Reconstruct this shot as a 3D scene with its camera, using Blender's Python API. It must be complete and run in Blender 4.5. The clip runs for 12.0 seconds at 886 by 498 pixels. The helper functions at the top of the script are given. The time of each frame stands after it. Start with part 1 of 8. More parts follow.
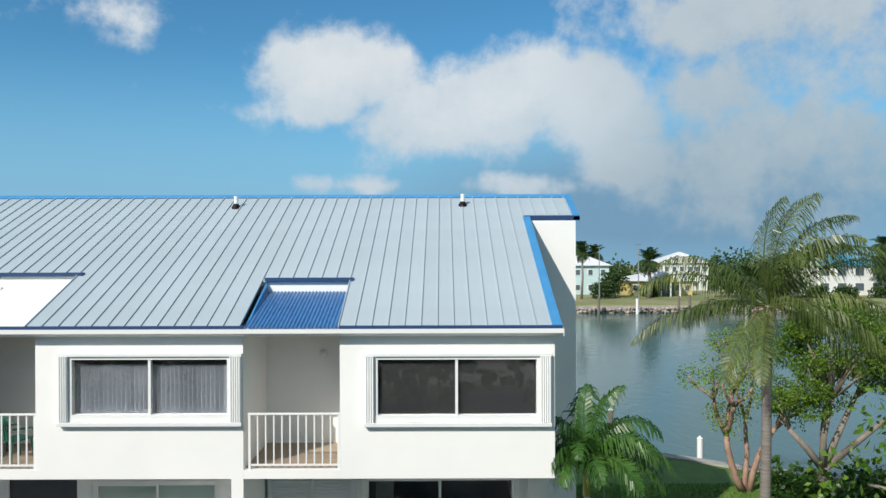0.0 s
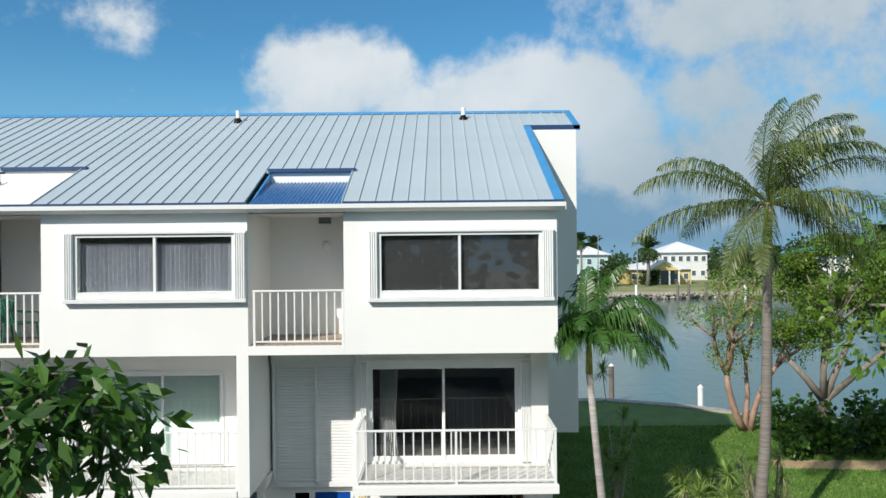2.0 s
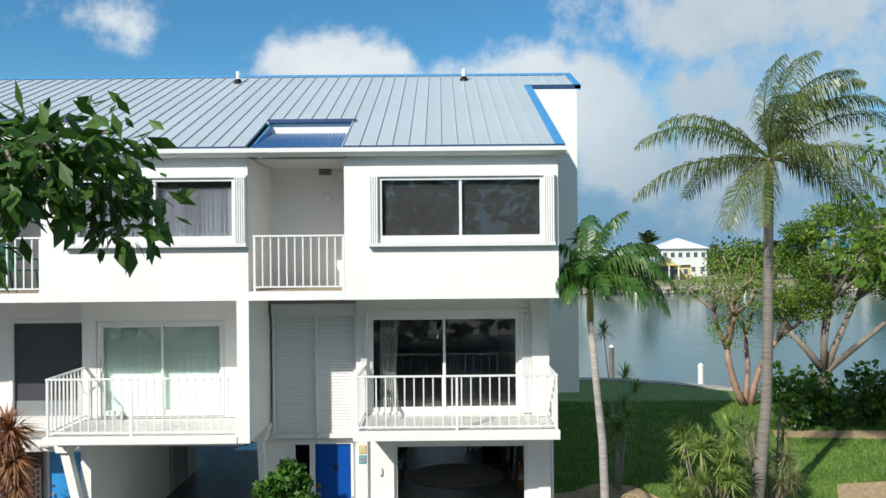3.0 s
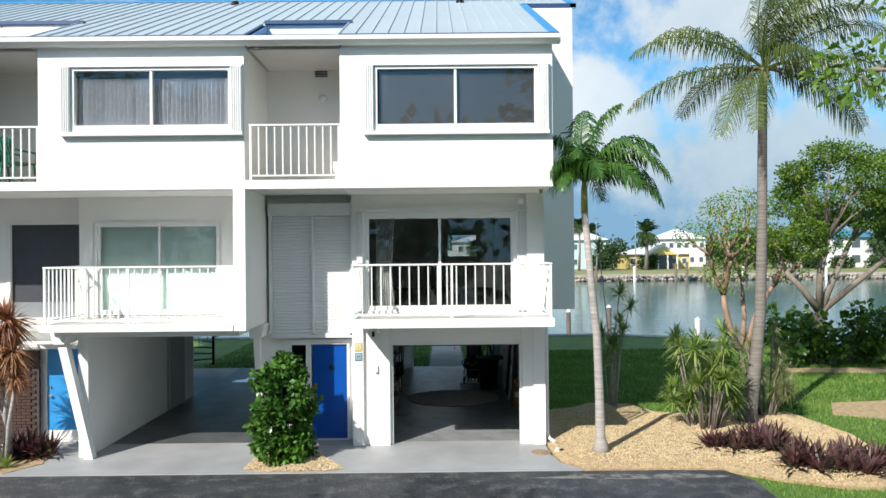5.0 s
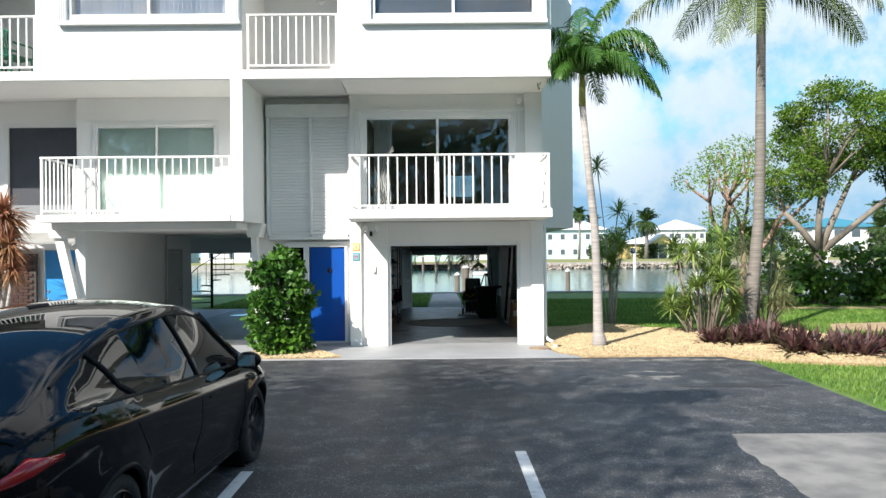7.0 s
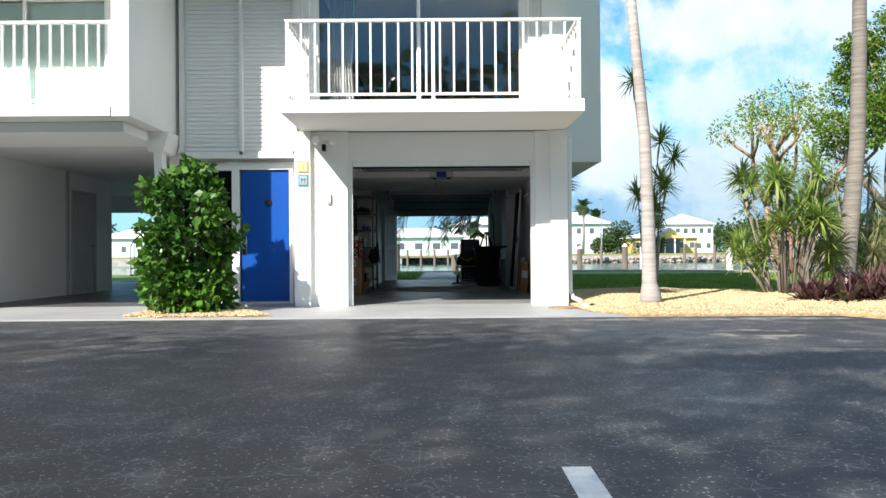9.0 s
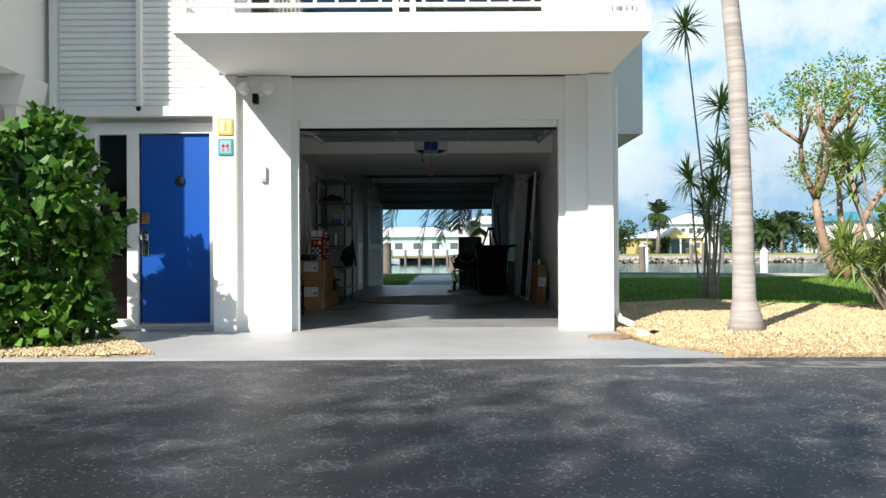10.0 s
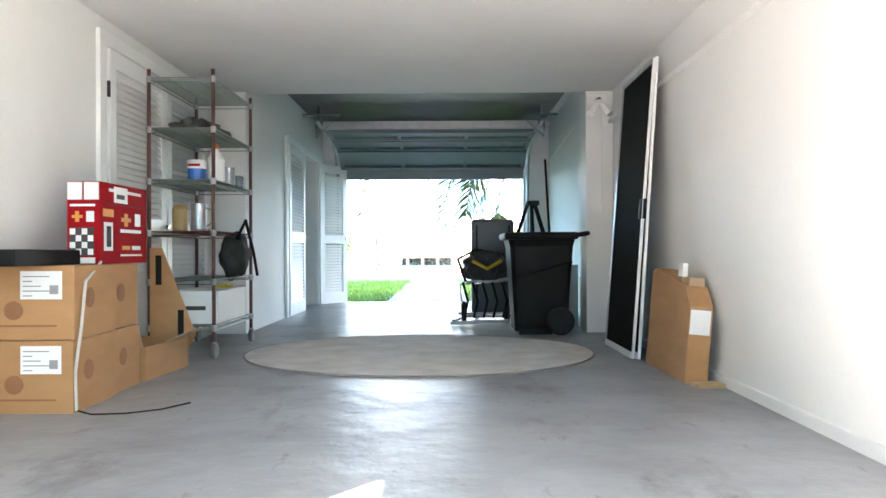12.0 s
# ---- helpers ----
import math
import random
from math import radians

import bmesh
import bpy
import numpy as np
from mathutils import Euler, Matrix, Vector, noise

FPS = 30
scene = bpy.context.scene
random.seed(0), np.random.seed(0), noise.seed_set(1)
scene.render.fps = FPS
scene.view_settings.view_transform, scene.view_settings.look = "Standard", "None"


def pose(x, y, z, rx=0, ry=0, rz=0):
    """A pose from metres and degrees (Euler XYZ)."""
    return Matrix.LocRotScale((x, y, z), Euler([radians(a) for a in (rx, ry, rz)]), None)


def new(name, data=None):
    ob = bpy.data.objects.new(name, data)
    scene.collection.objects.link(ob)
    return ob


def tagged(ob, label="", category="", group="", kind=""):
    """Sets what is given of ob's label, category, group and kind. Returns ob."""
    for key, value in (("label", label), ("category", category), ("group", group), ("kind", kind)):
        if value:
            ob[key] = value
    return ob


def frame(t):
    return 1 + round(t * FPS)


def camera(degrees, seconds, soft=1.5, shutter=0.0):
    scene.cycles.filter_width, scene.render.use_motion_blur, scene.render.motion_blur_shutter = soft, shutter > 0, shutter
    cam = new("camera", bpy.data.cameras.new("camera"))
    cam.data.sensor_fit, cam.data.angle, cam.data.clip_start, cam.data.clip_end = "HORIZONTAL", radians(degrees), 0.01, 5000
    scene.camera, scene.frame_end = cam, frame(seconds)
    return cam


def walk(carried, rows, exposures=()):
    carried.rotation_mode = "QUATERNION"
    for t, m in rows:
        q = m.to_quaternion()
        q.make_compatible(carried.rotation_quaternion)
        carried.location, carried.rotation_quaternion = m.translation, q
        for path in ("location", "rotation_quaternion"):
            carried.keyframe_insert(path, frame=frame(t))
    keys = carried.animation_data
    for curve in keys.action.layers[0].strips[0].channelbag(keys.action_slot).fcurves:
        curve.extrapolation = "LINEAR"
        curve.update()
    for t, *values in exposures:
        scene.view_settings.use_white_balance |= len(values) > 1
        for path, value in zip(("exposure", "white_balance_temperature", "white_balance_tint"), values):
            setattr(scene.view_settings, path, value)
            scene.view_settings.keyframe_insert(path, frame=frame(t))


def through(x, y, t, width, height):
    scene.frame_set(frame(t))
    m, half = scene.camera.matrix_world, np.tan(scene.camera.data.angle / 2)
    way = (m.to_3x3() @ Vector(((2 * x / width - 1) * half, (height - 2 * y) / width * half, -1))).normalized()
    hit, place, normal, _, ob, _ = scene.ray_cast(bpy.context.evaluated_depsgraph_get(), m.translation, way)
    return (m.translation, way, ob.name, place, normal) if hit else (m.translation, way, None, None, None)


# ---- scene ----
cam = camera(61.0, 12.0)
# metres for one unit of the path: across and up, ahead; the eye's height and place at the start
ACROSS, AHEAD, EYE = 22.7, 23.63, 9.7
START_X, START_Y = -0.25, -15.72
ROWS = [
    (0.0, 0.0, 0.0, 0.0, -0.0, -0.24, 0.15),
    (0.5, 0.0008, -0.0018, -0.0345, -0.03, -0.19, 0.31),
    (1.0, -0.001, -0.0041, -0.0602, -0.11, -0.06, 0.48),
    (1.5, -0.0027, -0.0048, -0.0828, -0.13, -0.07, 0.5),
    (2.0, -0.0041, -0.0047, -0.1059, -0.12, -0.01, 0.54),
    (2.5, -0.0055, -0.0035, -0.1295, -0.15, 0.05, 0.52),
    (3.0, -0.0056, -0.0031, -0.1529, -0.16, 0.08, 0.51),
    (5.0, -0.0029, -0.0068, -0.2475, -0.22, 0.15, 0.53),
    (5.5, -0.0031, -0.0101, -0.2714, -0.21, 0.2, 0.57),
    (6.0, -0.0035, -0.0117, -0.2945, -0.21, 0.23, 0.58),
    (6.5, -0.003, -0.0111, -0.3179, -0.22, 0.25, 0.56),
    (7.0, -0.0015, -0.0056, -0.3408, -0.2, 0.21, 0.51),
    (7.5, 0.0, 0.0145, -0.3656, -0.22, 0.24, 0.54),
    (7.7, 0.0012, 0.0368, -0.3762, -0.21, 0.25, 0.53),
    (9.3, 0.0122, 0.2327, -0.3925, -0.13, 0.27, 0.4),
    (9.5, 0.0133, 0.2641, -0.3924, -0.12, 0.27, 0.39),
    (10.0, 0.0165, 0.3397, -0.3922, -0.14, 0.27, 0.33),
    (10.5, 0.0168, 0.4149, -0.3937, -0.11, 0.32, 0.28),
    (11.0, 0.0171, 0.4904, -0.3942, -0.07, 0.33, 0.28),
    (11.5, 0.0189, 0.5626, -0.3951, 0.14, 0.39, 0.29),
    (12.0, 0.02, 0.6368, -0.3941, 0.29, 0.24, 0.26),
]
# the clip's camera brightens as it enters the garage: seconds, stops, kelvin, tint
EXPOSURES = [(0.0, 0.05, 6500, 10), (3.0, 0.2, 6500, 10), (5.0, 0.5, 6500, 11), (7.7, 0.93, 6600, 12), (9.5, 1.0, 6700, 12), (10.5, 0.75, 6800, 12), (10.8, 0.8, 6900, 13),
             (11.1, 1.55, 7000, 15), (11.4, 3.05, 7100, 16), (11.7, 4.15, 7150, 19), (12.0, 5.0, 7150, 21)]
walk(cam, [(t, pose(START_X + ACROSS * x, START_Y + AHEAD * y, EYE + ACROSS * z, 90 + pitch * 0.96, roll, yaw * 0.96)) for t, x, y, z, yaw, pitch, roll in ROWS], EXPOSURES)

# ---------------------------------------------------------------- world and sun
SUN_WAY = Vector((0.74, 1.0, -0.94)).normalized()          # the way the sunlight travels
world = bpy.data.worlds.new("world")
scene.world = world
world.use_nodes = True
wn, wl = world.node_tree.nodes, world.node_tree.links
wn.clear()


def wnode(kind, **props):
    n = wn.new(kind)
    for key, value in props.items():
        n.inputs[key].default_value = value
    return n


w_out = wn.new("ShaderNodeOutputWorld")
w_bg = wn.new("ShaderNodeBackground")
w_bg.inputs[1].default_value = 0.085
wl.new(w_bg.outputs[0], w_out.inputs[0])
w_sky = wn.new("ShaderNodeTexSky")
w_sky.sky_type, w_sky.sun_disc = "NISHITA", False
w_sky.sun_elevation = math.asin(-SUN_WAY.z)
w_sky.sun_rotation = math.atan2(-SUN_WAY.x, -SUN_WAY.y)
w_sky.air_density, w_sky.dust_density, w_sky.ozone_density = 1.0, 0.0, 3.0
w_co = wn.new("ShaderNodeTexCoord")


def wmath(op, a, b=None, c=None):
    n = wn.new("ShaderNodeMath")
    n.operation = op
    for i, v in enumerate((a, b, c)):
        if v is None:
            continue
        if isinstance(v, (int, float)):
            n.inputs[i].default_value = v
        else:
            wl.new(v, n.inputs[i])
    return n.outputs[0]


w_sep = wn.new("ShaderNodeSeparateXYZ")
wl.new(w_co.outputs["Generated"], w_sep.inputs[0])
sx, sy, sz = w_sep.outputs
# bearing and height of a sky direction
w_az = wmath("ARCTAN2", sx, sy)
w_el = wmath("ARCSINE", sz)
w_noise = wn.new("ShaderNodeTexNoise")
w_noise.inputs["Scale"].default_value, w_noise.inputs["Detail"].default_value, w_noise.inputs["Roughness"].default_value = 7.0, 10.0, 0.63
wl.new(w_co.outputs["Generated"], w_noise.inputs["Vector"])
w_fine = wn.new("ShaderNodeTexNoise")
w_fine.inputs["Scale"].default_value, w_fine.inputs["Detail"].default_value = 16.0, 8.0
wl.new(w_co.outputs["Generated"], w_fine.inputs["Vector"])


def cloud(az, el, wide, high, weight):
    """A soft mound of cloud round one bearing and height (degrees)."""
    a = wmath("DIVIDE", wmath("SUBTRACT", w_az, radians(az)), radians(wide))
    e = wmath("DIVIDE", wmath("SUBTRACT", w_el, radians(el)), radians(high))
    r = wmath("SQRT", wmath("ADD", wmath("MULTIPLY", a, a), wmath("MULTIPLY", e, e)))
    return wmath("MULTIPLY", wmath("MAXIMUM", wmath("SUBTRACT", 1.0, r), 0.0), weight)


# the last five lie mostly out of view, added to raise the fill light
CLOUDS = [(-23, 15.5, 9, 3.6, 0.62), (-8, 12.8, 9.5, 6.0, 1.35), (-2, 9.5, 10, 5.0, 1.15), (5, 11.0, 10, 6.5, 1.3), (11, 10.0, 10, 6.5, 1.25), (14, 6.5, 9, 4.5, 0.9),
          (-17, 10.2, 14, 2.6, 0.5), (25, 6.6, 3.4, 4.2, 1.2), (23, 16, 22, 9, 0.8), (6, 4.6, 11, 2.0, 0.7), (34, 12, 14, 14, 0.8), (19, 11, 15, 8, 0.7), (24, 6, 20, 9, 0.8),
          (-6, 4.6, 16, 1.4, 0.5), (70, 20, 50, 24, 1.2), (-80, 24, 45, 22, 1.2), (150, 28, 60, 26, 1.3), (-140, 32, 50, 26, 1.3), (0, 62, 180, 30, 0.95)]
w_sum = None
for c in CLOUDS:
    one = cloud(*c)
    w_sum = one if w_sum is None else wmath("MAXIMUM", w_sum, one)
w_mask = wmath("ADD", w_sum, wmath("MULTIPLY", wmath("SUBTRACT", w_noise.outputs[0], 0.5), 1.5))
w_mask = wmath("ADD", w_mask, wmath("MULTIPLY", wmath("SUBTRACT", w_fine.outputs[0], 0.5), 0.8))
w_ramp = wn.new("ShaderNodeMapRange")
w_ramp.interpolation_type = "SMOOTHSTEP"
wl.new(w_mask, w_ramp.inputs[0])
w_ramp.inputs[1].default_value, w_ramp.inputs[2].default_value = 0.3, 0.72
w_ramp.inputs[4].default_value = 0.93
# cloud colour: grey-blue undersides, white tops
w_shade = wn.new("ShaderNodeMapRange")
wl.new(wmath("ADD", wmath("ADD", wmath("MULTIPLY", w_el, 2.6), wmath("MULTIPLY", w_noise.outputs[0], 1.5)), wmath("MULTIPLY", w_sum, 0.25)), w_shade.inputs[0])
w_shade.inputs[1].default_value, w_shade.inputs[2].default_value = 0.85, 1.75
w_cc = wn.new("ShaderNodeMix")
w_cc.data_type = "RGBA"
wl.new(w_shade.outputs[0], w_cc.inputs[0])
w_cc.inputs[6].default_value, w_cc.inputs[7].default_value = (4.9, 6.3, 7.4, 1), (8.6, 9.0, 9.2, 1)
w_soft = wn.new("ShaderNodeMix")
w_soft.data_type = "RGBA"
wl.new(w_shade.outputs[0], w_soft.inputs[0])
w_soft.inputs[6].default_value, w_soft.inputs[7].default_value = (2.5, 3.9, 5.0, 1), (4.7, 5.7, 6.3, 1)
# sky tint: deeper cyan blue high up, a dark rain bank low on one side
w_tint = wn.new("ShaderNodeMix")
w_tint.data_type, w_tint.blend_type = "RGBA", "MULTIPLY"
w_tint.inputs[0].default_value = 1.0
wl.new(w_sky.outputs[0], w_tint.inputs[6])
w_tint.inputs[7].default_value = (0.54, 1.09, 1.25, 1)
w_bank = wn.new("ShaderNodeMix")
w_bank.data_type = "RGBA"
wl.new(wmath("MULTIPLY", wmath("MINIMUM", wmath("MULTIPLY", cloud(17, 3.0, 26, 6.5, 1.0), 1.6), 1.0), 0.85), w_bank.inputs[0])
w_haze = wn.new("ShaderNodeMix")
w_haze.data_type = "RGBA"
w_low = wn.new("ShaderNodeMapRange")
w_low.interpolation_type = "SMOOTHSTEP"
wl.new(w_el, w_low.inputs[0])
w_low.inputs[1].default_value, w_low.inputs[2].default_value, w_low.inputs[3].default_value, w_low.inputs[4].default_value = radians(1), radians(15), 0.92, 0.0
wl.new(w_low.outputs[0], w_haze.inputs[0])
wl.new(w_tint.outputs[2], w_haze.inputs[6])
w_haze.inputs[7].default_value = (2.6, 5.2, 7.6, 1)
wl.new(w_haze.outputs[2], w_bank.inputs[6])
w_bank.inputs[7].default_value = (1.9, 3.5, 5.2, 1)
w_mix = wn.new("ShaderNodeMix")
w_mix.data_type = "RGBA"
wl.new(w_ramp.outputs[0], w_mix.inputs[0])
wl.new(w_bank.outputs[2], w_mix.inputs[6])
# thinner, greyer cloud towards the east
w_east = wn.new("ShaderNodeMapRange")
w_east.interpolation_type = "SMOOTHSTEP"
wl.new(wmath("ADD", w_az, wmath("MULTIPLY", wmath("SUBTRACT", w_noise.outputs[0], 0.5), 0.5)), w_east.inputs[0])
w_east.inputs[1].default_value, w_east.inputs[2].default_value, w_east.inputs[4].default_value = radians(7), radians(20), 0.7
w_grey = wn.new("ShaderNodeMix")
w_grey.data_type = "RGBA"
wl.new(w_east.outputs[0], w_grey.inputs[0])
wl.new(w_cc.outputs[2], w_grey.inputs[6])
wl.new(w_soft.outputs[2], w_grey.inputs[7])
wl.new(w_grey.outputs[2], w_mix.inputs[7])
wl.new(w_mix.outputs[2], w_bg.inputs[0])

sun_data = bpy.data.lights.new("sun", "SUN")
sun_data.energy, sun_data.angle, sun_data.color = 4.4, radians(0.6), (1.0, 0.95, 0.86)
sun = new("sun", sun_data)
sun.matrix_world = Matrix.Translation((-20, -28, 30)) @ SUN_WAY.to_track_quat("-Z", "Y").to_matrix().to_4x4()


# ---------------------------------------------------------------- materials
def mat(name, col, rough=0.6, metal=0.0, var=0.2, scale=1.5, bump=0.15, fine=60.0, col2=None, spread=0.0, island=0.0, stretch=(1, 1, 1),
        transmission=0.0, coat=0.0, emit=0.0, spec=0.5, contrast=(0.35, 0.7), dist=0.01):
    m = bpy.data.materials.new(name)
    m.use_nodes = True
    nt = m.node_tree
    b = nt.nodes["Principled BSDF"]
    L = nt.links.new
    co = nt.nodes.new("ShaderNodeTexCoord")
    mp = nt.nodes.new("ShaderNodeMapping")
    mp.inputs["Scale"].default_value = stretch
    L(co.outputs["Object"], mp.inputs[0])
    big = nt.nodes.new("ShaderNodeTexNoise")
    big.inputs["Scale"].default_value, big.inputs["Detail"].default_value = scale, 6.0
    small = nt.nodes.new("ShaderNodeTexNoise")
    small.inputs["Scale"].default_value, small.inputs["Detail"].default_value = fine, 4.0
    L(mp.outputs[0], big.inputs[0]), L(mp.outputs[0], small.inputs[0])
    ramp = nt.nodes.new("ShaderNodeMapRange")
    ramp.inputs[1].default_value, ramp.inputs[2].default_value = contrast
    L(big.outputs[0], ramp.inputs[0])
    mix = nt.nodes.new("ShaderNodeMix")
    mix.data_type = "RGBA"
    L(ramp.outputs[0], mix.inputs[0])
    other = col2 or tuple(c * (1 - var) for c in col)
    mix.inputs[6].default_value, mix.inputs[7].default_value = (*col, 1), (*other, 1)
    hsv = nt.nodes.new("ShaderNodeHueSaturation")
    L(mix.outputs[2], hsv.inputs["Color"])
    # value: fine grain plus the piece's own shade
    val = nt.nodes.new("ShaderNodeMath")
    val.operation = "MULTIPLY_ADD"
    L(small.outputs[0], val.inputs[0])
    val.inputs[1].default_value, val.inputs[2].default_value = var * 0.8, 1 - var * 0.4
    last = val.outputs[0]
    for amount, kind, out in ((spread, "ShaderNodeObjectInfo", "Random"), (island, "ShaderNodeNewGeometry", "Random Per Island")):
        if amount:
            info = nt.nodes.new(kind)
            add = nt.nodes.new("ShaderNodeMath")
            add.operation = "MULTIPLY_ADD"
            L(info.outputs[out], add.inputs[0])
            add.inputs[1].default_value = amount
            L(last, add.inputs[2])
            last = add.outputs[0]
            sub = nt.nodes.new("ShaderNodeMath")
            sub.operation = "SUBTRACT"
            L(last, sub.inputs[0])
            sub.inputs[1].default_value = amount / 2
            last = sub.outputs[0]
    L(last, hsv.inputs["Value"])
    L(hsv.outputs[0], b.inputs["Base Color"])
    b.inputs["Metallic"].default_value = metal
    rr = nt.nodes.new("ShaderNodeMapRange")
    L(big.outputs[0], rr.inputs[0])
    rr.inputs[3].default_value, rr.inputs[4].default_value = max(0.0, rough * 0.85), min(1.0, rough * 1.15)
    L(rr.outputs[0], b.inputs["Roughness"])
    b.inputs["Specular IOR Level"].default_value = spec
    b.inputs["Transmission Weight"].default_value = transmission
    b.inputs["Coat Weight"].default_value = coat
    b.inputs["Coat Roughness"].default_value = 0.05
    if bump:
        bp = nt.nodes.new("ShaderNodeBump")
        bp.inputs["Strength"].default_value, bp.inputs["Distance"].default_value = bump, dist
        L(small.outputs[0], bp.inputs["Height"])
        L(bp.outputs[0], b.inputs["Normal"])
    return m


STUCCO = mat("white_stucco", (0.86, 0.86, 0.84), 0.75, var=0.06, scale=0.7, bump=0.25, fine=90, dist=0.004)
PAINT = mat("white_paint", (0.82, 0.83, 0.82), 0.4, var=0.05, scale=2, bump=0.05)
ALU = mat("white_aluminium", (0.8, 0.81, 0.8), 0.35, var=0.05, scale=3, bump=0.03)
GREYWHITE = mat("shutter_metal", (0.78, 0.8, 0.8), 0.4, var=0.08, scale=4, bump=0.05)
INTERIOR = mat("garage_wall_paint", (0.77, 0.77, 0.755), 0.6, var=0.07, scale=0.9, bump=0.12, fine=50)
CEIL = mat("garage_ceiling_paint", (0.73, 0.73, 0.715), 0.7, var=0.06, scale=1.2, bump=0.12)
ROOF = mat("grey_blue_roof_steel", (0.44, 0.52, 0.56), 0.42, metal=0.1, var=0.1, scale=0.8, bump=0.05, spread=0.05)
BLUETRIM = mat("bright_blue_trim", (0.05, 0.27, 0.55), 0.4, var=0.15, scale=3, bump=0.03)
NAVY = mat("dark_blue_flashing", (0.02, 0.06, 0.16), 0.45, var=0.2, bump=0.03)
CORR = mat("blue_corrugated_sheet", (0.07, 0.22, 0.48), 0.35, var=0.4, scale=5, bump=0.05, stretch=(6, 1, 1))
DOORBLUE = mat("royal_blue_door_paint", (0.002, 0.075, 0.38), 0.35, var=0.15, scale=3, bump=0.05)
SKYDOOR = mat("light_blue_door_paint", (0.03, 0.3, 0.72), 0.4, var=0.12, scale=3, bump=0.05)
CONCRETE = mat("painted_grey_concrete", (0.38, 0.39, 0.4), 0.55, var=0.24, scale=0.9, bump=0.15, fine=70, dist=0.004)
# the carport's shade is put into this floor colour
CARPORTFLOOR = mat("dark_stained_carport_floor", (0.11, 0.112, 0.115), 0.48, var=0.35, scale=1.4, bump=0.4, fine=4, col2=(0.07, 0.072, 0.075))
PATHCONC = mat("pale_concrete", (0.45, 0.44, 0.41), 0.8, var=0.2, scale=1.5, bump=0.2)
WATERWALL = mat("seawall_concrete", (0.4, 0.38, 0.34), 0.85, var=0.35, scale=2, bump=0.3)
CARPORTDOOR = mat("grey_closet_paint", (0.42, 0.43, 0.42), 0.6, var=0.1, scale=2, bump=0.05)
GLASS = mat("window_glass", (0.95, 0.98, 0.975), 0.0, var=0.0, bump=0, transmission=1.0)
DARKSCREEN = mat("dark_window_screen", (0.018, 0.018, 0.02), 0.35, var=0.2, scale=20, bump=0)
BLIND = mat("grey_blue_vertical_blind", (0.22, 0.24, 0.29), 0.6, var=0.1, scale=3, bump=0.05, spread=0.35)
MINTBLIND = mat("pale_mint_blind", (0.78, 0.95, 0.89), 0.6, var=0.08, scale=3, bump=0.05, spread=0.06)
CURTAIN = mat("grey_curtain_cloth", (0.35, 0.36, 0.36), 0.9, var=0.15, scale=8, bump=0.3)
DARKDOOR = mat("charcoal_screen_door", (0.055, 0.06, 0.075), 0.5, var=0.15, scale=4, bump=0.1)
STEELGREY = mat("grey_steel_door", (0.17, 0.21, 0.22), 0.4, metal=0.3, var=0.15, scale=2, bump=0.05)
GALV = mat("galvanised_steel", (0.5, 0.51, 0.52), 0.35, metal=0.9, var=0.15, scale=9, bump=0.05)
CHROME = mat("chrome", (0.75, 0.75, 0.75), 0.12, metal=1.0, var=0.05, bump=0)
BLACKP = mat("black_plastic", (0.005, 0.005, 0.0055), 0.55, var=0.2, scale=6, bump=0.06, spec=0.2)
# wall paint darkened so the rooms and the closet read as unlit
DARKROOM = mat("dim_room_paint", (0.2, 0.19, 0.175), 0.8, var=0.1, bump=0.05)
# interior gloom is put into this tile colour, darker than the balcony's
LIVINGFLOOR = mat("dark_floor_tile", (0.13, 0.12, 0.11), 0.4, var=0.2, scale=5, bump=0.05)
TILEFLOOR = mat("balcony_tile", (0.7, 0.69, 0.66), 0.5, var=0.15, scale=6, bump=0.1)
DECKBOARD = mat("tan_deck_board", (0.45, 0.36, 0.27), 0.7, var=0.25, scale=4, bump=0.15, spread=0.15, stretch=(1, 8, 1))


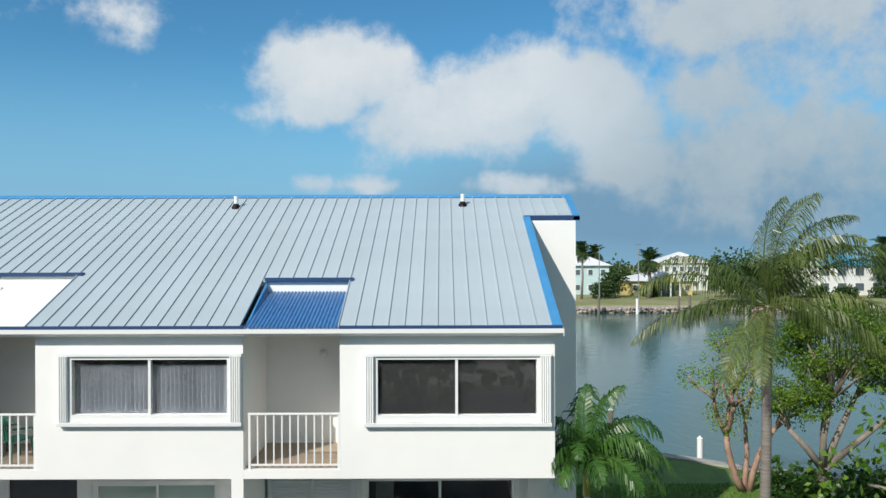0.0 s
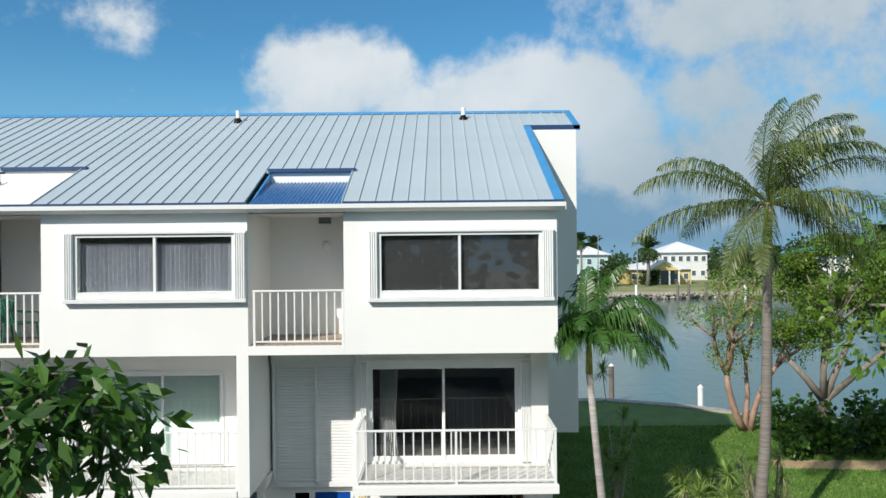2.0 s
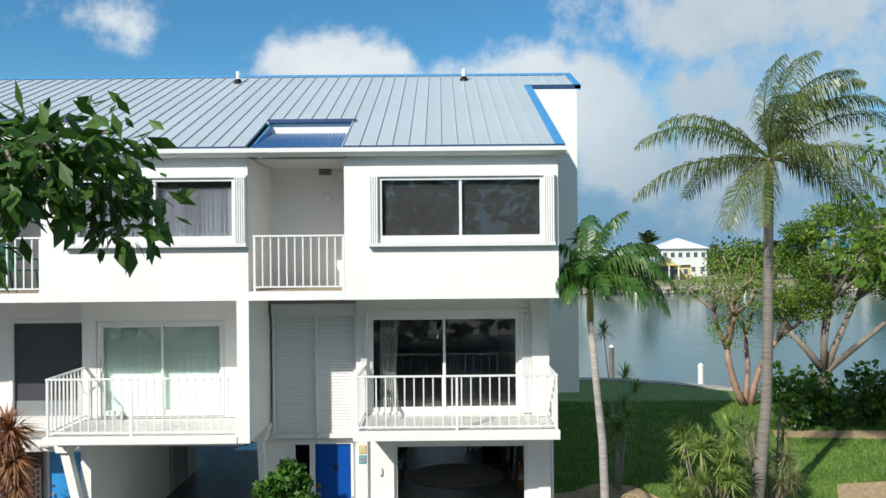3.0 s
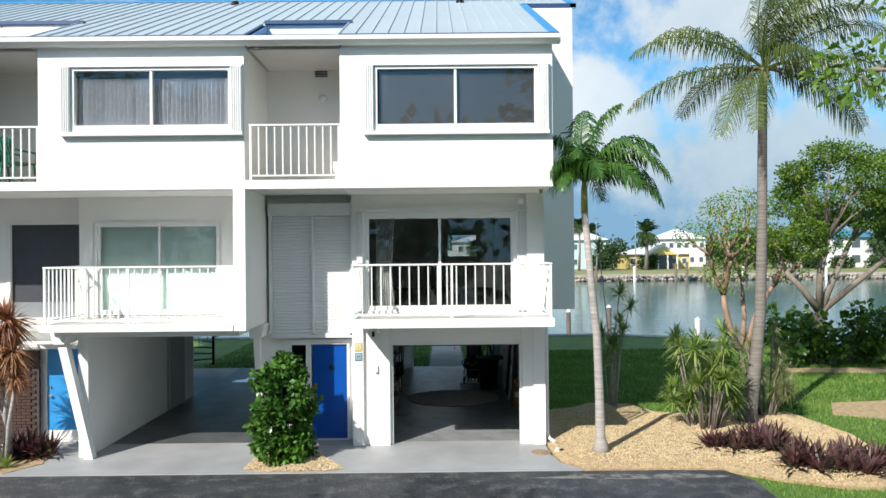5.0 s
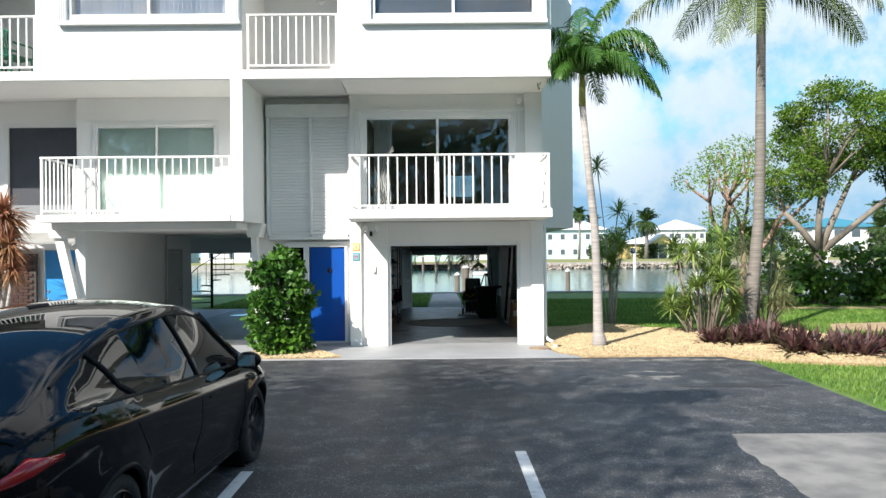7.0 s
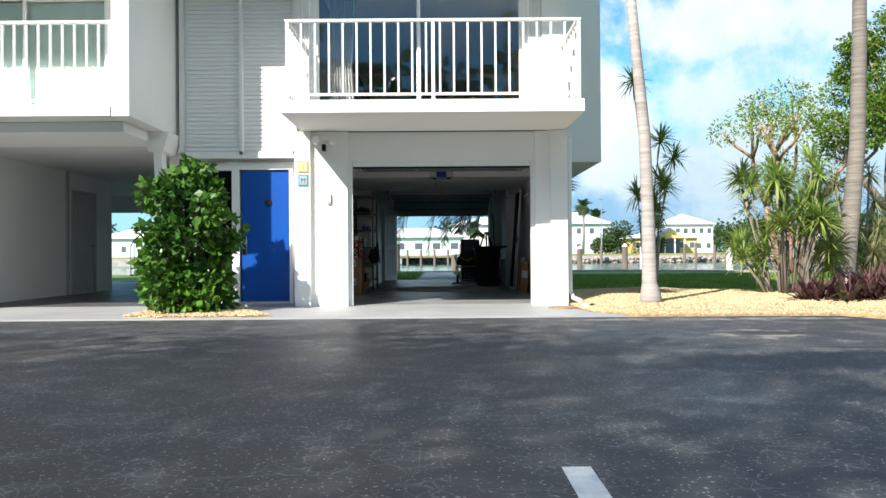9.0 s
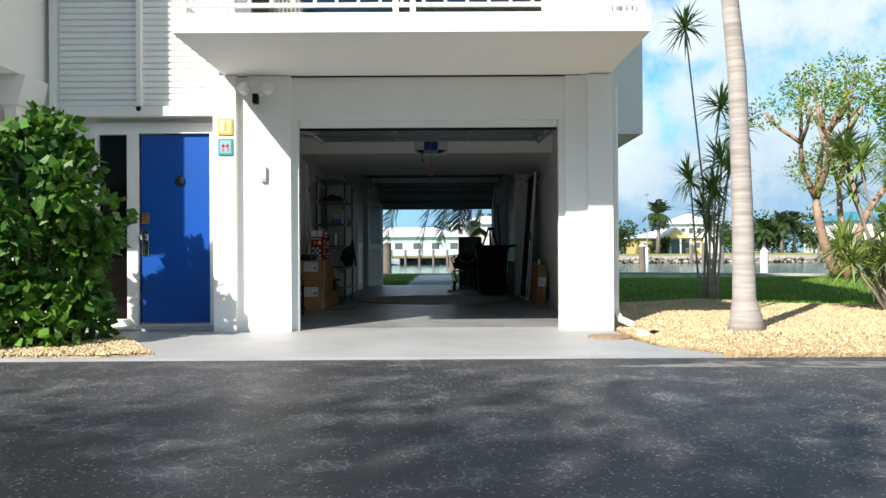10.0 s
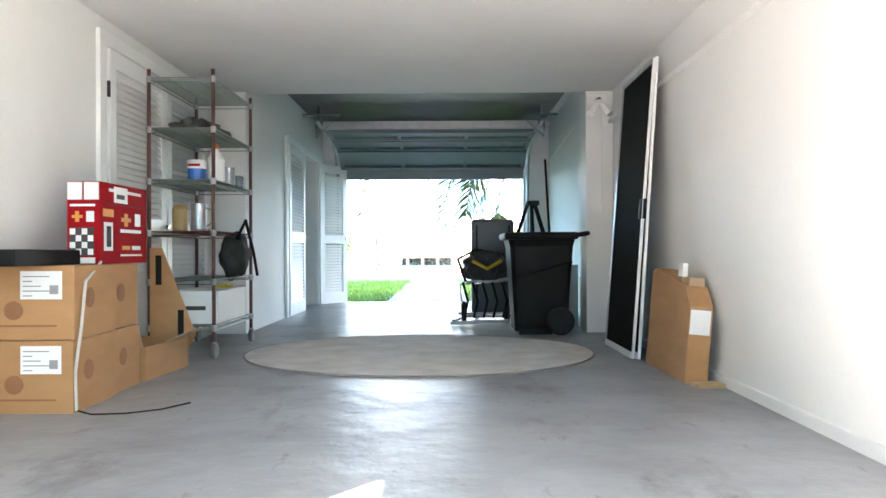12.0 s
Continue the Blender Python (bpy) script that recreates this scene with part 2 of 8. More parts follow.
def garage_floor():
    """Grey floor paint: pale where scuffed, dark tyre and oil stains drawn out along the bay, glossy with a slight unevenness."""
    m = mat("glossy_grey_floor_paint", (0.27, 0.28, 0.288), 0.4, spec=0.24, var=0.25, scale=1.6, bump=1.0, fine=5, col2=(0.2, 0.205, 0.21), contrast=(0.45, 0.68))
    nt = m.node_tree
    b, L = nt.nodes["Principled BSDF"], nt.links.new
    co = nt.nodes.new("ShaderNodeTexCoord")
    last = b.inputs["Base Color"].links[0].from_socket
    for stretch, scale, lo, hi, amount, col in (((1.6, 0.7, 1), 1.3, 0.56, 0.66, 0.6, (0.1, 0.1, 0.1)), ((3.2, 1.2, 1), 3.4, 0.6, 0.68, 0.55, (0.12, 0.115, 0.11)), ((6, 1.2, 1), 5.0, 0.64, 0.7, 0.5, (0.4, 0.4, 0.39))):
        mp = nt.nodes.new("ShaderNodeMapping")
        mp.inputs["Scale"].default_value = stretch
        L(co.outputs["Object"], mp.inputs[0])
        n = nt.nodes.new("ShaderNodeTexNoise")
        n.inputs["Scale"].default_value, n.inputs["Detail"].default_value, n.inputs["Roughness"].default_value = scale, 8.0, 0.68
        L(mp.outputs[0], n.inputs[0])
        r = nt.nodes.new("ShaderNodeMapRange")
        L(n.outputs[0], r.inputs[0])
        r.inputs[1].default_value, r.inputs[2].default_value, r.inputs[4].default_value = lo, hi, amount
        x = nt.nodes.new("ShaderNodeMix")
        x.data_type = "RGBA"
        L(r.outputs[0], x.inputs[0])
        L(last, x.inputs[6])
        x.inputs[7].default_value = (*col, 1)
        last = x.outputs[2]
    L(last, b.inputs["Base Color"])
    return m


def asphalt():
    """Worn, sealed asphalt: near-black, with grey patches, pale grit and fine cracks."""
    m = bpy.data.materials.new("sealed_asphalt")
    m.use_nodes = True
    nt = m.node_tree
    b, L = nt.nodes["Principled BSDF"], nt.links.new
    co = nt.nodes.new("ShaderNodeTexCoord")

    def tex(kind, scale, detail=5.0):
        n = nt.nodes.new(kind)
        n.inputs["Scale"].default_value = scale
        if kind == "ShaderNodeTexNoise":
            n.inputs["Detail"].default_value = detail
        L(co.outputs["Object"], n.inputs[0])
        return n

    def rng(src, lo, hi, a=0.0, bb=1.0):
        n = nt.nodes.new("ShaderNodeMapRange")
        L(src, n.inputs[0])
        for i, v in enumerate((lo, hi, a, bb)):
            n.inputs[i + 1].default_value = v
        return n.outputs[0]

    def mixc(fac, a, bcol):
        n = nt.nodes.new("ShaderNodeMix")
        n.data_type = "RGBA"
        L(fac, n.inputs[0])
        if isinstance(a, tuple):
            n.inputs[6].default_value = (*a, 1)
        else:
            L(a, n.inputs[6])
        n.inputs[7].default_value = (*bcol, 1)
        return n.outputs[2]

    big, mid, grit = tex("ShaderNodeTexNoise", 0.45), tex("ShaderNodeTexNoise", 3.0, 8), tex("ShaderNodeTexNoise", 110, 2)
    warp = tex("ShaderNodeTexNoise", 3.5, 6)
    crack = nt.nodes.new("ShaderNodeTexVoronoi")
    crack.feature = "DISTANCE_TO_EDGE"
    crack.inputs["Scale"].default_value = 11.0
    wv = nt.nodes.new("ShaderNodeVectorMath")
    wv.operation = "MULTIPLY_ADD"
    L(warp.outputs[1], wv.inputs[0])
    wv.inputs[1].default_value = (0.22, 0.22, 0.22)
    L(co.outputs["Object"], wv.inputs[2])
    L(wv.outputs[0], crack.inputs[0])
    col = mixc(rng(big.outputs[0], 0.42, 0.66), (0.024, 0.027, 0.032), (0.05, 0.053, 0.059))
    col = mixc(rng(mid.outputs[0], 0.53, 0.74, 0, 0.6), col, (0.115, 0.117, 0.12))
    scuff_at = nt.nodes.new("ShaderNodeMapping")
    scuff_at.inputs["Scale"].default_value = (0.7, 2.6, 1.0)
    L(co.outputs["Object"], scuff_at.inputs[0])
    scuff = nt.nodes.new("ShaderNodeTexNoise")
    scuff.inputs["Scale"].default_value, scuff.inputs["Detail"].default_value, scuff.inputs["Roughness"].default_value = 2.1, 9.0, 0.72
    L(scuff_at.outputs[0], scuff.inputs[0])
    col = mixc(rng(scuff.outputs[0], 0.6, 0.7, 0, 0.55), col, (0.19, 0.19, 0.185))
    line = nt.nodes.new("ShaderNodeMath")
    line.operation = "MULTIPLY"
    L(rng(crack.outputs[0], 0.0, 0.035, 1, 0), line.inputs[0])
    L(rng(mid.outputs[0], 0.43, 0.62, 0, 0.62), line.inputs[1])
    col = mixc(line.outputs[0], col, (0.32, 0.32, 0.31))
    fleck = nt.nodes.new("ShaderNodeTexVoronoi")
    fleck.inputs["Scale"].default_value = 24
    L(co.outputs["Object"], fleck.inputs[0])
    col = mixc(rng(fleck.outputs[0], 0.07, 0.15, 0.9, 0), col, (0.4, 0.4, 0.38))
    speck = tex("ShaderNodeTexNoise", 42, 3)
    col = mixc(rng(speck.outputs[0], 0.63, 0.72, 0, 0.85), col, (0.36, 0.36, 0.35))
    L(col, b.inputs["Base Color"])
    L(rng(big.outputs[0], 0.35, 0.65, 0.5, 0.75), b.inputs["Roughness"])
    bp = nt.nodes.new("ShaderNodeBump")
    bp.inputs["Strength"].default_value, bp.inputs["Distance"].default_value = 0.5, 0.004
    L(grit.outputs[0], bp.inputs["Height"])
    L(bp.outputs[0], b.inputs["Normal"])
    return m


ASPHALT = asphalt()
GARAGEFLOOR = garage_floor()
GRASSMAT = mat("lawn_grass", (0.08, 0.18, 0.03), 0.8, var=0.4, scale=1.2, bump=0.8, fine=120, col2=(0.15, 0.25, 0.05), dist=0.03)
SOIL = mat("mulch_bed", (0.5, 0.38, 0.22), 0.9, var=0.5, scale=9, bump=0.9, fine=45, col2=(0.34, 0.23, 0.12), dist=0.03)
WATER = mat("canal_water", (0.05, 0.12, 0.115), 0.14, var=0.1, scale=0.05, bump=0.35, fine=1.6, stretch=(1, 0.6, 1), dist=0.08)


# ---------------------------------------------------------------- mesh helpers
def box(bm, x0, y0, z0, x1, y1, z1, bev=0.0):
    m = Matrix.LocRotScale(((x0 + x1) / 2, (y0 + y1) / 2, (z0 + z1) / 2), None, (abs(x1 - x0), abs(y1 - y0), abs(z1 - z0)))
    r = bmesh.ops.create_cube(bm, size=1, matrix=m)
    if bev:
        edges = list({e for v in r["verts"] for e in v.link_edges})
        bmesh.ops.bevel(bm, geom=edges, offset=bev, segments=2, affect="EDGES", profile=0.6)
    return bm


def tube(bm, pts, radii, seg=10, cap=True):
    """A tapering tube along points."""
    pts = [Vector(p) for p in pts]
    if isinstance(radii, (int, float)):
        radii = [radii] * len(pts)
    rings, up = [], Vector((0.13, 0.31, 1))
    for i, p in enumerate(pts):
        d = (pts[min(i + 1, len(pts) - 1)] - pts[max(i - 1, 0)]).normalized()
        ref = up if abs(d.dot(up.normalized())) < 0.97 else Vector((1, 0, 0))
        a = d.cross(ref).normalized()
        b = d.cross(a)
        rings.append([bm.verts.new(p + (a * math.cos(k * math.tau / seg) + b * math.sin(k * math.tau / seg)) * radii[i]) for k in range(seg)])
    for r0, r1 in zip(rings, rings[1:]):
        for k in range(seg):
            bm.faces.new((r0[k], r0[(k + 1) % seg], r1[(k + 1) % seg], r1[k]))
    if cap:
        bm.faces.new(rings[0][::-1]), bm.faces.new(rings[-1])
    return bm


def prism(bm, poly, axis, a, b):
    """A flat polygon drawn out along an axis from a to b."""
    def at(p, v):
        return {"x": (v, p[0], p[1]), "y": (p[0], v, p[1]), "z": (p[0], p[1], v)}[axis]
    lo, hi = [bm.verts.new(at(p, a)) for p in poly], [bm.verts.new(at(p, b)) for p in poly]
    bm.faces.new(lo[::-1]), bm.faces.new(hi)
    n = len(poly)
    for i in range(n):
        bm.faces.new((lo[i], lo[(i + 1) % n], hi[(i + 1) % n], hi[i]))
    return bm


def lathe(bm, prof, seg=20, at=(0, 0, 0)):
    rings = [[bm.verts.new((at[0] + r * math.cos(k * math.tau / seg), at[1] + r * math.sin(k * math.tau / seg), at[2] + z)) for k in range(seg)] for r, z in prof]
    for r0, r1 in zip(rings, rings[1:]):
        for k in range(seg):
            bm.faces.new((r0[k], r0[(k + 1) % seg], r1[(k + 1) % seg], r1[k]))
    bm.faces.new(rings[0][::-1]), bm.faces.new(rings[-1])
    return bm


def mesh(name, bm, material, smooth=False):
    bmesh.ops.recalc_face_normals(bm, faces=bm.faces)
    me = bpy.data.meshes.new(name)
    bm.to_mesh(me)
    bm.free()
    me.materials.append(material)
    if smooth:
        me.shade_smooth()
    return me


def raw(name, verts, faces, material, smooth=False):
    me = bpy.data.meshes.new(name)
    me.from_pydata(verts, [], faces)
    me.materials.append(material)
    if smooth:
        me.shade_smooth()
    return me


def part(name, bm, material, parent, label="", smooth=False, at=None):
    me = bm if isinstance(bm, bpy.types.Mesh) else mesh(name, bm, material, smooth)
    ob = new(name, me)
    ob.parent = parent
    if at is not None:
        ob.matrix_local = at
    if label:
        tagged(ob, label)
    return ob


def thing(name, label, category, at=(0, 0, 0), turn=0.0, group="", kind=""):
    ob = new(name)
    ob.empty_display_size = 0.1
    ob.matrix_world = pose(*at, 0, 0, turn)
    return tagged(ob, label, category, group, kind)


def solid(name, bm, material, label, category, smooth=False, kind="", group=""):
    ob = new(name, bm if isinstance(bm, bpy.types.Mesh) else mesh(name, bm, material, smooth))
    return tagged(ob, label, category, group, kind)


def B(*args, bev=0.0):
    return box(bmesh.new(), *args, bev=bev)


def T(pts, radii, seg=10):
    return tube(bmesh.new(), pts, radii, seg)


def holed(bm, x0, x1, z0, z1, y0, y1, holes=(), axis="y"):
    """A wall slab across x (or across y with axis 'x') with rectangular openings through it."""
    xs = sorted({x0, x1, *[v for h in holes for v in h[:2]]})
    zs = sorted({z0, z1, *[v for h in holes for v in h[2:]]})
    for xa, xb in zip(xs, xs[1:]):
        run = None
        for za, zb in zip(zs, zs[1:]):
            cx, cz = (xa + xb) / 2, (za + zb) / 2
            free = any(h[0] < cx < h[1] and h[2] < cz < h[3] for h in holes)
            if free:
                if run:
                    box(bm, *((xa, y0, run[0], xb, y1, run[1]) if axis == "y" else (y0, xa, run[0], y1, xb, run[1])))
                run = None
            else:
                run = (run[0], zb) if run else (za, zb)
        if run:
            box(bm, *((xa, y0, run[0], xb, y1, run[1]) if axis == "y" else (y0, xa, run[0], y1, xb, run[1])))
    return bm

# ---------------------------------------------------------------- ground, water, far shore
STRUCT = "structure"


def sheet(name, outline, z, depth, material, label, category):
    bm = prism(bmesh.new(), outline, "z", z - depth, z)
    return solid(name, bm, material, label, category, kind=STRUCT)


sheet("ground", [(-400, -300), (400, -300), (400, 400), (-400, 400)], -2.2, 0.3, WATERWALL, "sandy bed below the canal and the land", "ground")
SHORE = [(-60, 20.2), (7.4, 20.2), (10.2, 18.9), (13.0, 17.0), (17.0, 15.4), (60, 15.0)]
sheet("lawn", [(-60, -40), (60, -40)] + SHORE[::-1], -0.05, 1.9, GRASSMAT, "green mown lawn reaching back to the canal seawall", "lawn")
sheet("water", [(-400, 12), (400, 12), (400, 400), (-400, 400)], -1.0, 0.1, WATER, "calm grey-green canal water between two seawalls", "water")
sheet("road", [(-60, -39), (5.15, -39), (5.1, -6.5), (5.2, -2.6), (4.9, -1.98), (4.0, -1.93), (-60, -1.93)], -0.022, 0.05, ASPHALT,
      "dark sealed asphalt parking court with worn cracks", "road")
sheet("pavement", [(-60, -1.93), (1.55, -1.93), (2.3, -1.9), (1.95, -1.45), (1.85, -0.9), (1.88, 3.4), (1.88, 10.8), (-60, 10.8)], 0.0, 0.12, CONCRETE,
      "grey painted concrete driveway apron and garage slab", "pavement")
sheet("garage_floor", [(-1.97, 0.26), (1.75, 0.26), (1.75, 10.68), (-1.97, 10.68)], 0.003, 0.01, GARAGEFLOOR, "glossy grey painted garage floor with stains", "floor")
sheet("carport_floor", [(-7.41, 0.3), (-4.23, 0.3), (-4.23, 10.7), (-7.41, 10.7)], 0.003, 0.01, CARPORTFLOOR, "mottled carport floor, its colour darkened for the shade under the slab", "floor")
sheet("garden_path", [(-0.75, 10.85), (0.55, 10.85), (0.45, 19.9), (-0.65, 19.9)], -0.02, 0.1, PATHCONC, "pale concrete path from the garage to the dock", "path")
bm = bmesh.new()
for (xa, ya), (xb, yb) in zip(SHORE, SHORE[1:]):
    d = Vector((xb - xa, yb - ya, 0)).normalized()
    n = Vector((-d.y, d.x, 0)) * 0.3
    prism(bm, [(xa - n.x, ya - n.y), (xb - n.x, yb - n.y), (xb + n.x, yb + n.y), (xa + n.x, ya + n.y)], "z", -2.0, 0.02)
solid("seawall", bm, WATERWALL, "weathered concrete seawall cap along the lawn", "seawall", kind=STRUCT)

# ---------------------------------------------------------------- the townhouse: walls
BACK = 10.7


def wall(name, bm, label="white stucco wall of the townhouse row", material=STUCCO):
    return solid(name, bm, material, label, "wall", kind=STRUCT)


# ground floor, the open unit: piers and header round the garage opening
bm = bmesh.new()
box(bm, -2.18, -0.08, 0, -1.95, 0.4, 2.6)
box(bm, -1.95, 0.0, 0, -1.84, 0.25, 2.6)
box(bm, -1.84, -0.05, 0, -1.40, 0.25, 2.6)
box(bm, -1.40, 0.03, 2.16, 1.40, 0.25, 2.6)
box(bm, 1.40, -0.02, 0, 1.62, 0.25, 2.6)
box(bm, 1.62, -0.08, 0, 1.87, 0.4, 2.6)
wall("wall_front", bm)
wall("wall_east", holed(bmesh.new(), 0.4, BACK, 0, 2.6, 1.76, 1.87, axis="x"))
wall("wall_garage_west", holed(bmesh.new(), 0.4, 6.3, 0, 2.6, -2.18, -1.97, [], axis="x"), "white painted garage side wall", INTERIOR)
bm = holed(bmesh.new(), 6.3, BACK, 0, 2.75, -1.97, -1.66, [(9.02, 10.1, 0, 2.05)], axis="x")
wall("wall_garage_closet", bm, "white painted closet wall inside the garage", INTERIOR)
wall("wall_entry_rear", B(-4.04, BACK, 0, -2.18, BACK + 0.2, 2.62))
wall("wall_closet_back", B(-2.6, 7.9, 0, -2.48, BACK, 2.6), "garage closet back wall, coloured dark to read as unlit", DARKROOM)
wall("wall_garage_east", B(1.755, 0.26, 0, 1.7585, BACK, 2.75), "white painted garage side wall with a conduit ledge", INTERIOR)
wall("wall_garage_pier", B(1.5, 6.3, 0, 1.75, 6.62, 2.24), "white painted pier on the garage side wall", INTERIOR)
wall("wall_rear", holed(bmesh.new(), -2.18, 1.755, 0, 2.75, BACK, BACK + 0.2, [(-1.37, 1.37, 0, 2.15)]), "white stucco rear wall round the canal-side garage opening")
# the entry recess and its partition
bm = holed(bmesh.new(), -4.04, -2.18, 0, 2.6, 0.42, 0.56, [(-3.62, -2.3, 0, 2.13)])
wall("wall_entry", bm)
# the neighbour's carport wall, cross wall and entry
wall("wall_carport", B(-7.62, -0.72, 0, -7.42, 5.7, 2.45), "grey-white stucco side wall of the neighbour's carport")
wall("wall_carport_end", B(-9.6, 5.58, 0, -7.62, 5.7, 2.45))
wall("wall_carport_east", B(-4.22, 0.45, 0, -4.04, BACK, 2.45), "white stucco side wall between carport and entry")
wall("wall_entry_west", holed(bmesh.new(), -16, -7.62, 0, 2.62, 0.6, 0.74, [(-9.0, -8.1, 0, 2.1)]))
cd6 = thing("door_6", "plain grey closet door in the carport's side wall", "door", kind=STRUCT)
part("leaf", B(-7.419, 3.95, 0.02, -7.4, 4.78, 2.0), CARPORTDOOR, cd6)
part("door_frame", holed(bmesh.new(), 3.85, 4.88, 0.0, 2.1, -7.4195, -7.39, [(3.94, 4.79, 0.0, 2.01)], axis="x"), CARPORTDOOR, cd6)
part("door_handle", lathe(bmesh.new(), [(0.03, 0), (0.02, 0.03), (0.035, 0.06), (0.01, 0.08)], 14), CHROME, cd6, at=pose(-7.4, 4.68, 1.0, 0, 90, 0))
part("deadbolt", lathe(bmesh.new(), [(0.03, 0), (0.028, 0.02), (0.01, 0.025)], 14), CHROME, cd6, at=pose(-7.4, 4.68, 1.17, 0, 90, 0))
part("side_trim", B(-7.4195, 3.62, 0.0, -7.385, 3.7, 2.449), CARPORTDOOR, cd6)
# upper floors
TOP = 8.05
bm = holed(bmesh.new(), -2.18, 1.87, 2.78, 5.3, 0.0, 0.2, [(-1.94, 1.3, 2.8, 4.9)])
box(bm, 1.5, -0.12, 2.78, 1.86, 0, 5.3)
wall("wall_living", bm)
wall("wall_shutter", B(-4.04, 0.42, 2.6, -2.18, 0.56, 8.6))
bm = holed(bmesh.new(), -7.97, -4.27, 2.74, 5.3, 0.1, 0.3, [(-7.66, -4.98, 2.78, 4.78)])
wall("wall_living_west", bm)
bm = holed(bmesh.new(), -16, -7.97, 2.62, 5.3, 0.45, 0.6, [(-9.62, -8.0, 2.7, 4.73)])
wall("wall_recess_west", bm)
wall("wall_recess_west_upper", B(-9.85, 0.42, 5.46, -7.97, 0.56, 9.0))
# party fins between the units
wall("wall_fin", B(-4.27, -1.5, 2.59, -4.04, 0.45, 5.3))
# the bays of the top floor
bm = holed(bmesh.new(), -2.21, 1.86, 5.3, TOP, -1.5, -1.35, [(-1.5, 1.52, 6.5, 7.56)])
box(bm, -2.21, -1.35, 5.3, -2.06, 0.42, TOP + 0.1)
box(bm, 1.71, -1.35, 5.3, 1.86, 3.5, TOP + 0.1)
wall("wall_bay", bm)
bm = holed(bmesh.new(), -7.97, -4.04, 5.3, TOP, -1.5, -1.35, [(-7.28, -4.31, 6.52, 7.58)])
box(bm, -7.97, -1.35, 5.3, -7.82, 0.42, TOP + 0.1)
box(bm, -4.19, -1.35, 5.3, -4.04, 0.42, TOP + 0.1)
wall("wall_bay_west", bm)
wall("wall_bay_far", B(-16, -1.5, 5.3, -9.85, -1.35, TOP))
# the end wing that stands out past the garage
bm = bmesh.new()
zr = lambda y: 8.2 + 0.43 * (y + 1.6)
prism(bm, [(3.5, 2.55), (10.7, 2.55), (10.7, zr(-0.3)), (5.1, zr(5.1) - 0.07), (3.5, zr(3.5) - 0.08)], "x", 1.87, 3.14)
wall("wall_wing", bm, "white stucco end wing standing out over the lawn")
# upper east, rear and gable walls
bm = holed(bmesh.new(), 0.2, BACK, 2.78, 5.3, 1.6, 1.865, axis="x")
wall("wall_upper_east", bm)
bm = holed(bmesh.new(), -16, 1.865, 2.62, 8.3, BACK - 0.15, BACK + 0.05, [(-0.1, 1.0, 3.84, 4.68)])
wall("wall_upper_rear", bm)
rw = thing("window_3", "small window in the living room's rear wall, glass greyed to dim the sky", "window", kind=STRUCT)
# the grey tint is added to dim the sky showing through
p = part("pane", B(-0.1, BACK - 0.06, 3.84, 1.0, BACK - 0.054, 4.68), mat("tinted_glass", (0.3, 0.33, 0.33), 0.0, var=0.0, bump=0, transmission=1.0), rw, "glass greyed to dim the sky behind")
p.visible_shadow = False
part("window_frame", holed(bmesh.new(), -0.1, 1.0, 3.84, 4.68, BACK - 0.1, BACK - 0.02, [(-0.05, 0.95, 3.89, 4.63)]), ALU, rw)
wall("wall_room_west", B(-2.18, 0.56, 2.78, -2.06, BACK - 0.15, 5.3), "living room inner wall, paint darkened to read as unlit", DARKROOM)
wall("wall_bay_inner", B(-2.06, 0.3, 5.46, 1.71, 0.4, 8.0), "inner wall behind the bay window, paint darkened to read as unlit", DARKROOM)
wall("wall_bay_inner_west", B(-7.82, 0.3, 5.46, -4.19, 0.4, 8.0), "inner wall behind the bay window, paint darkened to read as unlit", DARKROOM)
wall("wall_west_end", B(-16.1, -1.5, 0, -16, BACK, 8.0))

# floors and ceilings
solid("floor_living", B(-2.06, 0.2, 2.62, 1.6, BACK - 0.15, 2.785), LIVINGFLOOR, "tiled living room floor, colour darkened for the unlit interior", "floor", kind=STRUCT)
solid("floor_living_west", B(-16, 0.3, 2.45, -4.05, BACK - 0.15, 2.72), CEIL, "white slab over the carport", "floor", kind=STRUCT)
solid("ceiling_carport_beam", B(-9.6, 9.9, 1.98, -4.22, 10.2, 2.45), CEIL, "white beam at the carport's rear edge", "beam", kind=STRUCT)
solid("floor_top", B(-16, -1.35, 5.3, 1.71, BACK - 0.15, 5.455), CEIL, "slab below the top floor with a white soffit", "floor", kind=STRUCT)
solid("soffit_bay", B(-2.19, -1.48, 5.285, 1.84, -0.005, 5.298), STUCCO, "white stucco soffit under the bay", "soffit", kind=STRUCT)
solid("soffit_bay_west", B(-9.8, -1.48, 5.285, -4.28, 0.095, 5.298), STUCCO, "white stucco soffit under the bay", "soffit", kind=STRUCT)
solid("ceiling_top", B(-16, -1.34, 8.0, 1.7, BACK - 0.2, 8.04), CEIL, "ceiling of the top floor", "ceiling", kind=STRUCT)
bm = bmesh.new()
box(bm, -1.97, 0.25, 2.52, 1.755, 3.3, 2.6)
box(bm, -1.97, 3.3, 2.25, 1.755, 6.4, 2.6)
box(bm, -1.66, 6.4, 2.7, 1.755, BACK, 2.76)
solid("ceiling_garage", bm, CEIL, "white garage ceiling with a dropped middle bay", "ceiling", kind=STRUCT)
solid("entry_floor_step", B(-4.04, 0.05, 0.002, -2.18, 0.42, 0.03), CONCRETE, "grey concrete threshold at the entry door", "step", kind=STRUCT)

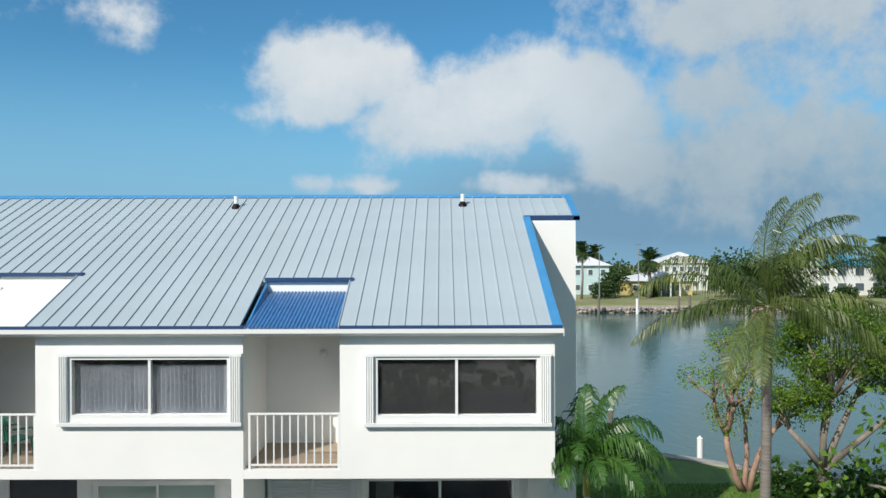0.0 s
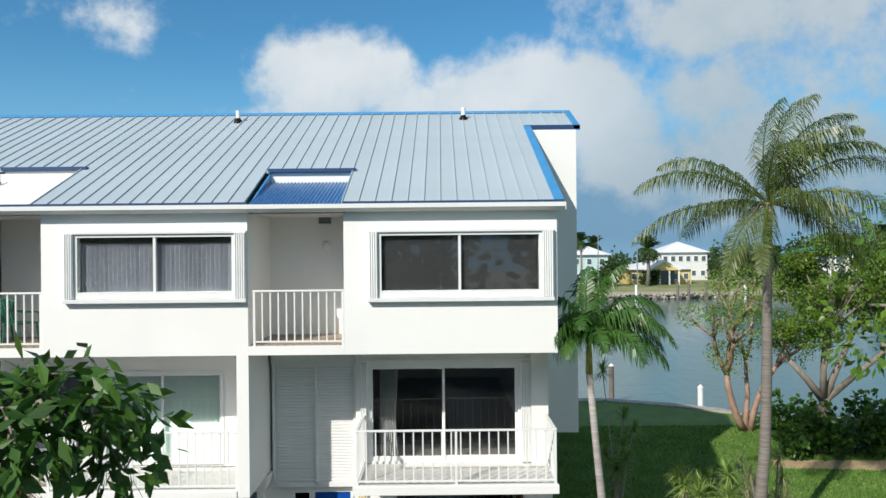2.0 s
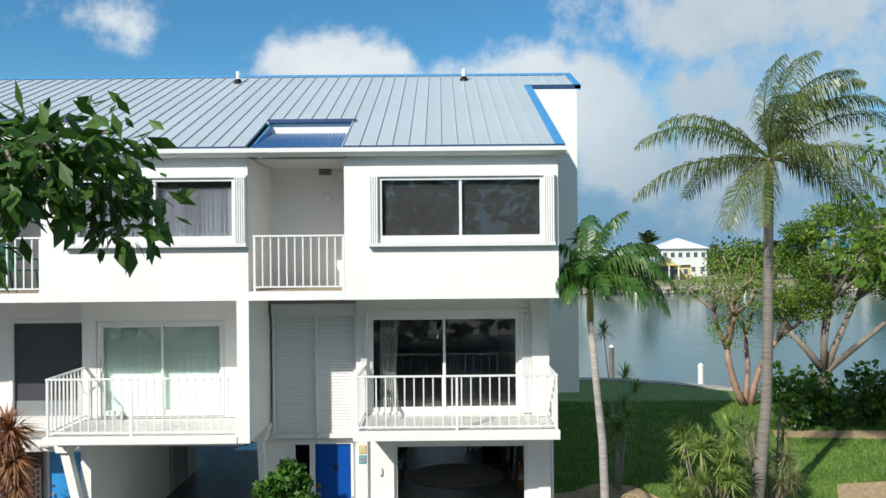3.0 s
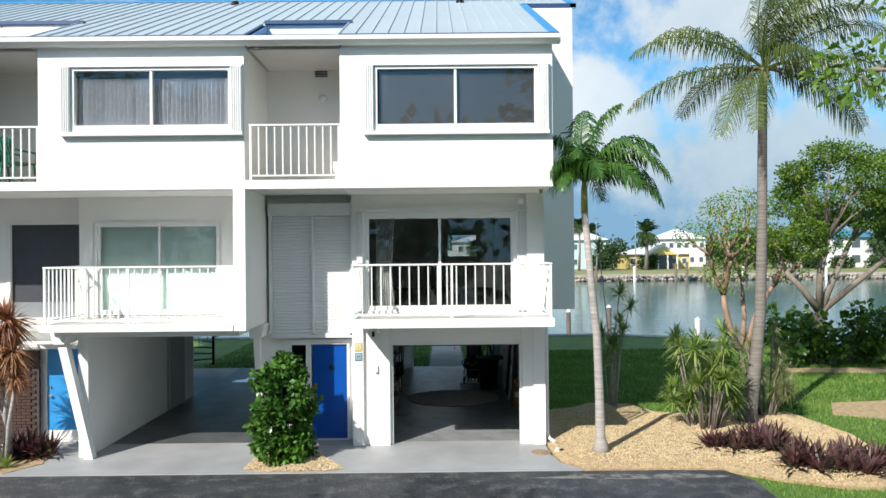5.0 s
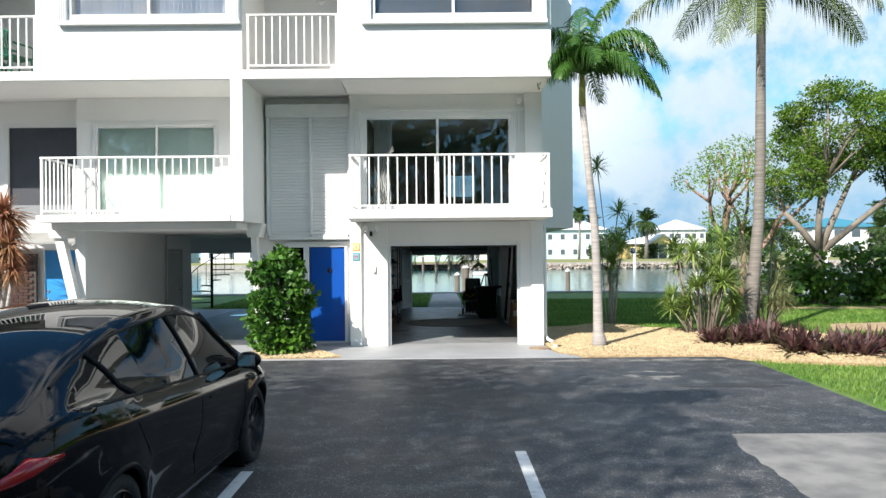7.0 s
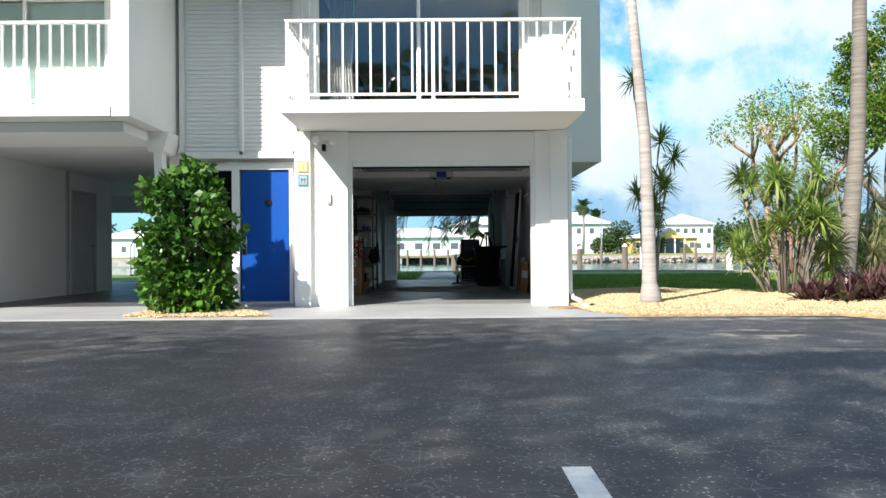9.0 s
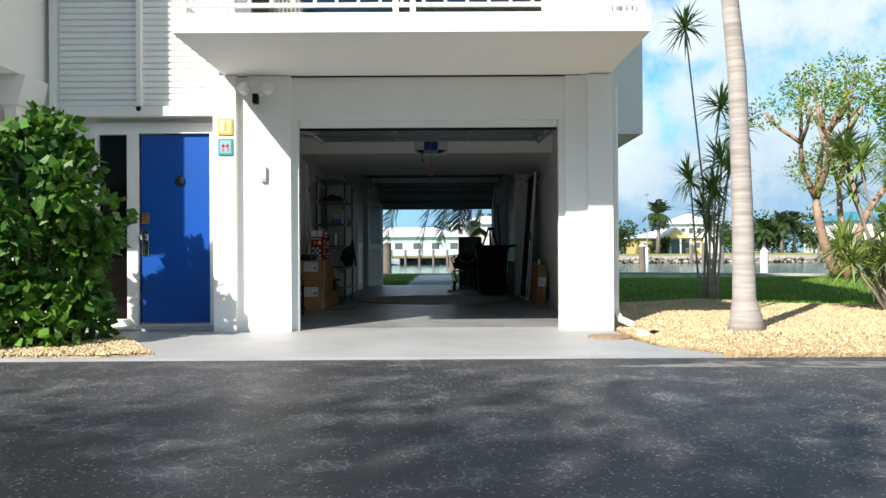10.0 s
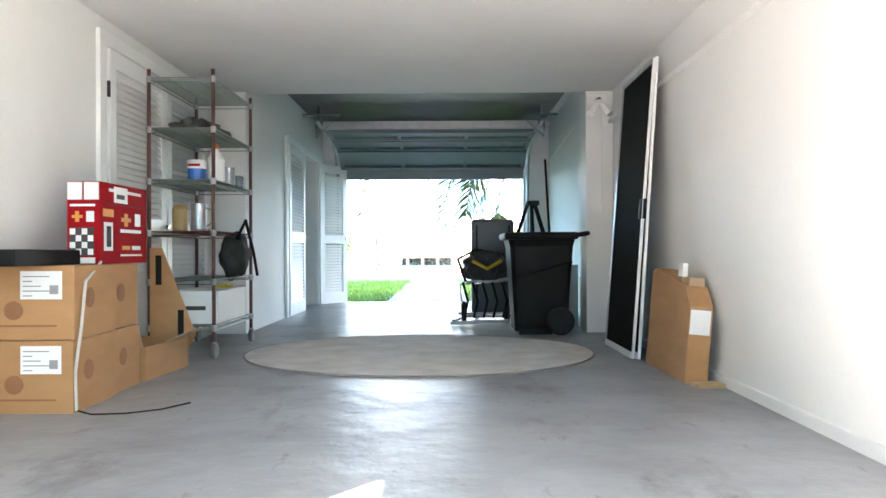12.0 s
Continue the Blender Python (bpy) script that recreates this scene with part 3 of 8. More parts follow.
# unseen canal-side slab, added to keep sky light off the rear openings
solid("balcony_rear", B(-7.9, BACK + 0.01, 2.62, 1.9, BACK + 4.2, 2.8), PAINT, "unseen white slab added to block sky light at the rear", "balcony", kind=STRUCT)

# ---------------------------------------------------------------- roof
EAVE_Y, RIDGE_Y, PITCH = -1.62, 5.1, 0.43


def roof_z(y):
    return 8.2 + PITCH * (min(y, 2 * RIDGE_Y - y) + 1.6)


roof = thing("roof", "grey-blue standing-seam metal roof with bright blue edge trim", "roof", kind=STRUCT)


def roof_panel(width, y0):
    """One steel pan from y0 up to the ridge with an upright seam on its edge; its local x runs from 0 to width."""
    bm = bmesh.new()
    za, zb = roof_z(y0), roof_z(RIDGE_Y)
    prism(bm, [(y0, za - 0.05), (RIDGE_Y, zb - 0.05), (RIDGE_Y, zb), (y0, za)], "x", 0.0, width)
    prism(bm, [(y0, za - 0.01), (RIDGE_Y, zb - 0.01), (RIDGE_Y, zb + 0.028), (y0, za + 0.028)], "x", -0.009, 0.009)
    return mesh("panel", bm, ROOF)


PAN = 0.31
cuts = [(-3.97, -2.2, 0.24), (-9.8, -8.05, 0.5), (1.88, 3.2, 3.62), (-15.6, -13.85, 0.3)]
starts = [1.81 - PAN * i for i in range(1, 68)] + [1.81 + PAN * i for i in range(5)]
pans = {}
for x in starts:
    w = min(PAN, 3.2 - x)
    if w < 0.02:
        continue
    y0 = EAVE_Y
    for a, b, yc in cuts:
        if a - 0.12 < x + w / 2 < b + 0.08:
            y0 = yc
    key = (round(w, 3), y0)
    if key not in pans:
        pans[key] = roof_panel(w, y0)
    part("panel", pans[key], ROOF, roof, at=Matrix.Translation((x, 0, 0)))
bm = bmesh.new()
prism(bm, [(RIDGE_Y, roof_z(RIDGE_Y) - 0.05), (11.9, roof_z(11.9) - 0.05), (11.9, roof_z(11.9)), (RIDGE_Y, roof_z(RIDGE_Y))], "x", -19.0, 3.2)
part("rear_slope", bm, ROOF, roof)
zt = roof_z(RIDGE_Y)
part("ridge_cap", prism(bmesh.new(), [(RIDGE_Y - 0.16, zt - 0.05), (RIDGE_Y, zt + 0.045), (RIDGE_Y + 0.16, zt - 0.05)], "x", -19.0, 3.24), BLUETRIM, roof, "bright blue ridge cap")


def slope_strip(x0, x1, y0, y1, lift=0.03, thick=0.05):
    return prism(bmesh.new(), [(y0, roof_z(y0) + lift - thick), (y1, roof_z(y1) + lift - thick), (y1, roof_z(y1) + lift), (y0, roof_z(y0) + lift)], "x", x0, x1)


part("edge_trim", slope_strip(1.80, 1.98, EAVE_Y, 3.6, 0.034, 0.12), BLUETRIM, roof, "bright blue edge trim")
part("edge_trim", slope_strip(3.1, 3.26, 3.56, RIDGE_Y, 0.034, 0.12), BLUETRIM, roof, "bright blue edge trim")
part("flashing", prism(bmesh.new(), [(3.56, roof_z(3.6) - 0.08), (3.66, roof_z(3.6) - 0.08), (3.66, roof_z(3.6) + 0.05), (3.56, roof_z(3.6) + 0.03)], "x", 1.84, 3.26), NAVY, roof, "dark blue flashing")
for a, b, yc in cuts:
    if yc < 3:
        z = roof_z(yc)
        part("flashing", B(a - 0.05, yc - 0.07, z - 0.03, b + 0.05, yc + 0.05, z + 0.045), NAVY, roof, "dark blue flashing over the roof well")
        part("well_face", B(a, yc + 0.02, z - 0.28, b, yc + 0.06, z - 0.03), STUCCO, roof, "white back face of the roof well")
part("eave_flashing", B(-19, -1.66, 8.15, -4.0, -1.58, 8.21), NAVY, roof, "dark blue eave flashing")
part("eave_flashing", B(-2.2, -1.66, 8.15, 1.98, -1.58, 8.21), NAVY, roof, "dark blue eave flashing")
# white lined side walls of the wells
for x in (-4.0, -2.2, -8.05, -9.82):
    part("well_side", prism(bmesh.new(), [(-1.55, 8.0), (0.3, 8.0), (0.3, roof_z(0.3) - 0.06), (-1.55, roof_z(-1.55) - 0.06)], "x", x, x + 0.03), BLUETRIM if x > -5 else STUCCO, roof)
# corrugated sheet in the well over the open balcony: a row of waves
verts, faces = [], []
n = 120
for i in range(n + 1):
    x = -3.97 + 1.77 * i / n
    dz = 0.016 * math.cos(i * math.tau / 5)
    verts += [(x, -1.66, 8.17 + dz), (x, 0.24, 8.74 + dz)]
    if i:
        faces.append((2 * i - 2, 2 * i, 2 * i + 1, 2 * i - 1))
corr = part("corrugated_sheet", raw("corrugated_sheet", verts, faces, CORR), CORR, roof, "blue corrugated translucent sheet")
part("well_lining", prism(bmesh.new(), [(-1.6, 8.1), (0.5, 8.79), (0.5, 8.83), (-1.6, 8.16)], "x", -9.8, -8.05), STUCCO, roof, "white lining of the neighbour's roof well")
# gutter along the eave
bm = bmesh.new()
prism(bm, [(-1.5, 8.02), (-1.68, 8.02), (-1.76, 8.08), (-1.76, 8.16), (-1.73, 8.16), (-1.72, 8.09), (-1.66, 8.05), (-1.5, 8.05)], "x", -19, 1.99)
gutter = thing("gutter", "white aluminium gutter along the eave of the metal roof", "gutter", kind=STRUCT)
part("trough", bm, ALU, gutter)
part("end_cap", B(1.99, -1.76, 8.02, 2.0, -1.5, 8.16), ALU, gutter)
part("fascia", B(-19, -1.56, 8.04, 1.9, -1.5, 8.17), PAINT, gutter)
for x, y in ((0.28, 4.42), (-5.75, 4.3)):
    v = thing("vent_pipe", "short white vent pipe with a dark boot on the metal roof", "vent pipe", (x, y, roof_z(y)), group="roof vents")
    part("pipe", lathe(bmesh.new(), [(0.055, -0.03), (0.055, 0.3), (0.045, 0.3), (0.045, 0.2)], 16), PAINT, v, smooth=False)
    part("boot", lathe(bmesh.new(), [(0.13, -0.06), (0.11, 0.02), (0.062, 0.1), (0.06, 0.1)], 16), BLACKP, v, "black rubber boot")

# ---------------------------------------------------------------- windows, sliders, shutters


def bay_window(name, x0, x1, z0, z1, mid, backing, label, slats):
    w = thing(name, label, "window", kind=STRUCT)
    y = -1.5
    f = 0.06
    part("window_frame", holed(bmesh.new(), x0 - f, x1 + f, z0 - 0.13, z1 + f, y - 0.05, y + 0.06, [(x0, x1, z0, z1)]), ALU, w)
    part("mullion", B(mid - 0.025, y - 0.035, z0, mid + 0.025, y + 0.05, z1), ALU, w)
    part("window_sill", B(x0 - 0.26, y - 0.12, z0 - 0.21, x1 + 0.28, y + 0.0, z0 - 0.135, bev=0.008), GREYWHITE, w)
    part("shutter_track", B(x0 - 0.26, y - 0.09, z1 + f + 0.003, x1 + 0.28, y, z1 + f + 0.05), GREYWHITE, w)
    for a, b in ((x0, mid), (mid, x1)):
        p = part("pane", B(a + 0.03, y + 0.01, z0 + 0.01, b - 0.03, y + 0.016, z1 - 0.01), GLASS, w)
        p.visible_shadow = False
    # folded accordion shutters at both sides: a zigzag of blades
    for xa, n, step in ((x0 - f - 0.17, 4, 0.042), (x1 + f + 0.003, 5, 0.042)):
        bm = bmesh.new()
        for i in range(n):
            a = xa + i * step
            prism(bm, [(a, y - 0.002), (a, y - 0.1), (a + step * 0.5, y - 0.118), (a + step * 0.92, y - 0.1), (a + step * 0.92, y - 0.002)], "z", z0 - 0.13, z1 + f)
        part("accordion_shutter", bm, ALU, w, "folded white accordion storm shutter")
    if slats:
        me = mesh("blind_slat", B(-0.045, -0.004, z0 - 0.02, 0.045, 0.004, z1 - 0.12), backing)
        k = int((x1 - x0) / 0.085)
        for i in range(k):
            part("blind_slat", me, backing, w, at=Matrix.Translation((x0 + 0.06 + 0.085 * i, y + 0.12, 0)) @ pose(0, 0, 0, 0, 0, 38))
        part("blind_rail", B(x0, y + 0.08, z1 - 0.1, x1, y + 0.16, z1 + 0.02), DARKSCREEN, w)
    else:
        part("screen", B(x0 + 0.02, y + 0.05, z0 + 0.005, x1 - 0.02, y + 0.055, z1 - 0.005), backing, w, "dark insect and sun screen")
    return w


bay_window("window_1", -1.49, 1.51, 6.51, 7.56, 0.0, DARKSCREEN, "wide two-pane sliding window with dark screens and folded shutters", False)
bay_window("window_2", -7.26, -4.33, 6.53, 7.57, -5.8, BLIND, "wide two-pane sliding window with grey vertical blinds", True)


def slider(name, x0, x1, z0, z1, y, mid, label):
    w = thing(name, label, "sliding door", kind=STRUCT)
    part("door_frame", holed(bmesh.new(), x0 - 0.01, x1 + 0.01, z0, z1 + 0.01, y - 0.06, y + 0.08, [(x0 + 0.07, x1 - 0.07, z0 + 0.04, z1 - 0.08)]), ALU, w)
    for a, b, dy in ((x0 + 0.07, mid + 0.03, 0.0), (mid - 0.03, x1 - 0.07, 0.035)):
        part("sash", holed(bmesh.new(), a, b, z0 + 0.04, z1 - 0.08, y + dy - 0.02, y + dy + 0.015, [(a + 0.05, b - 0.05, z0 + 0.13, z1 - 0.13)]), ALU, w)
        p = part("pane", B(a + 0.05, y + dy - 0.004, z0 + 0.13, b - 0.05, y + dy + 0.002, z1 - 0.13), GLASS, w)
        p.visible_shadow = False
    part("door_handle", B(x0 + 0.085, y - 0.06, z0 + 0.95, x0 + 0.11, y - 0.02, z0 + 1.2, bev=0.006), ALU, w)
    return w


s1 = slider("door_1", -1.94, 1.3, 2.8, 4.9, 0.05, -0.33, "white aluminium sliding glass door to the balcony, dark inside")
part("shutter_track", B(-2.06, -0.07, 4.915, 1.5, 0.0, 4.975), ALU, s1)
bm = bmesh.new()
for i in range(6):
    a = 1.3 + i * 0.033
    prism(bm, [(a, -0.003), (a, -0.085), (a + 0.0165, -0.1), (a + 0.03, -0.085), (a + 0.03, -0.003)], "z", 2.82, 4.91)
part("accordion_shutter", bm, ALU, s1, "folded accordion storm shutter")
bm = bmesh.new()
for i in range(4):
    a = -2.07 + i * 0.033
    prism(bm, [(a, -0.003), (a, -0.085), (a + 0.0165, -0.1), (a + 0.03, -0.085), (a + 0.03, -0.003)], "z", 2.82, 4.91)
part("accordion_shutter", bm, ALU, s1, "folded accordion storm shutter")
s2 = slider("door_2", -7.66, -4.98, 2.76, 4.78, 0.16, -6.3, "white aluminium sliding glass door with pale mint blinds")
me = mesh("blind_slat", B(-0.05, -0.004, 2.8, 0.05, 0.004, 4.66), MINTBLIND)
for i in range(27):
    part("blind_slat", me, MINTBLIND, s2, at=Matrix.Translation((-7.56 + 0.095 * i, 0.27, 0)) @ pose(0, 0, 0, 0, 0, 16))
# curtain gathered at one side of the dark slider
verts, faces = [], []
for i in range(41):
    x = -1.7 + 0.4 * i / 40
    yy = 0.3 + 0.035 * math.sin(i * 1.3)
    verts += [(x, yy, 2.8), (x - 0.06 * (i / 40), yy, 3.7), (x, yy, 4.8)]
    if i:
        b = 3 * i
        faces += [(b - 3, b, b + 1, b - 2), (b - 2, b + 1, b + 2, b - 1)]
cur = thing("curtain", "grey gathered curtain hanging inside the dark glass door", "curtain")
part("cloth", raw("cloth", verts, faces, CURTAIN, True), CURTAIN, cur)
part("curtain_rod", T([(-1.75, 0.3, 4.82), (1.2, 0.3, 4.82)], 0.012), ALU, cur)

# rolling shutter over the entry
sh = thing("roller_shutter", "closed white slatted roller shutter with a centre post and housing box", "roller shutter", kind=STRUCT)
part("housing", B(-3.98, 0.1, 4.86, -2.2, 0.41, 5.12, bev=0.012), GREYWHITE, sh)
part("centre_post", B(-3.07, 0.2, 2.3, -3.02, 0.29, 4.86), ALU, sh)
for a in (-3.98, -2.26):
    part("guide_rail", B(a, 0.2, 2.3, a + 0.06, 0.3, 4.86), ALU, sh)
slat = mesh("slat", prism(bmesh.new(), [(0.004, 0.0), (-0.014, 0.012), (-0.014, 0.05), (0.004, 0.062)], "x", -0.405, 0.405), PAINT)
for k in range(38):
    for cx in (-3.49, -2.64):
        part("slat", slat, PAINT, sh, at=Matrix.Translation((cx, 0.27, 2.36 + 0.0655 * k)))
part("backing", B(-3.95, 0.275, 2.32, -2.22, 0.29, 4.86), GREYWHITE, sh)
part("bottom_bar", B(-3.95, 0.2, 2.25, -2.22, 0.3, 2.35), ALU, sh)

# doors at ground level
d3 = thing("door_3", "royal blue panel entry door with a chrome lock set", "door", kind=STRUCT)
part("leaf", B(-3.1, 0.40, 0.05, -2.36, 0.445, 2.08, bev=0.004), DOORBLUE, d3)
bm = holed(bmesh.new(), -3.62, -2.3, 0.0, 2.2, 0.36, 0.42, [(-3.55, -3.235, 0.1, 2.08), (-3.12, -2.35, 0.04, 2.09)])
part("door_frame", bm, PAINT, d3)
p = part("sidelight", B(-3.56, 0.43, 0.09, -3.23, 0.436, 2.09), mat("black_sidelight_glass", (0.006, 0.005, 0.005), 0.12, var=0.1, bump=0, spec=0.3), d3, "dark glass sidelight")
part("door_handle", lathe(bmesh.new(), [(0.03, 0), (0.034, 0.01), (0.02, 0.02), (0.018, 0.045), (0.036, 0.06), (0.03, 0.085), (0.01, 0.09)], 16), CHROME, d3, at=pose(-3.05, 0.4, 0.98, 90))
part("lock_plate", B(-3.085, 0.388, 0.78, -3.015, 0.4, 1.06, bev=0.005), CHROME, d3, "chrome lock plate")
part("deadbolt", B(-3.085, 0.385, 1.12, -3.01, 0.4, 1.24, bev=0.006), mat("aged_brass", (0.45, 0.3, 0.1), 0.35, metal=0.8), d3, "brass deadbolt plate")
part("door_knocker", lathe(bmesh.new(), [(0.015, 0), (0.06, 0.004), (0.05, 0.02), (0.02, 0.03)], 8), mat("dark_bronze", (0.03, 0.035, 0.05), 0.5, metal=0.6), d3, at=pose(-2.68, 0.4, 1.58, 90))
part("kick_seal", B(-3.1, 0.39, 0.032, -2.36, 0.4, 0.06), GALV, d3)
d4 = thing("door_4", "light blue entry door in a white frame", "door", kind=STRUCT)
part("leaf", B(-8.92, 0.6, 0.25, -8.18, 0.65, 2.06, bev=0.004), SKYDOOR, d4)
part("kick_plate", B(-8.92, 0.595, 0.03, -8.18, 0.65, 0.245), PAINT, d4, "white kick plate")
part("door_frame", holed(bmesh.new(), -9.0, -8.1, 0, 2.14, 0.56, 0.6, [(-8.93, -8.17, 0.02, 2.07)]), PAINT, d4)
part("door_handle", lathe(bmesh.new(), [(0.03, 0), (0.02, 0.03), (0.035, 0.06), (0.01, 0.08)], 14), CHROME, d4, at=pose(-8.85, 0.6, 1.0, 90))
part("deadbolt", lathe(bmesh.new(), [(0.032, 0), (0.03, 0.02), (0.01, 0.025)], 14), CHROME, d4, at=pose(-8.85, 0.6, 1.18, 90))
d5 = thing("door_5", "charcoal screened door on the neighbour's upper landing", "door", kind=STRUCT)
part("leaf", B(-9.62, 0.5, 2.7, -8.0, 0.54, 4.73), DARKDOOR, d5)
part("kick_panel", B(-9.6, 0.49, 2.72, -8.02, 0.5, 3.05), mat("grey_panel", (0.25, 0.27, 0.29), 0.5), d5, "grey lower panel")
part("door_frame", holed(bmesh.new(), -9.7, -7.975, 2.66, 4.81, 0.42, 0.45, [(-9.62, -8.0, 2.7, 4.73)]), PAINT, d5)
# dark brick entry beside the neighbour's door
brick_mat = mat("dark_red_brick", (0.07, 0.035, 0.03), 0.8, var=0.3, scale=8, bump=0.3, spread=0.3)
bw = tagged(new("wall_brick", mesh("wall_brick", B(-9.9, 0.42, 0.0, -9.02, 0.5, 2.0), mat("brick_mortar", (0.07, 0.06, 0.055), 0.9))), "dark red brick wall beside the neighbour's entry", "wall", kind=STRUCT)
bme = mesh("brick", B(-0.098, -0.02, -0.029, 0.098, 0.02, 0.029, bev=0.003), brick_mat)
for r in range(28):
    for c in range(5):
        xx = -9.9 + 0.1 + c * 0.205 - (0.1 if r % 2 else 0)
        if -9.86 < xx < -9.1:
            part("brick", bme, brick_mat, bw, at=Matrix.Translation((xx, 0.412, 0.04 + r * 0.068)))
solid("entry_canopy", B(-9.9, -0.1, 2.1, -7.75, 0.56, 2.2), PAINT, "white flat canopy over the neighbour's entry", "canopy", kind=STRUCT)

# ---------------------------------------------------------------- balconies and railings
sl = thing("balcony", "white concrete balcony slab over the garage with grey tiles", "balcony", kind=STRUCT)
part("slab", B(-2.08, -1.52, 2.61, 1.86, -0.002, 2.775, bev=0.006), STUCCO, sl)
tile = mesh("tile", B(-0.147, -0.147, 0, 0.147, 0.147, 0.012), TILEFLOOR)
for i in range(13):
    for j in range(5):
        part("tile", tile, TILEFLOOR, sl, at=Matrix.Translation((-1.9 + 0.3 * i, -1.32 + 0.3 * j, 2.774)))
sl2 = thing("balcony", "white concrete balcony slab over the neighbour's carport", "balcony", kind=STRUCT)
part("slab", B(-7.98, -1.52, 2.59, -4.28, 0.095, 2.72, bev=0.006), STUCCO, sl2)
part("beam", B(-7.9, -1.1, 2.45, -4.28, 0.29, 2.585), STUCCO, sl2)
for i in range(12):
    for j in range(5):
        part("tile", tile, TILEFLOOR, sl2, at=Matrix.Translation((-7.75 + 0.3 * i, -1.3 + 0.3 * j, 2.719)))
for name, x0, x1 in (("open balcony between the bays", -4.04, -2.21), ("neighbour's open balcony", -9.85, -7.97)):
    d = thing("balcony", "recessed %s with tan decking" % name, "balcony", kind=STRUCT)
    part("slab", B(x0 + 0.002, -1.5, 5.3, x1 - 0.002, -1.351, 5.47), STUCCO, d)
    plank = mesh("plank", B(0.01, -0.065, 0, x1 - x0 - 0.01, 0.065, 0.025), DECKBOARD)
    for j in range(13):
        part("plank", plank, DECKBOARD, d, at=Matrix.Translation((x0, -1.26 + 0.135 * j, 5.457)))


def railing(label, x0, x1, y, z0, z1, step, left=None, right=None, mid=()):
    """A white railing along x, with optional returns to the wall at its ends."""
    r = thing("railing", label, "railing", group="balcony railings")
    part("top_rail", B(x0 - 0.03, y - 0.03, z1 - 0.035, x1 + 0.03, y + 0.03, z1, bev=0.006), PAINT, r)
    part("bottom_rail", B(x0, y - 0.018, z0 + 0.07, x1, y + 0.018, z0 + 0.1), PAINT, r)
    bar = mesh("baluster", B(-0.0125, -0.0125, z0 + 0.1, 0.0125, 0.0125, z1 - 0.035), PAINT)
    post = mesh("post", B(-0.022, -0.022, z0, 0.022, 0.022, z1 - 0.035), PAINT)
    n = max(2, round((x1 - x0) / step))
    for i in range(1, n):
        part("baluster", bar, PAINT, r, at=Matrix.Translation((x0 + (x1 - x0) * i / n, y, 0)))
    for x in (x0, x1, *mid):
        part("post", post, PAINT, r, at=Matrix.Translation((x, y, 0)))
    for x, ye in ((x0, left), (x1, right)):
        if ye is None:
            continue
        part("side_rail", B(x - 0.03, y + 0.03, z1 - 0.035, x + 0.03, ye, z1, bev=0.006), PAINT, r)
        part("side_bottom_rail", B(x - 0.018, y + 0.02, z0 + 0.07, x + 0.018, ye, z0 + 0.1), PAINT, r)
        k = max(2, round((ye - y) / step))
        for i in range(1, k):
            part("baluster", bar, PAINT, r, at=Matrix.Translation((x, y + (ye - y) * i / k, 0)))
        part("wall_brace", T([(x, ye - 0.02, z0 + 0.55), (x, ye - 0.35, z1 - 0.04)], 0.012, 6), PAINT, r)
    return r


railing("white painted metal balcony railing over the garage", -2.0, 1.8, -1.44, 2.775, 3.84, 0.183, -0.01, -0.13, (-0.1,))
railing("white painted metal railing of the neighbour's balcony", -7.9, -4.3, -1.44, 2.72, 3.84, 0.155, 0.09, None, (-6.3,))
railing("white metal railing across the open top balcony", -3.93, -2.24, -1.46, 5.47, 6.54, 0.158)
railing("white metal railing of the neighbour's top balcony", -9.75, -8.0, -1.46, 5.47, 6.54, 0.158)

# slanted posts and brackets of the carport
for x0, x1, yb, lab in ((-7.9, -7.34, -0.72, "slanted white stucco post of the carport"), (-4.18, -4.06, 0.0, "slanted white stucco post beside the entry")):
    c = thing("slanted_post", lab, "post", kind=STRUCT)
    bm = bmesh.new()
    w = 0.17 if x0 < -5 else 0.12
    quad = [(x0 - w / 2, 2.46), (x0 + w / 2, 2.46), (x1 + w / 2, 0.0), (x1 - w / 2, 0.0)]
    prism(bm, quad, "y", yb - 0.18, yb)
    part("shaft", bm, STUCCO, c)
    part("bracket", prism(bmesh.new(), [(x0 - 0.16, 2.585), (x0 + 0.2, 2.585), (x0 + 0.12, 2.3), (x0 - 0.1, 2.3)], "y", yb - 0.25, yb + 0.3), STUCCO, c)

# small fittings on the garage front
def plaque(z, face, rim, label, bars):
    t = thing("tile_plaque", label, "plaque", (-2.05, -0.08, z), group="tile plaques")
    part("tile", B(-0.075, -0.014, -0.085, 0.075, 0.0, 0.085, bev=0.004), rim, t)
    part("field", B(-0.055, -0.017, -0.065, 0.055, -0.013, 0.065), face, t)
    for b in bars:
        part("bar", B(b[0], -0.02, b[1], b[2], -0.016, b[3]), rim if len(b) < 5 else b[4], t)


YEL, CREAM = mat("yellow_glaze", (0.75, 0.5, 0.08), 0.25), mat("cream_glaze", (0.75, 0.7, 0.5), 0.25)
TEAL, PINK = mat("teal_glaze", (0.06, 0.35, 0.42), 0.25), mat("pink_glaze", (0.6, 0.2, 0.3), 0.25)
plaque(2.08, CREAM, YEL, "yellow glazed tile plaque on the white pier", [(-0.012, -0.045, 0.012, 0.045)])
plaque(1.875, mat("pale_teal_glaze", (0.3, 0.55, 0.6), 0.25), TEAL, "teal glazed tile plaque on the white pier", [(-0.035, -0.045, -0.015, 0.035, PINK), (0.015, -0.045, 0.035, 0.035, PINK), (-0.03, 0.0, 0.03, 0.02, PINK)])
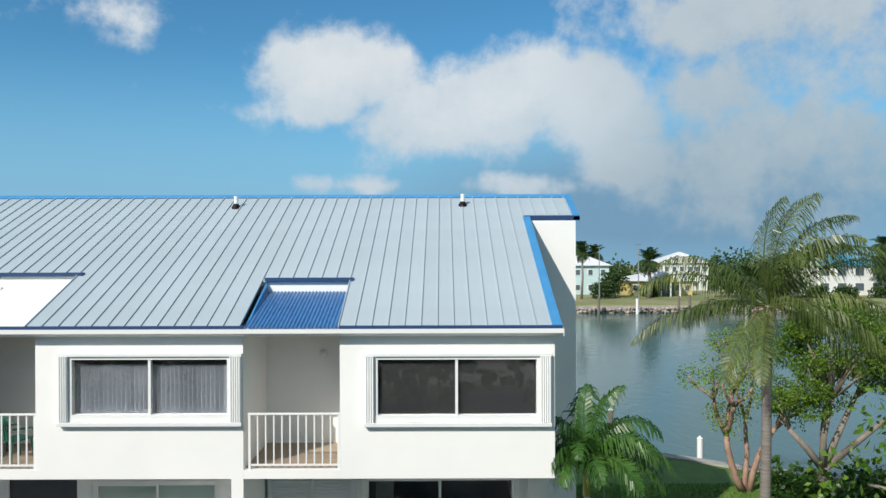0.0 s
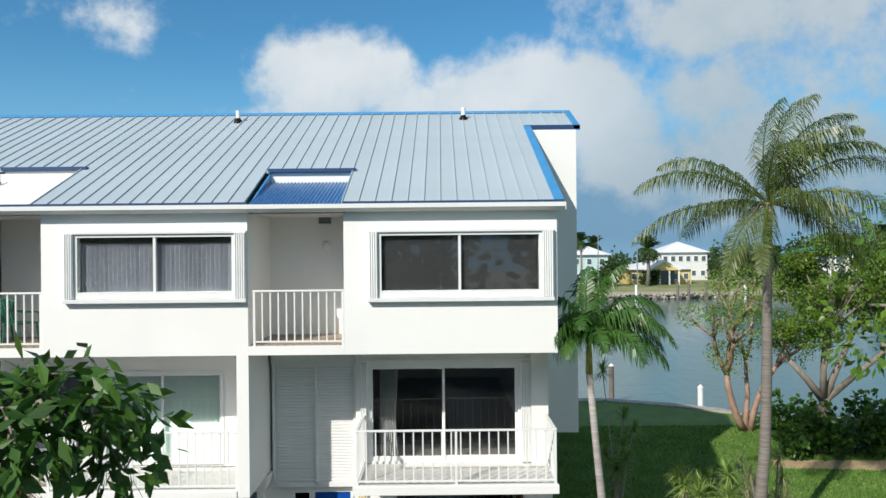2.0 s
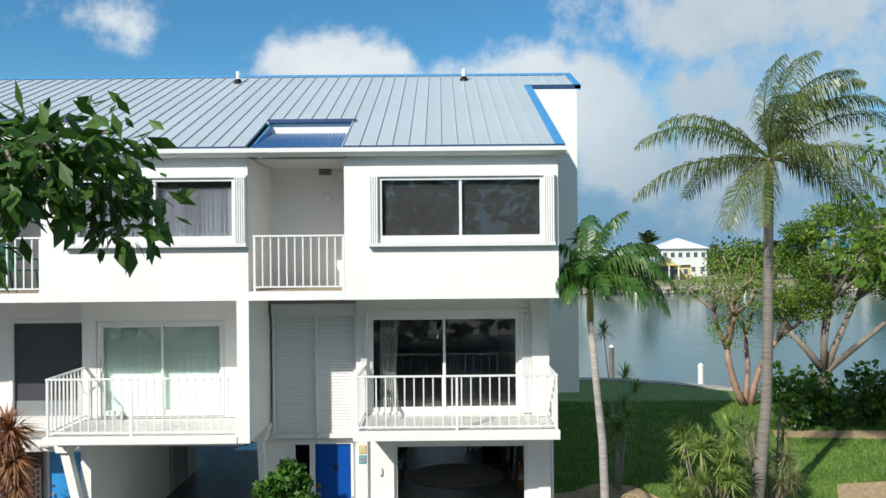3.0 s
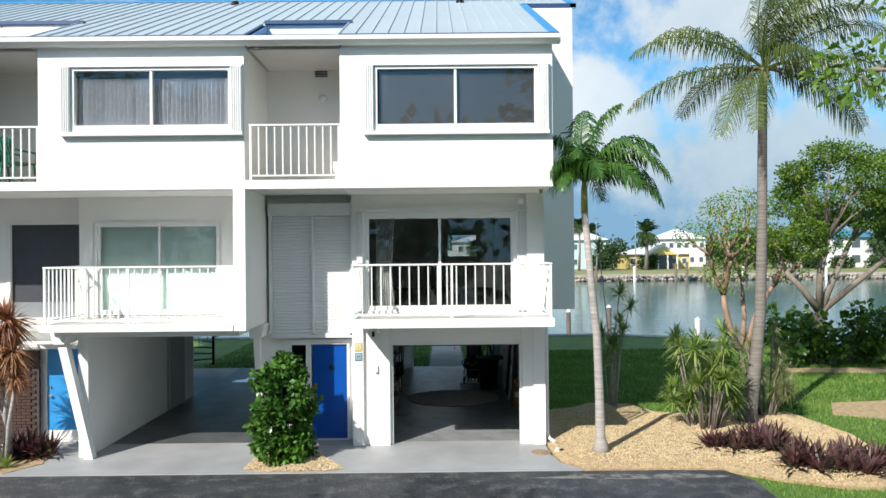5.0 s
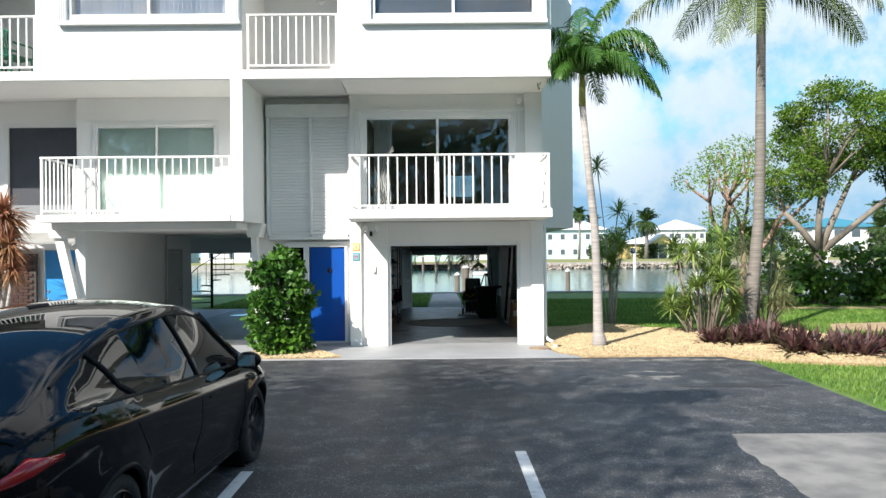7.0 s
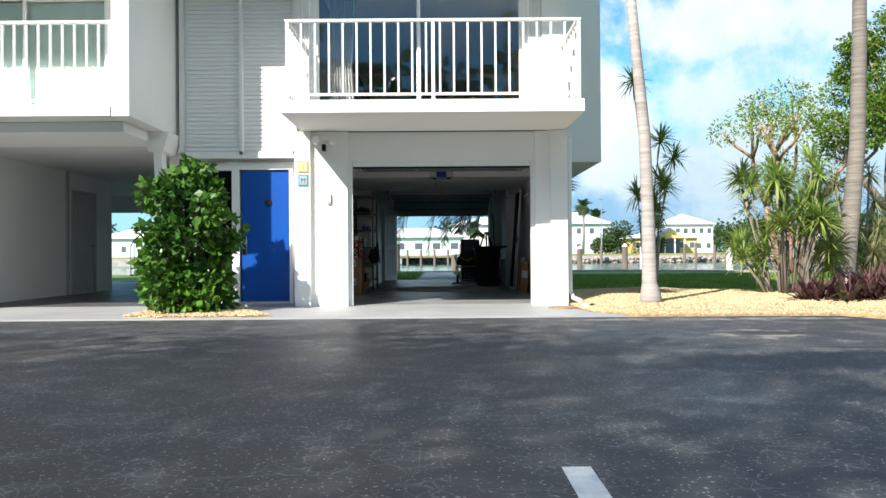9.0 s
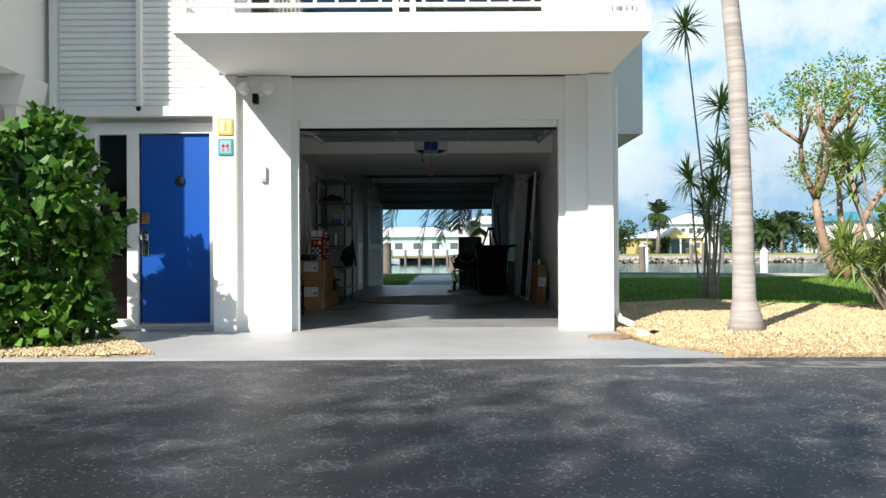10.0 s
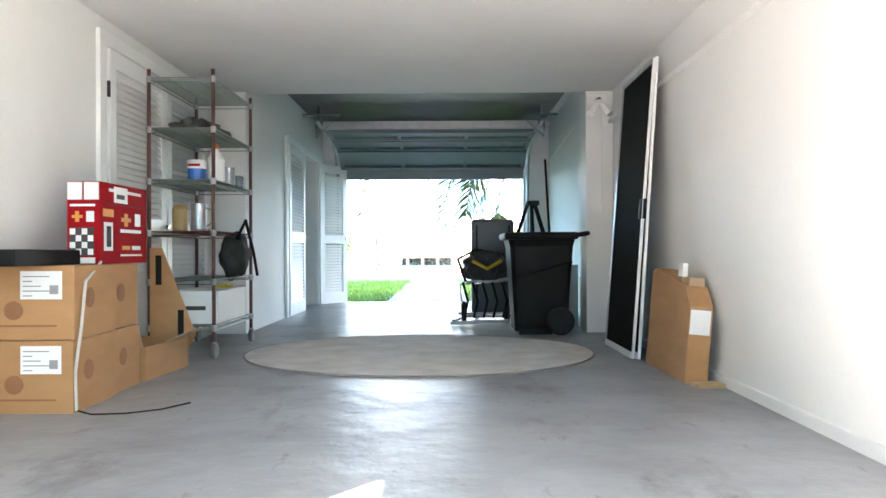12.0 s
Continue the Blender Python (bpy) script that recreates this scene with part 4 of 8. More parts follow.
k = thing("keypad", "small grey garage door keypad on the pier", "keypad", (-1.67, -0.05, 1.6))
part("body", B(-0.03, -0.035, -0.08, 0.03, 0, 0.08, bev=0.01), mat("grey_plastic", (0.5, 0.5, 0.49), 0.4), k)
part("flap", B(-0.024, -0.04, -0.05, 0.024, -0.034, 0.07), ALU, k)
f = thing("flood_light", "white twin flood light and camera under the balcony", "flood light", (-1.73, -0.05, 2.42))
part("mount", lathe(bmesh.new(), [(0.05, 0), (0.05, 0.03), (0.03, 0.05)], 14), PAINT, f, at=pose(0, 0, 0, 90))
for dx in (-0.1, 0.1):
    part("lamp_head", lathe(bmesh.new(), [(0.02, 0), (0.045, 0.02), (0.06, 0.09), (0.055, 0.095)], 14), PAINT, f, at=pose(dx, -0.05, 0.0, 60, 0, 25 if dx > 0 else -25))
part("camera_body", B(-0.03, -0.13, -0.12, 0.025, -0.04, -0.02, bev=0.012), BLACKP, f, "black camera lens block")
f2 = thing("floodlight", "small white flood light at the wall above the glass door", "flood light", (1.38, -0.02, 5.08))
part("mount", B(-0.04, -0.05, -0.04, 0.04, 0.02, 0.04, bev=0.01), PAINT, f2)
part("lamp_head", lathe(bmesh.new(), [(0.02, 0), (0.05, 0.02), (0.055, 0.1)], 14), PAINT, f2, at=pose(0, -0.05, 0.0, 70))
g = thing("wall_vent", "louvred grey vent high in the open balcony", "vent", (-2.85, 0.41, 7.95))
part("frame", B(-0.15, -0.02, -0.1, 0.15, 0, 0.1), GREYWHITE, g)
for i in range(5):
    part("louvre", B(-0.13, -0.035, -0.08 + 0.035 * i, 0.13, -0.02, -0.06 + 0.035 * i), DARKDOOR, g)
w = thing("wall_light", "round white wall light in the open balcony", "wall light", (-2.82, 0.42, 7.4))
part("globe", lathe(bmesh.new(), [(0.04, 0), (0.09, 0.02), (0.08, 0.07), (0.03, 0.1)], 16), PAINT, w, at=pose(0, 0, 0, 90))
dr = thing("drain_cover", "rusty tan oval cover plate in the driveway corner", "drain cover", (1.68, -0.72, 0.0))
part("plate", lathe(bmesh.new(), [(0.2, 0.0), (0.2, 0.012), (0.18, 0.018), (0.02, 0.018)], 24), mat("rusty_plate", (0.35, 0.24, 0.15), 0.8, var=0.4, scale=14), dr)
dp = thing("downspout", "white downspout with an elbow at the garage corner", "downspout")
part("pipe", T([(1.93, 0.1, 2.5), (1.93, 0.1, 0.2), (1.96, 0.02, 0.1), (2.05, -0.15, 0.06)], 0.035, 8), PAINT, dp)

# green plastic chairs on the neighbour's top balcony
GREENP = mat("green_plastic", (0.02, 0.16, 0.1), 0.4)


def garden_chair(at, turn):
    c = thing("garden_chair", "dark green moulded plastic garden chair on the balcony", "chair", at, turn, "green garden chairs")
    part("seat", B(-0.24, -0.24, 0.4, 0.24, 0.22, 0.43, bev=0.012), GREENP, c)
    for dx in (-0.21, 0.21):
        for dy in (-0.2, 0.2):
            part("leg", T([(dx * 1.15, dy * 1.15, 0), (dx, dy, 0.41)], [0.02, 0.025], 6), GREENP, c)
        part("armrest", T([(dx * 1.2, -0.22, 0.42), (dx * 1.25, -0.2, 0.63), (dx * 1.25, 0.2, 0.66)], 0.022, 6), GREENP, c)
    for i in range(5):
        part("back_slat", T([(-0.18 + 0.09 * i, 0.21, 0.43), (-0.2 + 0.1 * i, 0.29, 0.88)], 0.022, 6), GREENP, c)
    part("back_rim", T([(-0.24, 0.22, 0.43), (-0.25, 0.29, 0.86), (0, 0.3, 0.93), (0.25, 0.29, 0.86), (0.24, 0.22, 0.43)], 0.02, 6), GREENP, c)


garden_chair((-8.75, -0.8, 5.485), 150)
garden_chair((-9.4, -0.5, 5.485), 200)

# ---------------------------------------------------------------- plants
def leaf_mat(name, col, col2, rough=0.45, through=0.35, island=0.5):
    m = mat(name, col, rough, var=0.3, scale=0.9, bump=0, col2=col2, island=island, spread=0.15, spec=0.4)
    nt = m.node_tree
    b = nt.nodes["Principled BSDF"]
    tr = nt.nodes.new("ShaderNodeBsdfTranslucent")
    src = b.inputs["Base Color"].links[0].from_socket
    nt.links.new(src, tr.inputs[0])
    mx = nt.nodes.new("ShaderNodeMixShader")
    mx.inputs[0].default_value = through
    nt.links.new(b.outputs[0], mx.inputs[1])
    nt.links.new(tr.outputs[0], mx.inputs[2])
    nt.links.new(mx.outputs[0], nt.nodes["Material Output"].inputs[0])
    return m


LEAF = leaf_mat("bush_leaf", (0.035, 0.115, 0.014), (0.12, 0.27, 0.03), 0.48, 0.22, 0.7)
TREELEAF = leaf_mat("tree_leaf", (0.12, 0.23, 0.03), (0.23, 0.34, 0.05))
SHADELEAF = leaf_mat("shade_tree_leaf", (0.075, 0.165, 0.018), (0.17, 0.27, 0.03), 0.4, 0.3)
DARKLEAF = leaf_mat("dark_glossy_leaf", (0.035, 0.1, 0.015), (0.08, 0.17, 0.025), 0.35)
BRANCHLEAF = leaf_mat("near_branch_leaf", (0.04, 0.11, 0.02), (0.1, 0.2, 0.03), 0.4)
PALMLEAF = leaf_mat("palm_leaflet", (0.06, 0.1, 0.02), (0.16, 0.195, 0.055), 0.36, 0.25, 0.8)
PALMDARK = leaf_mat("young_palm_leaflet", (0.032, 0.1, 0.016), (0.075, 0.17, 0.03), 0.36, 0.25)
DRYLEAF = leaf_mat("dry_frond", (0.26, 0.19, 0.08), (0.2, 0.15, 0.06), 0.7)
SPIKE = leaf_mat("dracaena_blade", (0.16, 0.27, 0.05), (0.32, 0.4, 0.12), 0.4)
SPIKEDRY = leaf_mat("pale_dracaena_blade", (0.2, 0.24, 0.1), (0.3, 0.3, 0.15), 0.5)
REDBLADE = leaf_mat("red_ti_blade", (0.26, 0.09, 0.055), (0.46, 0.29, 0.15), 0.5, 0.35, 0.8)
PURPLE = leaf_mat("purple_rhoeo_blade", (0.13, 0.035, 0.06), (0.08, 0.12, 0.045), 0.4, 0.3, 0.8)
BARK = mat("grey_bark", (0.27, 0.23, 0.19), 0.85, var=0.35, scale=6, bump=0.5, fine=30, stretch=(1, 1, 0.4))
PALMBARK = mat("ringed_palm_bark", (0.25, 0.225, 0.2), 0.85, var=0.5, scale=5, bump=0.5, fine=22, stretch=(0.4, 0.4, 6))
PALEBARK = mat("pale_palm_bark", (0.45, 0.415, 0.39), 0.8, var=0.4, scale=4, bump=0.4, fine=22, stretch=(0.4, 0.4, 6))
REDBARK = mat("coppery_peeling_bark", (0.42, 0.27, 0.2), 0.7, var=0.35, scale=5, bump=0.3)
SHAFT = mat("yellow_green_crownshaft", (0.42, 0.4, 0.1), 0.45, var=0.2, scale=3, stretch=(1, 1, 0.4))


def leaf_cloud(rng, centres, radii, count, size, wide=0.5, flat=1.0, droop=0.3):
    """Folded four-cornered leaves scattered on and in balls round the centres."""
    n = count * len(centres)
    c = np.repeat(np.array(centres, float), count, axis=0)
    r = np.repeat(np.array(radii, float), count)
    d = rng.normal(size=(n, 3))
    d /= np.linalg.norm(d, axis=1)[:, None]
    rad = rng.uniform(0.25, 1.0, n) ** 0.6
    pos = c + d * (r * rad)[:, None] * np.array([1, 1, flat])
    way = d + rng.normal(size=(n, 3)) * 0.7
    way[:, 2] -= droop
    way /= np.linalg.norm(way, axis=1)[:, None]
    side = np.cross(way, rng.normal(size=(n, 3)))
    side /= np.linalg.norm(side, axis=1)[:, None] + 1e-9
    nor = np.cross(way, side)
    s = size * rng.uniform(0.6, 1.25, n)[:, None]
    base, tip = pos, pos + way * s
    mid = pos + way * s * 0.5 - nor * s * 0.07
    a, b = mid + side * s * wide * 0.5 + nor * s * 0.1, mid - side * s * wide * 0.5 + nor * s * 0.1
    verts = np.stack([base, a, tip, b], 1).reshape(-1, 3)
    i = np.arange(n)[:, None] * 4
    faces = np.concatenate([i + [[0, 1, 2]], i + [[0, 2, 3]]], 1).reshape(-1, 3)
    return verts.tolist(), faces.tolist()


def grow(rng, start, way, length, radius, depth, out, tips, spread=0.6, up=0.25, shrink=0.72):
    """Limbs that fork and taper."""
    pts, p, d = [Vector(start)], Vector(start), Vector(way).normalized()
    for _ in range(4):
        d = (d + Vector(rng.normal(size=3)) * 0.14 + Vector((0, 0, up * 0.2))).normalized()
        p = p + d * length / 4
        pts.append(p.copy())
    out.append((pts, [radius * (1 - 0.1 * i) for i in range(5)]))
    if depth == 0:
        tips.append(tuple(p))
        return
    for _ in range(2 if rng.random() < 0.55 else 3):
        nd = (d + Vector(rng.normal(size=3)) * spread + Vector((0, 0, up))).normalized()
        grow(rng, p, nd, length * shrink, radius * 0.6, depth - 1, out, tips, spread, up, shrink)
    if depth <= 1:
        tips.append(tuple(pts[2]))


def tree(name, label, at, limbs, leafmat, barkmat, seed, count, size, ball, depth=2, wide=0.5, spread=0.6, up=0.25, droop=0.3, flat=0.8, low=0.0):
    rng = np.random.default_rng(seed)
    t = thing(name, label, "tree", at)
    tips, first = [], True
    for (start, way, length, radius) in limbs:
        out = []
        grow(rng, start, way, length, radius, depth, out, tips, spread, up)
        bm = bmesh.new()
        for pts, rad in out:
            tube(bm, pts, rad, 7)
        part("trunk" if first else "limb", bm, barkmat, t, smooth=True)
        first = False
    tips = [p for p in tips if p[2] > low]
    v, f = leaf_cloud(rng, tips, rng.uniform(0.6, 1.1, len(tips)) * ball, count, size, wide, flat, droop)
    part("crown", raw("crown", v, f, leafmat), leafmat, t)
    return t


def frond_mesh(name, length, sag, lets, width, material, seed, hang=0.5, wind=0.0, blade=0.017):
    """A feather leaf: arching midrib from the origin along +x and two rows of narrow leaflets."""
    rng = np.random.default_rng(seed)
    bm = bmesh.new()
    n = 12
    rib = []
    for i in range(n + 1):
        s = i / n
        rib.append(Vector((length * (s - 0.18 * sag * s * s), wind * s * s * length, length * (0.32 * s - sag * 0.62 * s * s))))
    tube(bm, rib, [0.024 * (1 - 0.85 * i / n) + 0.003 for i in range(n + 1)], 5)
    verts, faces = [], []
    for i in range(lets):
        s = 0.12 + 0.87 * i / (lets - 1)
        k = min(n - 1, int(s * n))
        p = rib[k].lerp(rib[k + 1], s * n - k)
        d = (rib[k + 1] - rib[k]).normalized()
        out = width * (math.sin(math.pi * min(1, s * 0.9 + 0.12)) ** 0.6 + 0.12)
        for sgn in (-1, 1):
            a = rng.uniform(0.75, 1.15)
            side = Vector((-d.y, d.x, 0)).normalized() * sgn
            w1 = (d * 0.55 + side * 0.9 + Vector((0, wind * 0.4, rng.uniform(0.0, 0.25)))).normalized()
            w2 = (w1 + Vector((0, 0, -hang * rng.uniform(0.7, 1.5)))).normalized()
            w3 = (w2 + Vector((0, 0, -hang * rng.uniform(0.7, 1.5)))).normalized()
            q = [p, p + w1 * out * 0.34 * a]
            q.append(q[1] + w2 * out * 0.33 * a)
            q.append(q[2] + w3 * out * 0.33 * a)
            e = d * blade
            b = len(verts)
            verts += [q[0] - e * 0.6, q[0] + e * 0.6, q[1] - e, q[1] + e, q[2] - e * 0.8, q[2] + e * 0.8, q[3]]
            faces += [(b, b + 1, b + 3, b + 2), (b + 2, b + 3, b + 5, b + 4), (b + 4, b + 5, b + 6)]
    vs = [bm.verts.new(v) for v in verts]
    for f in faces:
        bm.faces.new([vs[k] for k in f])
    me = bpy.data.meshes.new(name)
    bm.to_mesh(me)
    bm.free()
    me.materials.append(material)
    return me


def bent_frond(seed, turn, lift, length, lets, width, material, g, wind, hang, blade):
    """A feather leaf that leaves the crown at a turn and lift and is bent down by its weight and aside by the wind."""
    rng = np.random.default_rng(seed)
    bm = bmesh.new()
    n, wv = 14, Vector(wind)
    d = Vector((math.cos(radians(lift)) * math.cos(radians(turn)), math.cos(radians(lift)) * math.sin(radians(turn)), math.sin(radians(lift))))
    rib, ways = [Vector((0, 0, 0))], []
    for i in range(n):
        s = i / n
        d = (d + (Vector((0, 0, -g * (0.3 + 1.4 * s))) + wv * (0.4 + 1.2 * s)) / n).normalized()
        ways.append(d.copy())
        rib.append(rib[-1] + d * length / n)
    tube(bm, rib, [0.022 * (1 - 0.85 * i / n) + 0.003 for i in range(n + 1)], 5)
    twist = rng.uniform(-0.5, 0.5)
    for i in range(lets):
        s = 0.1 + 0.89 * i / (lets - 1)
        k = min(n - 1, int(s * n))
        p, d = rib[k].lerp(rib[k + 1], s * n - k), ways[k]
        side0 = d.cross(Vector((0, 0, 1)))
        side0 = side0.normalized() if side0.length > 0.05 else Vector((1, 0, 0))
        up = side0.cross(d).normalized()
        side0 = (side0 * math.cos(twist * s) + up * math.sin(twist * s)).normalized()
        out = width * (math.sin(math.pi * min(1, s * 0.88 + 0.12)) ** 0.6 + 0.15)
        for sgn in (-1, 1):
            a = rng.uniform(0.7, 1.15)
            w1 = (d * 0.6 + side0 * 0.85 * sgn + up * rng.uniform(-0.05, 0.3) + wv * 0.25).normalized()
            w2 = (w1 + Vector((0, 0, -hang * rng.uniform(0.5, 1.5))) + wv * 0.35).normalized()
            w3 = (w2 + Vector((0, 0, -hang * rng.uniform(0.5, 1.5))) + wv * 0.35).normalized()
            q1 = p + w1 * out * 0.34 * a
            q2 = q1 + w2 * out * 0.33 * a
            q3 = q2 + w3 * out * 0.33 * a
            e = d * blade
            vs = [bm.verts.new(v) for v in (p - e * 0.6, p + e * 0.6, q1 + e, q1 - e, q2 + e * 0.8, q2 - e * 0.8, q3)]
            bm.faces.new((vs[0], vs[1], vs[2], vs[3])), bm.faces.new((vs[3], vs[2], vs[4], vs[5])), bm.faces.new((vs[5], vs[4], vs[6]))
    me = bpy.data.meshes.new("frond")
    bm.to_mesh(me)
    bm.free()
    me.materials.append(material)
    return me


def palm(name, label, trunk, radii, bark, fronds, tilt_seed, kinds, shaft=None):
    """trunk: points from the base up; fronds: list of (turn, lift, kind, scale)."""
    base = Vector(trunk[0])
    t = thing(name, label, "palm tree", base)
    pts = [Vector(p) - base for p in trunk]
    part("trunk", T(pts, radii, 14), bark, t, smooth=True)
    top = pts[-1]
    if shaft:
        part("crownshaft", T([top - Vector((0, 0, 0.05)), top + Vector((0, 0, shaft * 0.6)), top + Vector((0, 0, shaft))], [radii[-1] * 1.15, radii[-1] * 1.0, radii[-1] * 0.6], 12), SHAFT, t, "yellow-green crownshaft", smooth=True)
        top = top + Vector((0, 0, shaft * 0.9))
    for turn, lift, kind, sc in fronds:
        part("frond", kinds[kind], PALMLEAF, t, at=Matrix.Translation(top) @ pose(0, 0, 0, 0, -lift, turn) @ Matrix.Scale(sc, 4))
    return t, top


# coconut palm beside the drive
rp = random.Random(3)
cp, ctop = palm("coconut_palm", "tall coconut palm with a leaning ringed trunk and windblown crown",
                [(6.75, 1.5, -0.05), (6.8, 1.5, 0.35), (6.95, 1.55, 1.2), (7.12, 1.6, 2.6), (7.2, 1.65, 4.4), (7.25, 1.7, 6.4), (7.3, 1.75, 7.9), (7.32, 1.75, 8.3)],
                [0.27, 0.18, 0.145, 0.128, 0.118, 0.106, 0.1, 0.09], PALMBARK, [], 1, [])
CROWN = ((182, 34, 3.4, 1.5), (176, 6, 3.4, 1.0), (206, -25, 2.3, 1.3), (236, -35, 2.2, 0.9), (160, 48, 2.9, 1.6),
         (140, 80, 2.8, 0.8), (60, 84, 3.2, 0.9), (10, 76, 3.3, 1.3), (300, 70, 2.8, 1.5), (30, 62, 3.2, 1.4), (345, 62, 3.2, 1.5), (240, 62, 2.4, 1.9),
         (2, 42, 3.6, 1.4), (350, 20, 3.5, 1.3), (14, 4, 3.3, 1.3), (325, 10, 2.9, 1.6), (348, -14, 2.7, 1.4), (280, 25, 2.3, 1.9), (85, 25, 2.8, 1.4), (125, 10, 2.8, 1.4))
for i, (turn, lift, long, pull) in enumerate(CROWN):
    blow = 0.75 if lift > 60 else 0.2
    me = bent_frond(300 + i, turn, lift, long, 66, 0.74, PALMLEAF, pull * rp.uniform(0.85, 1.25), (blow, 0.05, 0.0), rp.uniform(1.2, 2.6), 0.0135)
    part("frond", me, PALMLEAF, cp, at=Matrix.Translation(ctop))
for i in range(7):
    a = i * math.tau / 7
    part("fruit_stalk", T([(ctop.x, ctop.y, ctop.z - 0.05), (ctop.x + 0.3 * math.cos(a), ctop.y + 0.3 * math.sin(a), ctop.z - 0.02), (ctop.x + 0.55 * math.cos(a), ctop.y + 0.55 * math.sin(a), ctop.z - 0.3)], [0.03, 0.02, 0.01], 6),
         DRYLEAF, cp, "tan dry flower stalk")
# young crownshaft palm at the house corner
yp, ytop = palm("young_palm", "slender young palm with a yellow crownshaft at the house corner",
     [(2.84, -1.0, 0.02), (2.835, -1.0, 0.2), (2.82, -1.0, 0.38), (2.81, -1.0, 1.2), (2.77, -1.0, 2.4), (2.66, -1.02, 3.5), (2.54, -1.03, 4.86)],
     [0.175, 0.14, 0.1, 0.088, 0.08, 0.07, 0.064], PALEBARK, [], 2, [], shaft=0.62)
YOUNG = ((0, 68, 2.0, 2.7), (340, 50, 2.0, 2.6), (18, 40, 1.95, 2.4), (355, 26, 1.8, 2.2), (320, 62, 1.9, 2.9), (45, 58, 1.9, 2.6), (300, 40, 1.7, 2.6), (70, 35, 1.7, 2.4), (10, 84, 1.8, 1.7), (120, 82, 1.6, 1.8),
         (178, 74, 1.35, 2.9), (200, 58, 1.15, 3.2), (165, 50, 1.15, 3.0), (240, 66, 1.4, 3.0), (265, 50, 1.5, 2.8), (110, 55, 1.5, 2.6), (222, 40, 1.1, 2.8))
for i, (turn, lift, long, pull) in enumerate(YOUNG):
    me = bent_frond(400 + i, turn, lift, long, 54, 0.56, PALMDARK, pull, (0.3, 0.0, 0.0), 1.3, 0.016)
    part("frond", me, PALMDARK, yp, at=Matrix.Translation(ytop))
# palm behind the house whose fronds hang across the canal-side opening
lp, ltop = palm("coconut_palm", "low coconut palm on the canal lawn with hanging fronds", [(2.75, 14.6, -0.05), (2.65, 14.5, 1.5), (2.45, 14.4, 2.75)], [0.2, 0.15, 0.13], PALMBARK, [], 3, [])
for i, (turn, lift, long, pull) in enumerate(((176, 18, 2.2, 4.8), (186, 30, 2.85, 3.9), (180, 40, 3.9, 4.9), (178, 38, 4.7, 4.6), (188, 40, 5.6, 3.6), (172, 30, 2.5, 4.5), (160, 40, 2.6, 3.2), (95, 45, 2.4, 2.0), (20, 45, 2.4, 2.0), (-50, 50, 2.4, 2.0), (240, 55, 2.4, 1.8), (60, 75, 2.4, 1.4), (300, 70, 2.4, 1.4))):
    part("frond", bent_frond(500 + i, turn, lift, long, 74, 1.0, PALMLEAF, pull, (0.05, 0.0, 0.0), 0.12, 0.024), PALMLEAF, lp, at=Matrix.Translation(ltop))


# spiky shrubs: stems with rosettes of narrow blades
def rosette_mesh(name, blades, length, width, material, seed, low=-0.6):
    rng = np.random.default_rng(seed)
    verts, faces = [], []
    for _ in range(blades):
        a, e = rng.uniform(0, math.tau), rng.uniform(low, 1.35)
        d = Vector((math.cos(a) * math.cos(e), math.sin(a) * math.cos(e), math.sin(e)))
        side = Vector((-math.sin(a), math.cos(a), 0)) * width / 2
        L = length * rng.uniform(0.7, 1.1)
        p1 = d * L * 0.5
        p2 = d * L + Vector((0, 0, -0.22 * L * rng.uniform(0.3, 1.2)))
        z0 = Vector((0, 0, rng.uniform(-0.05, 0.06)))
        b = len(verts)
        verts += [z0 - side * 0.7, z0 + side * 0.7, p1 - side + z0, p1 + side + z0, p2 + z0]
        faces += [(b, b + 1, b + 3, b + 2), (b + 2, b + 3, b + 4)]
    return raw(name, verts, faces, material)


def spiky(name, label, at, heads, rosettes, stem_r=0.025, bark=BARK, seed=0):
    t = thing(name, label, "shrub", at)
    r = random.Random(seed)
    for (bx, by), (hx, hy, hz), sc in heads:
        part("stem", T([(bx, by, -0.05), ((bx * 2 + hx) / 3 + r.uniform(-.05, .05), (by * 2 + hy) / 3 + r.uniform(-.05, .05), hz * 0.45), (hx, hy, hz)], [stem_r * 1.3, stem_r, stem_r * 0.75], 6), bark, t, smooth=True)
        part("rosette", r.choice(rosettes), SPIKE, t, at=Matrix.Translation((hx, hy, hz)) @ pose(0, 0, 0, r.uniform(-20, 20), r.uniform(-20, 20), r.uniform(0, 360)) @ Matrix.Scale(sc, 4))
    return t


ros = [rosette_mesh("rosette", 75, 0.42, 0.026, SPIKE, 60 + i) for i in range(3)]
rosp = [rosette_mesh("rosette", 75, 0.42, 0.02, SPIKEDRY, 70 + i, -1.0) for i in range(2)]
rosr = [rosette_mesh("rosette", 190, 0.5, 0.034, REDBLADE, 80 + i, -1.2) for i in range(2)]


def clump(n, spread, h0, h1, seed, size=(0.8, 1.1)):
    r = random.Random(seed)
    out = []
    for i in range(n):
        a = r.uniform(0, math.tau)
        s = spread * math.sqrt(r.random())
        out.append(((s * 0.35 * math.cos(a), s * 0.35 * math.sin(a)), (s * math.cos(a), s * math.sin(a), r.uniform(h0, h1)), r.uniform(*size)))
    return out


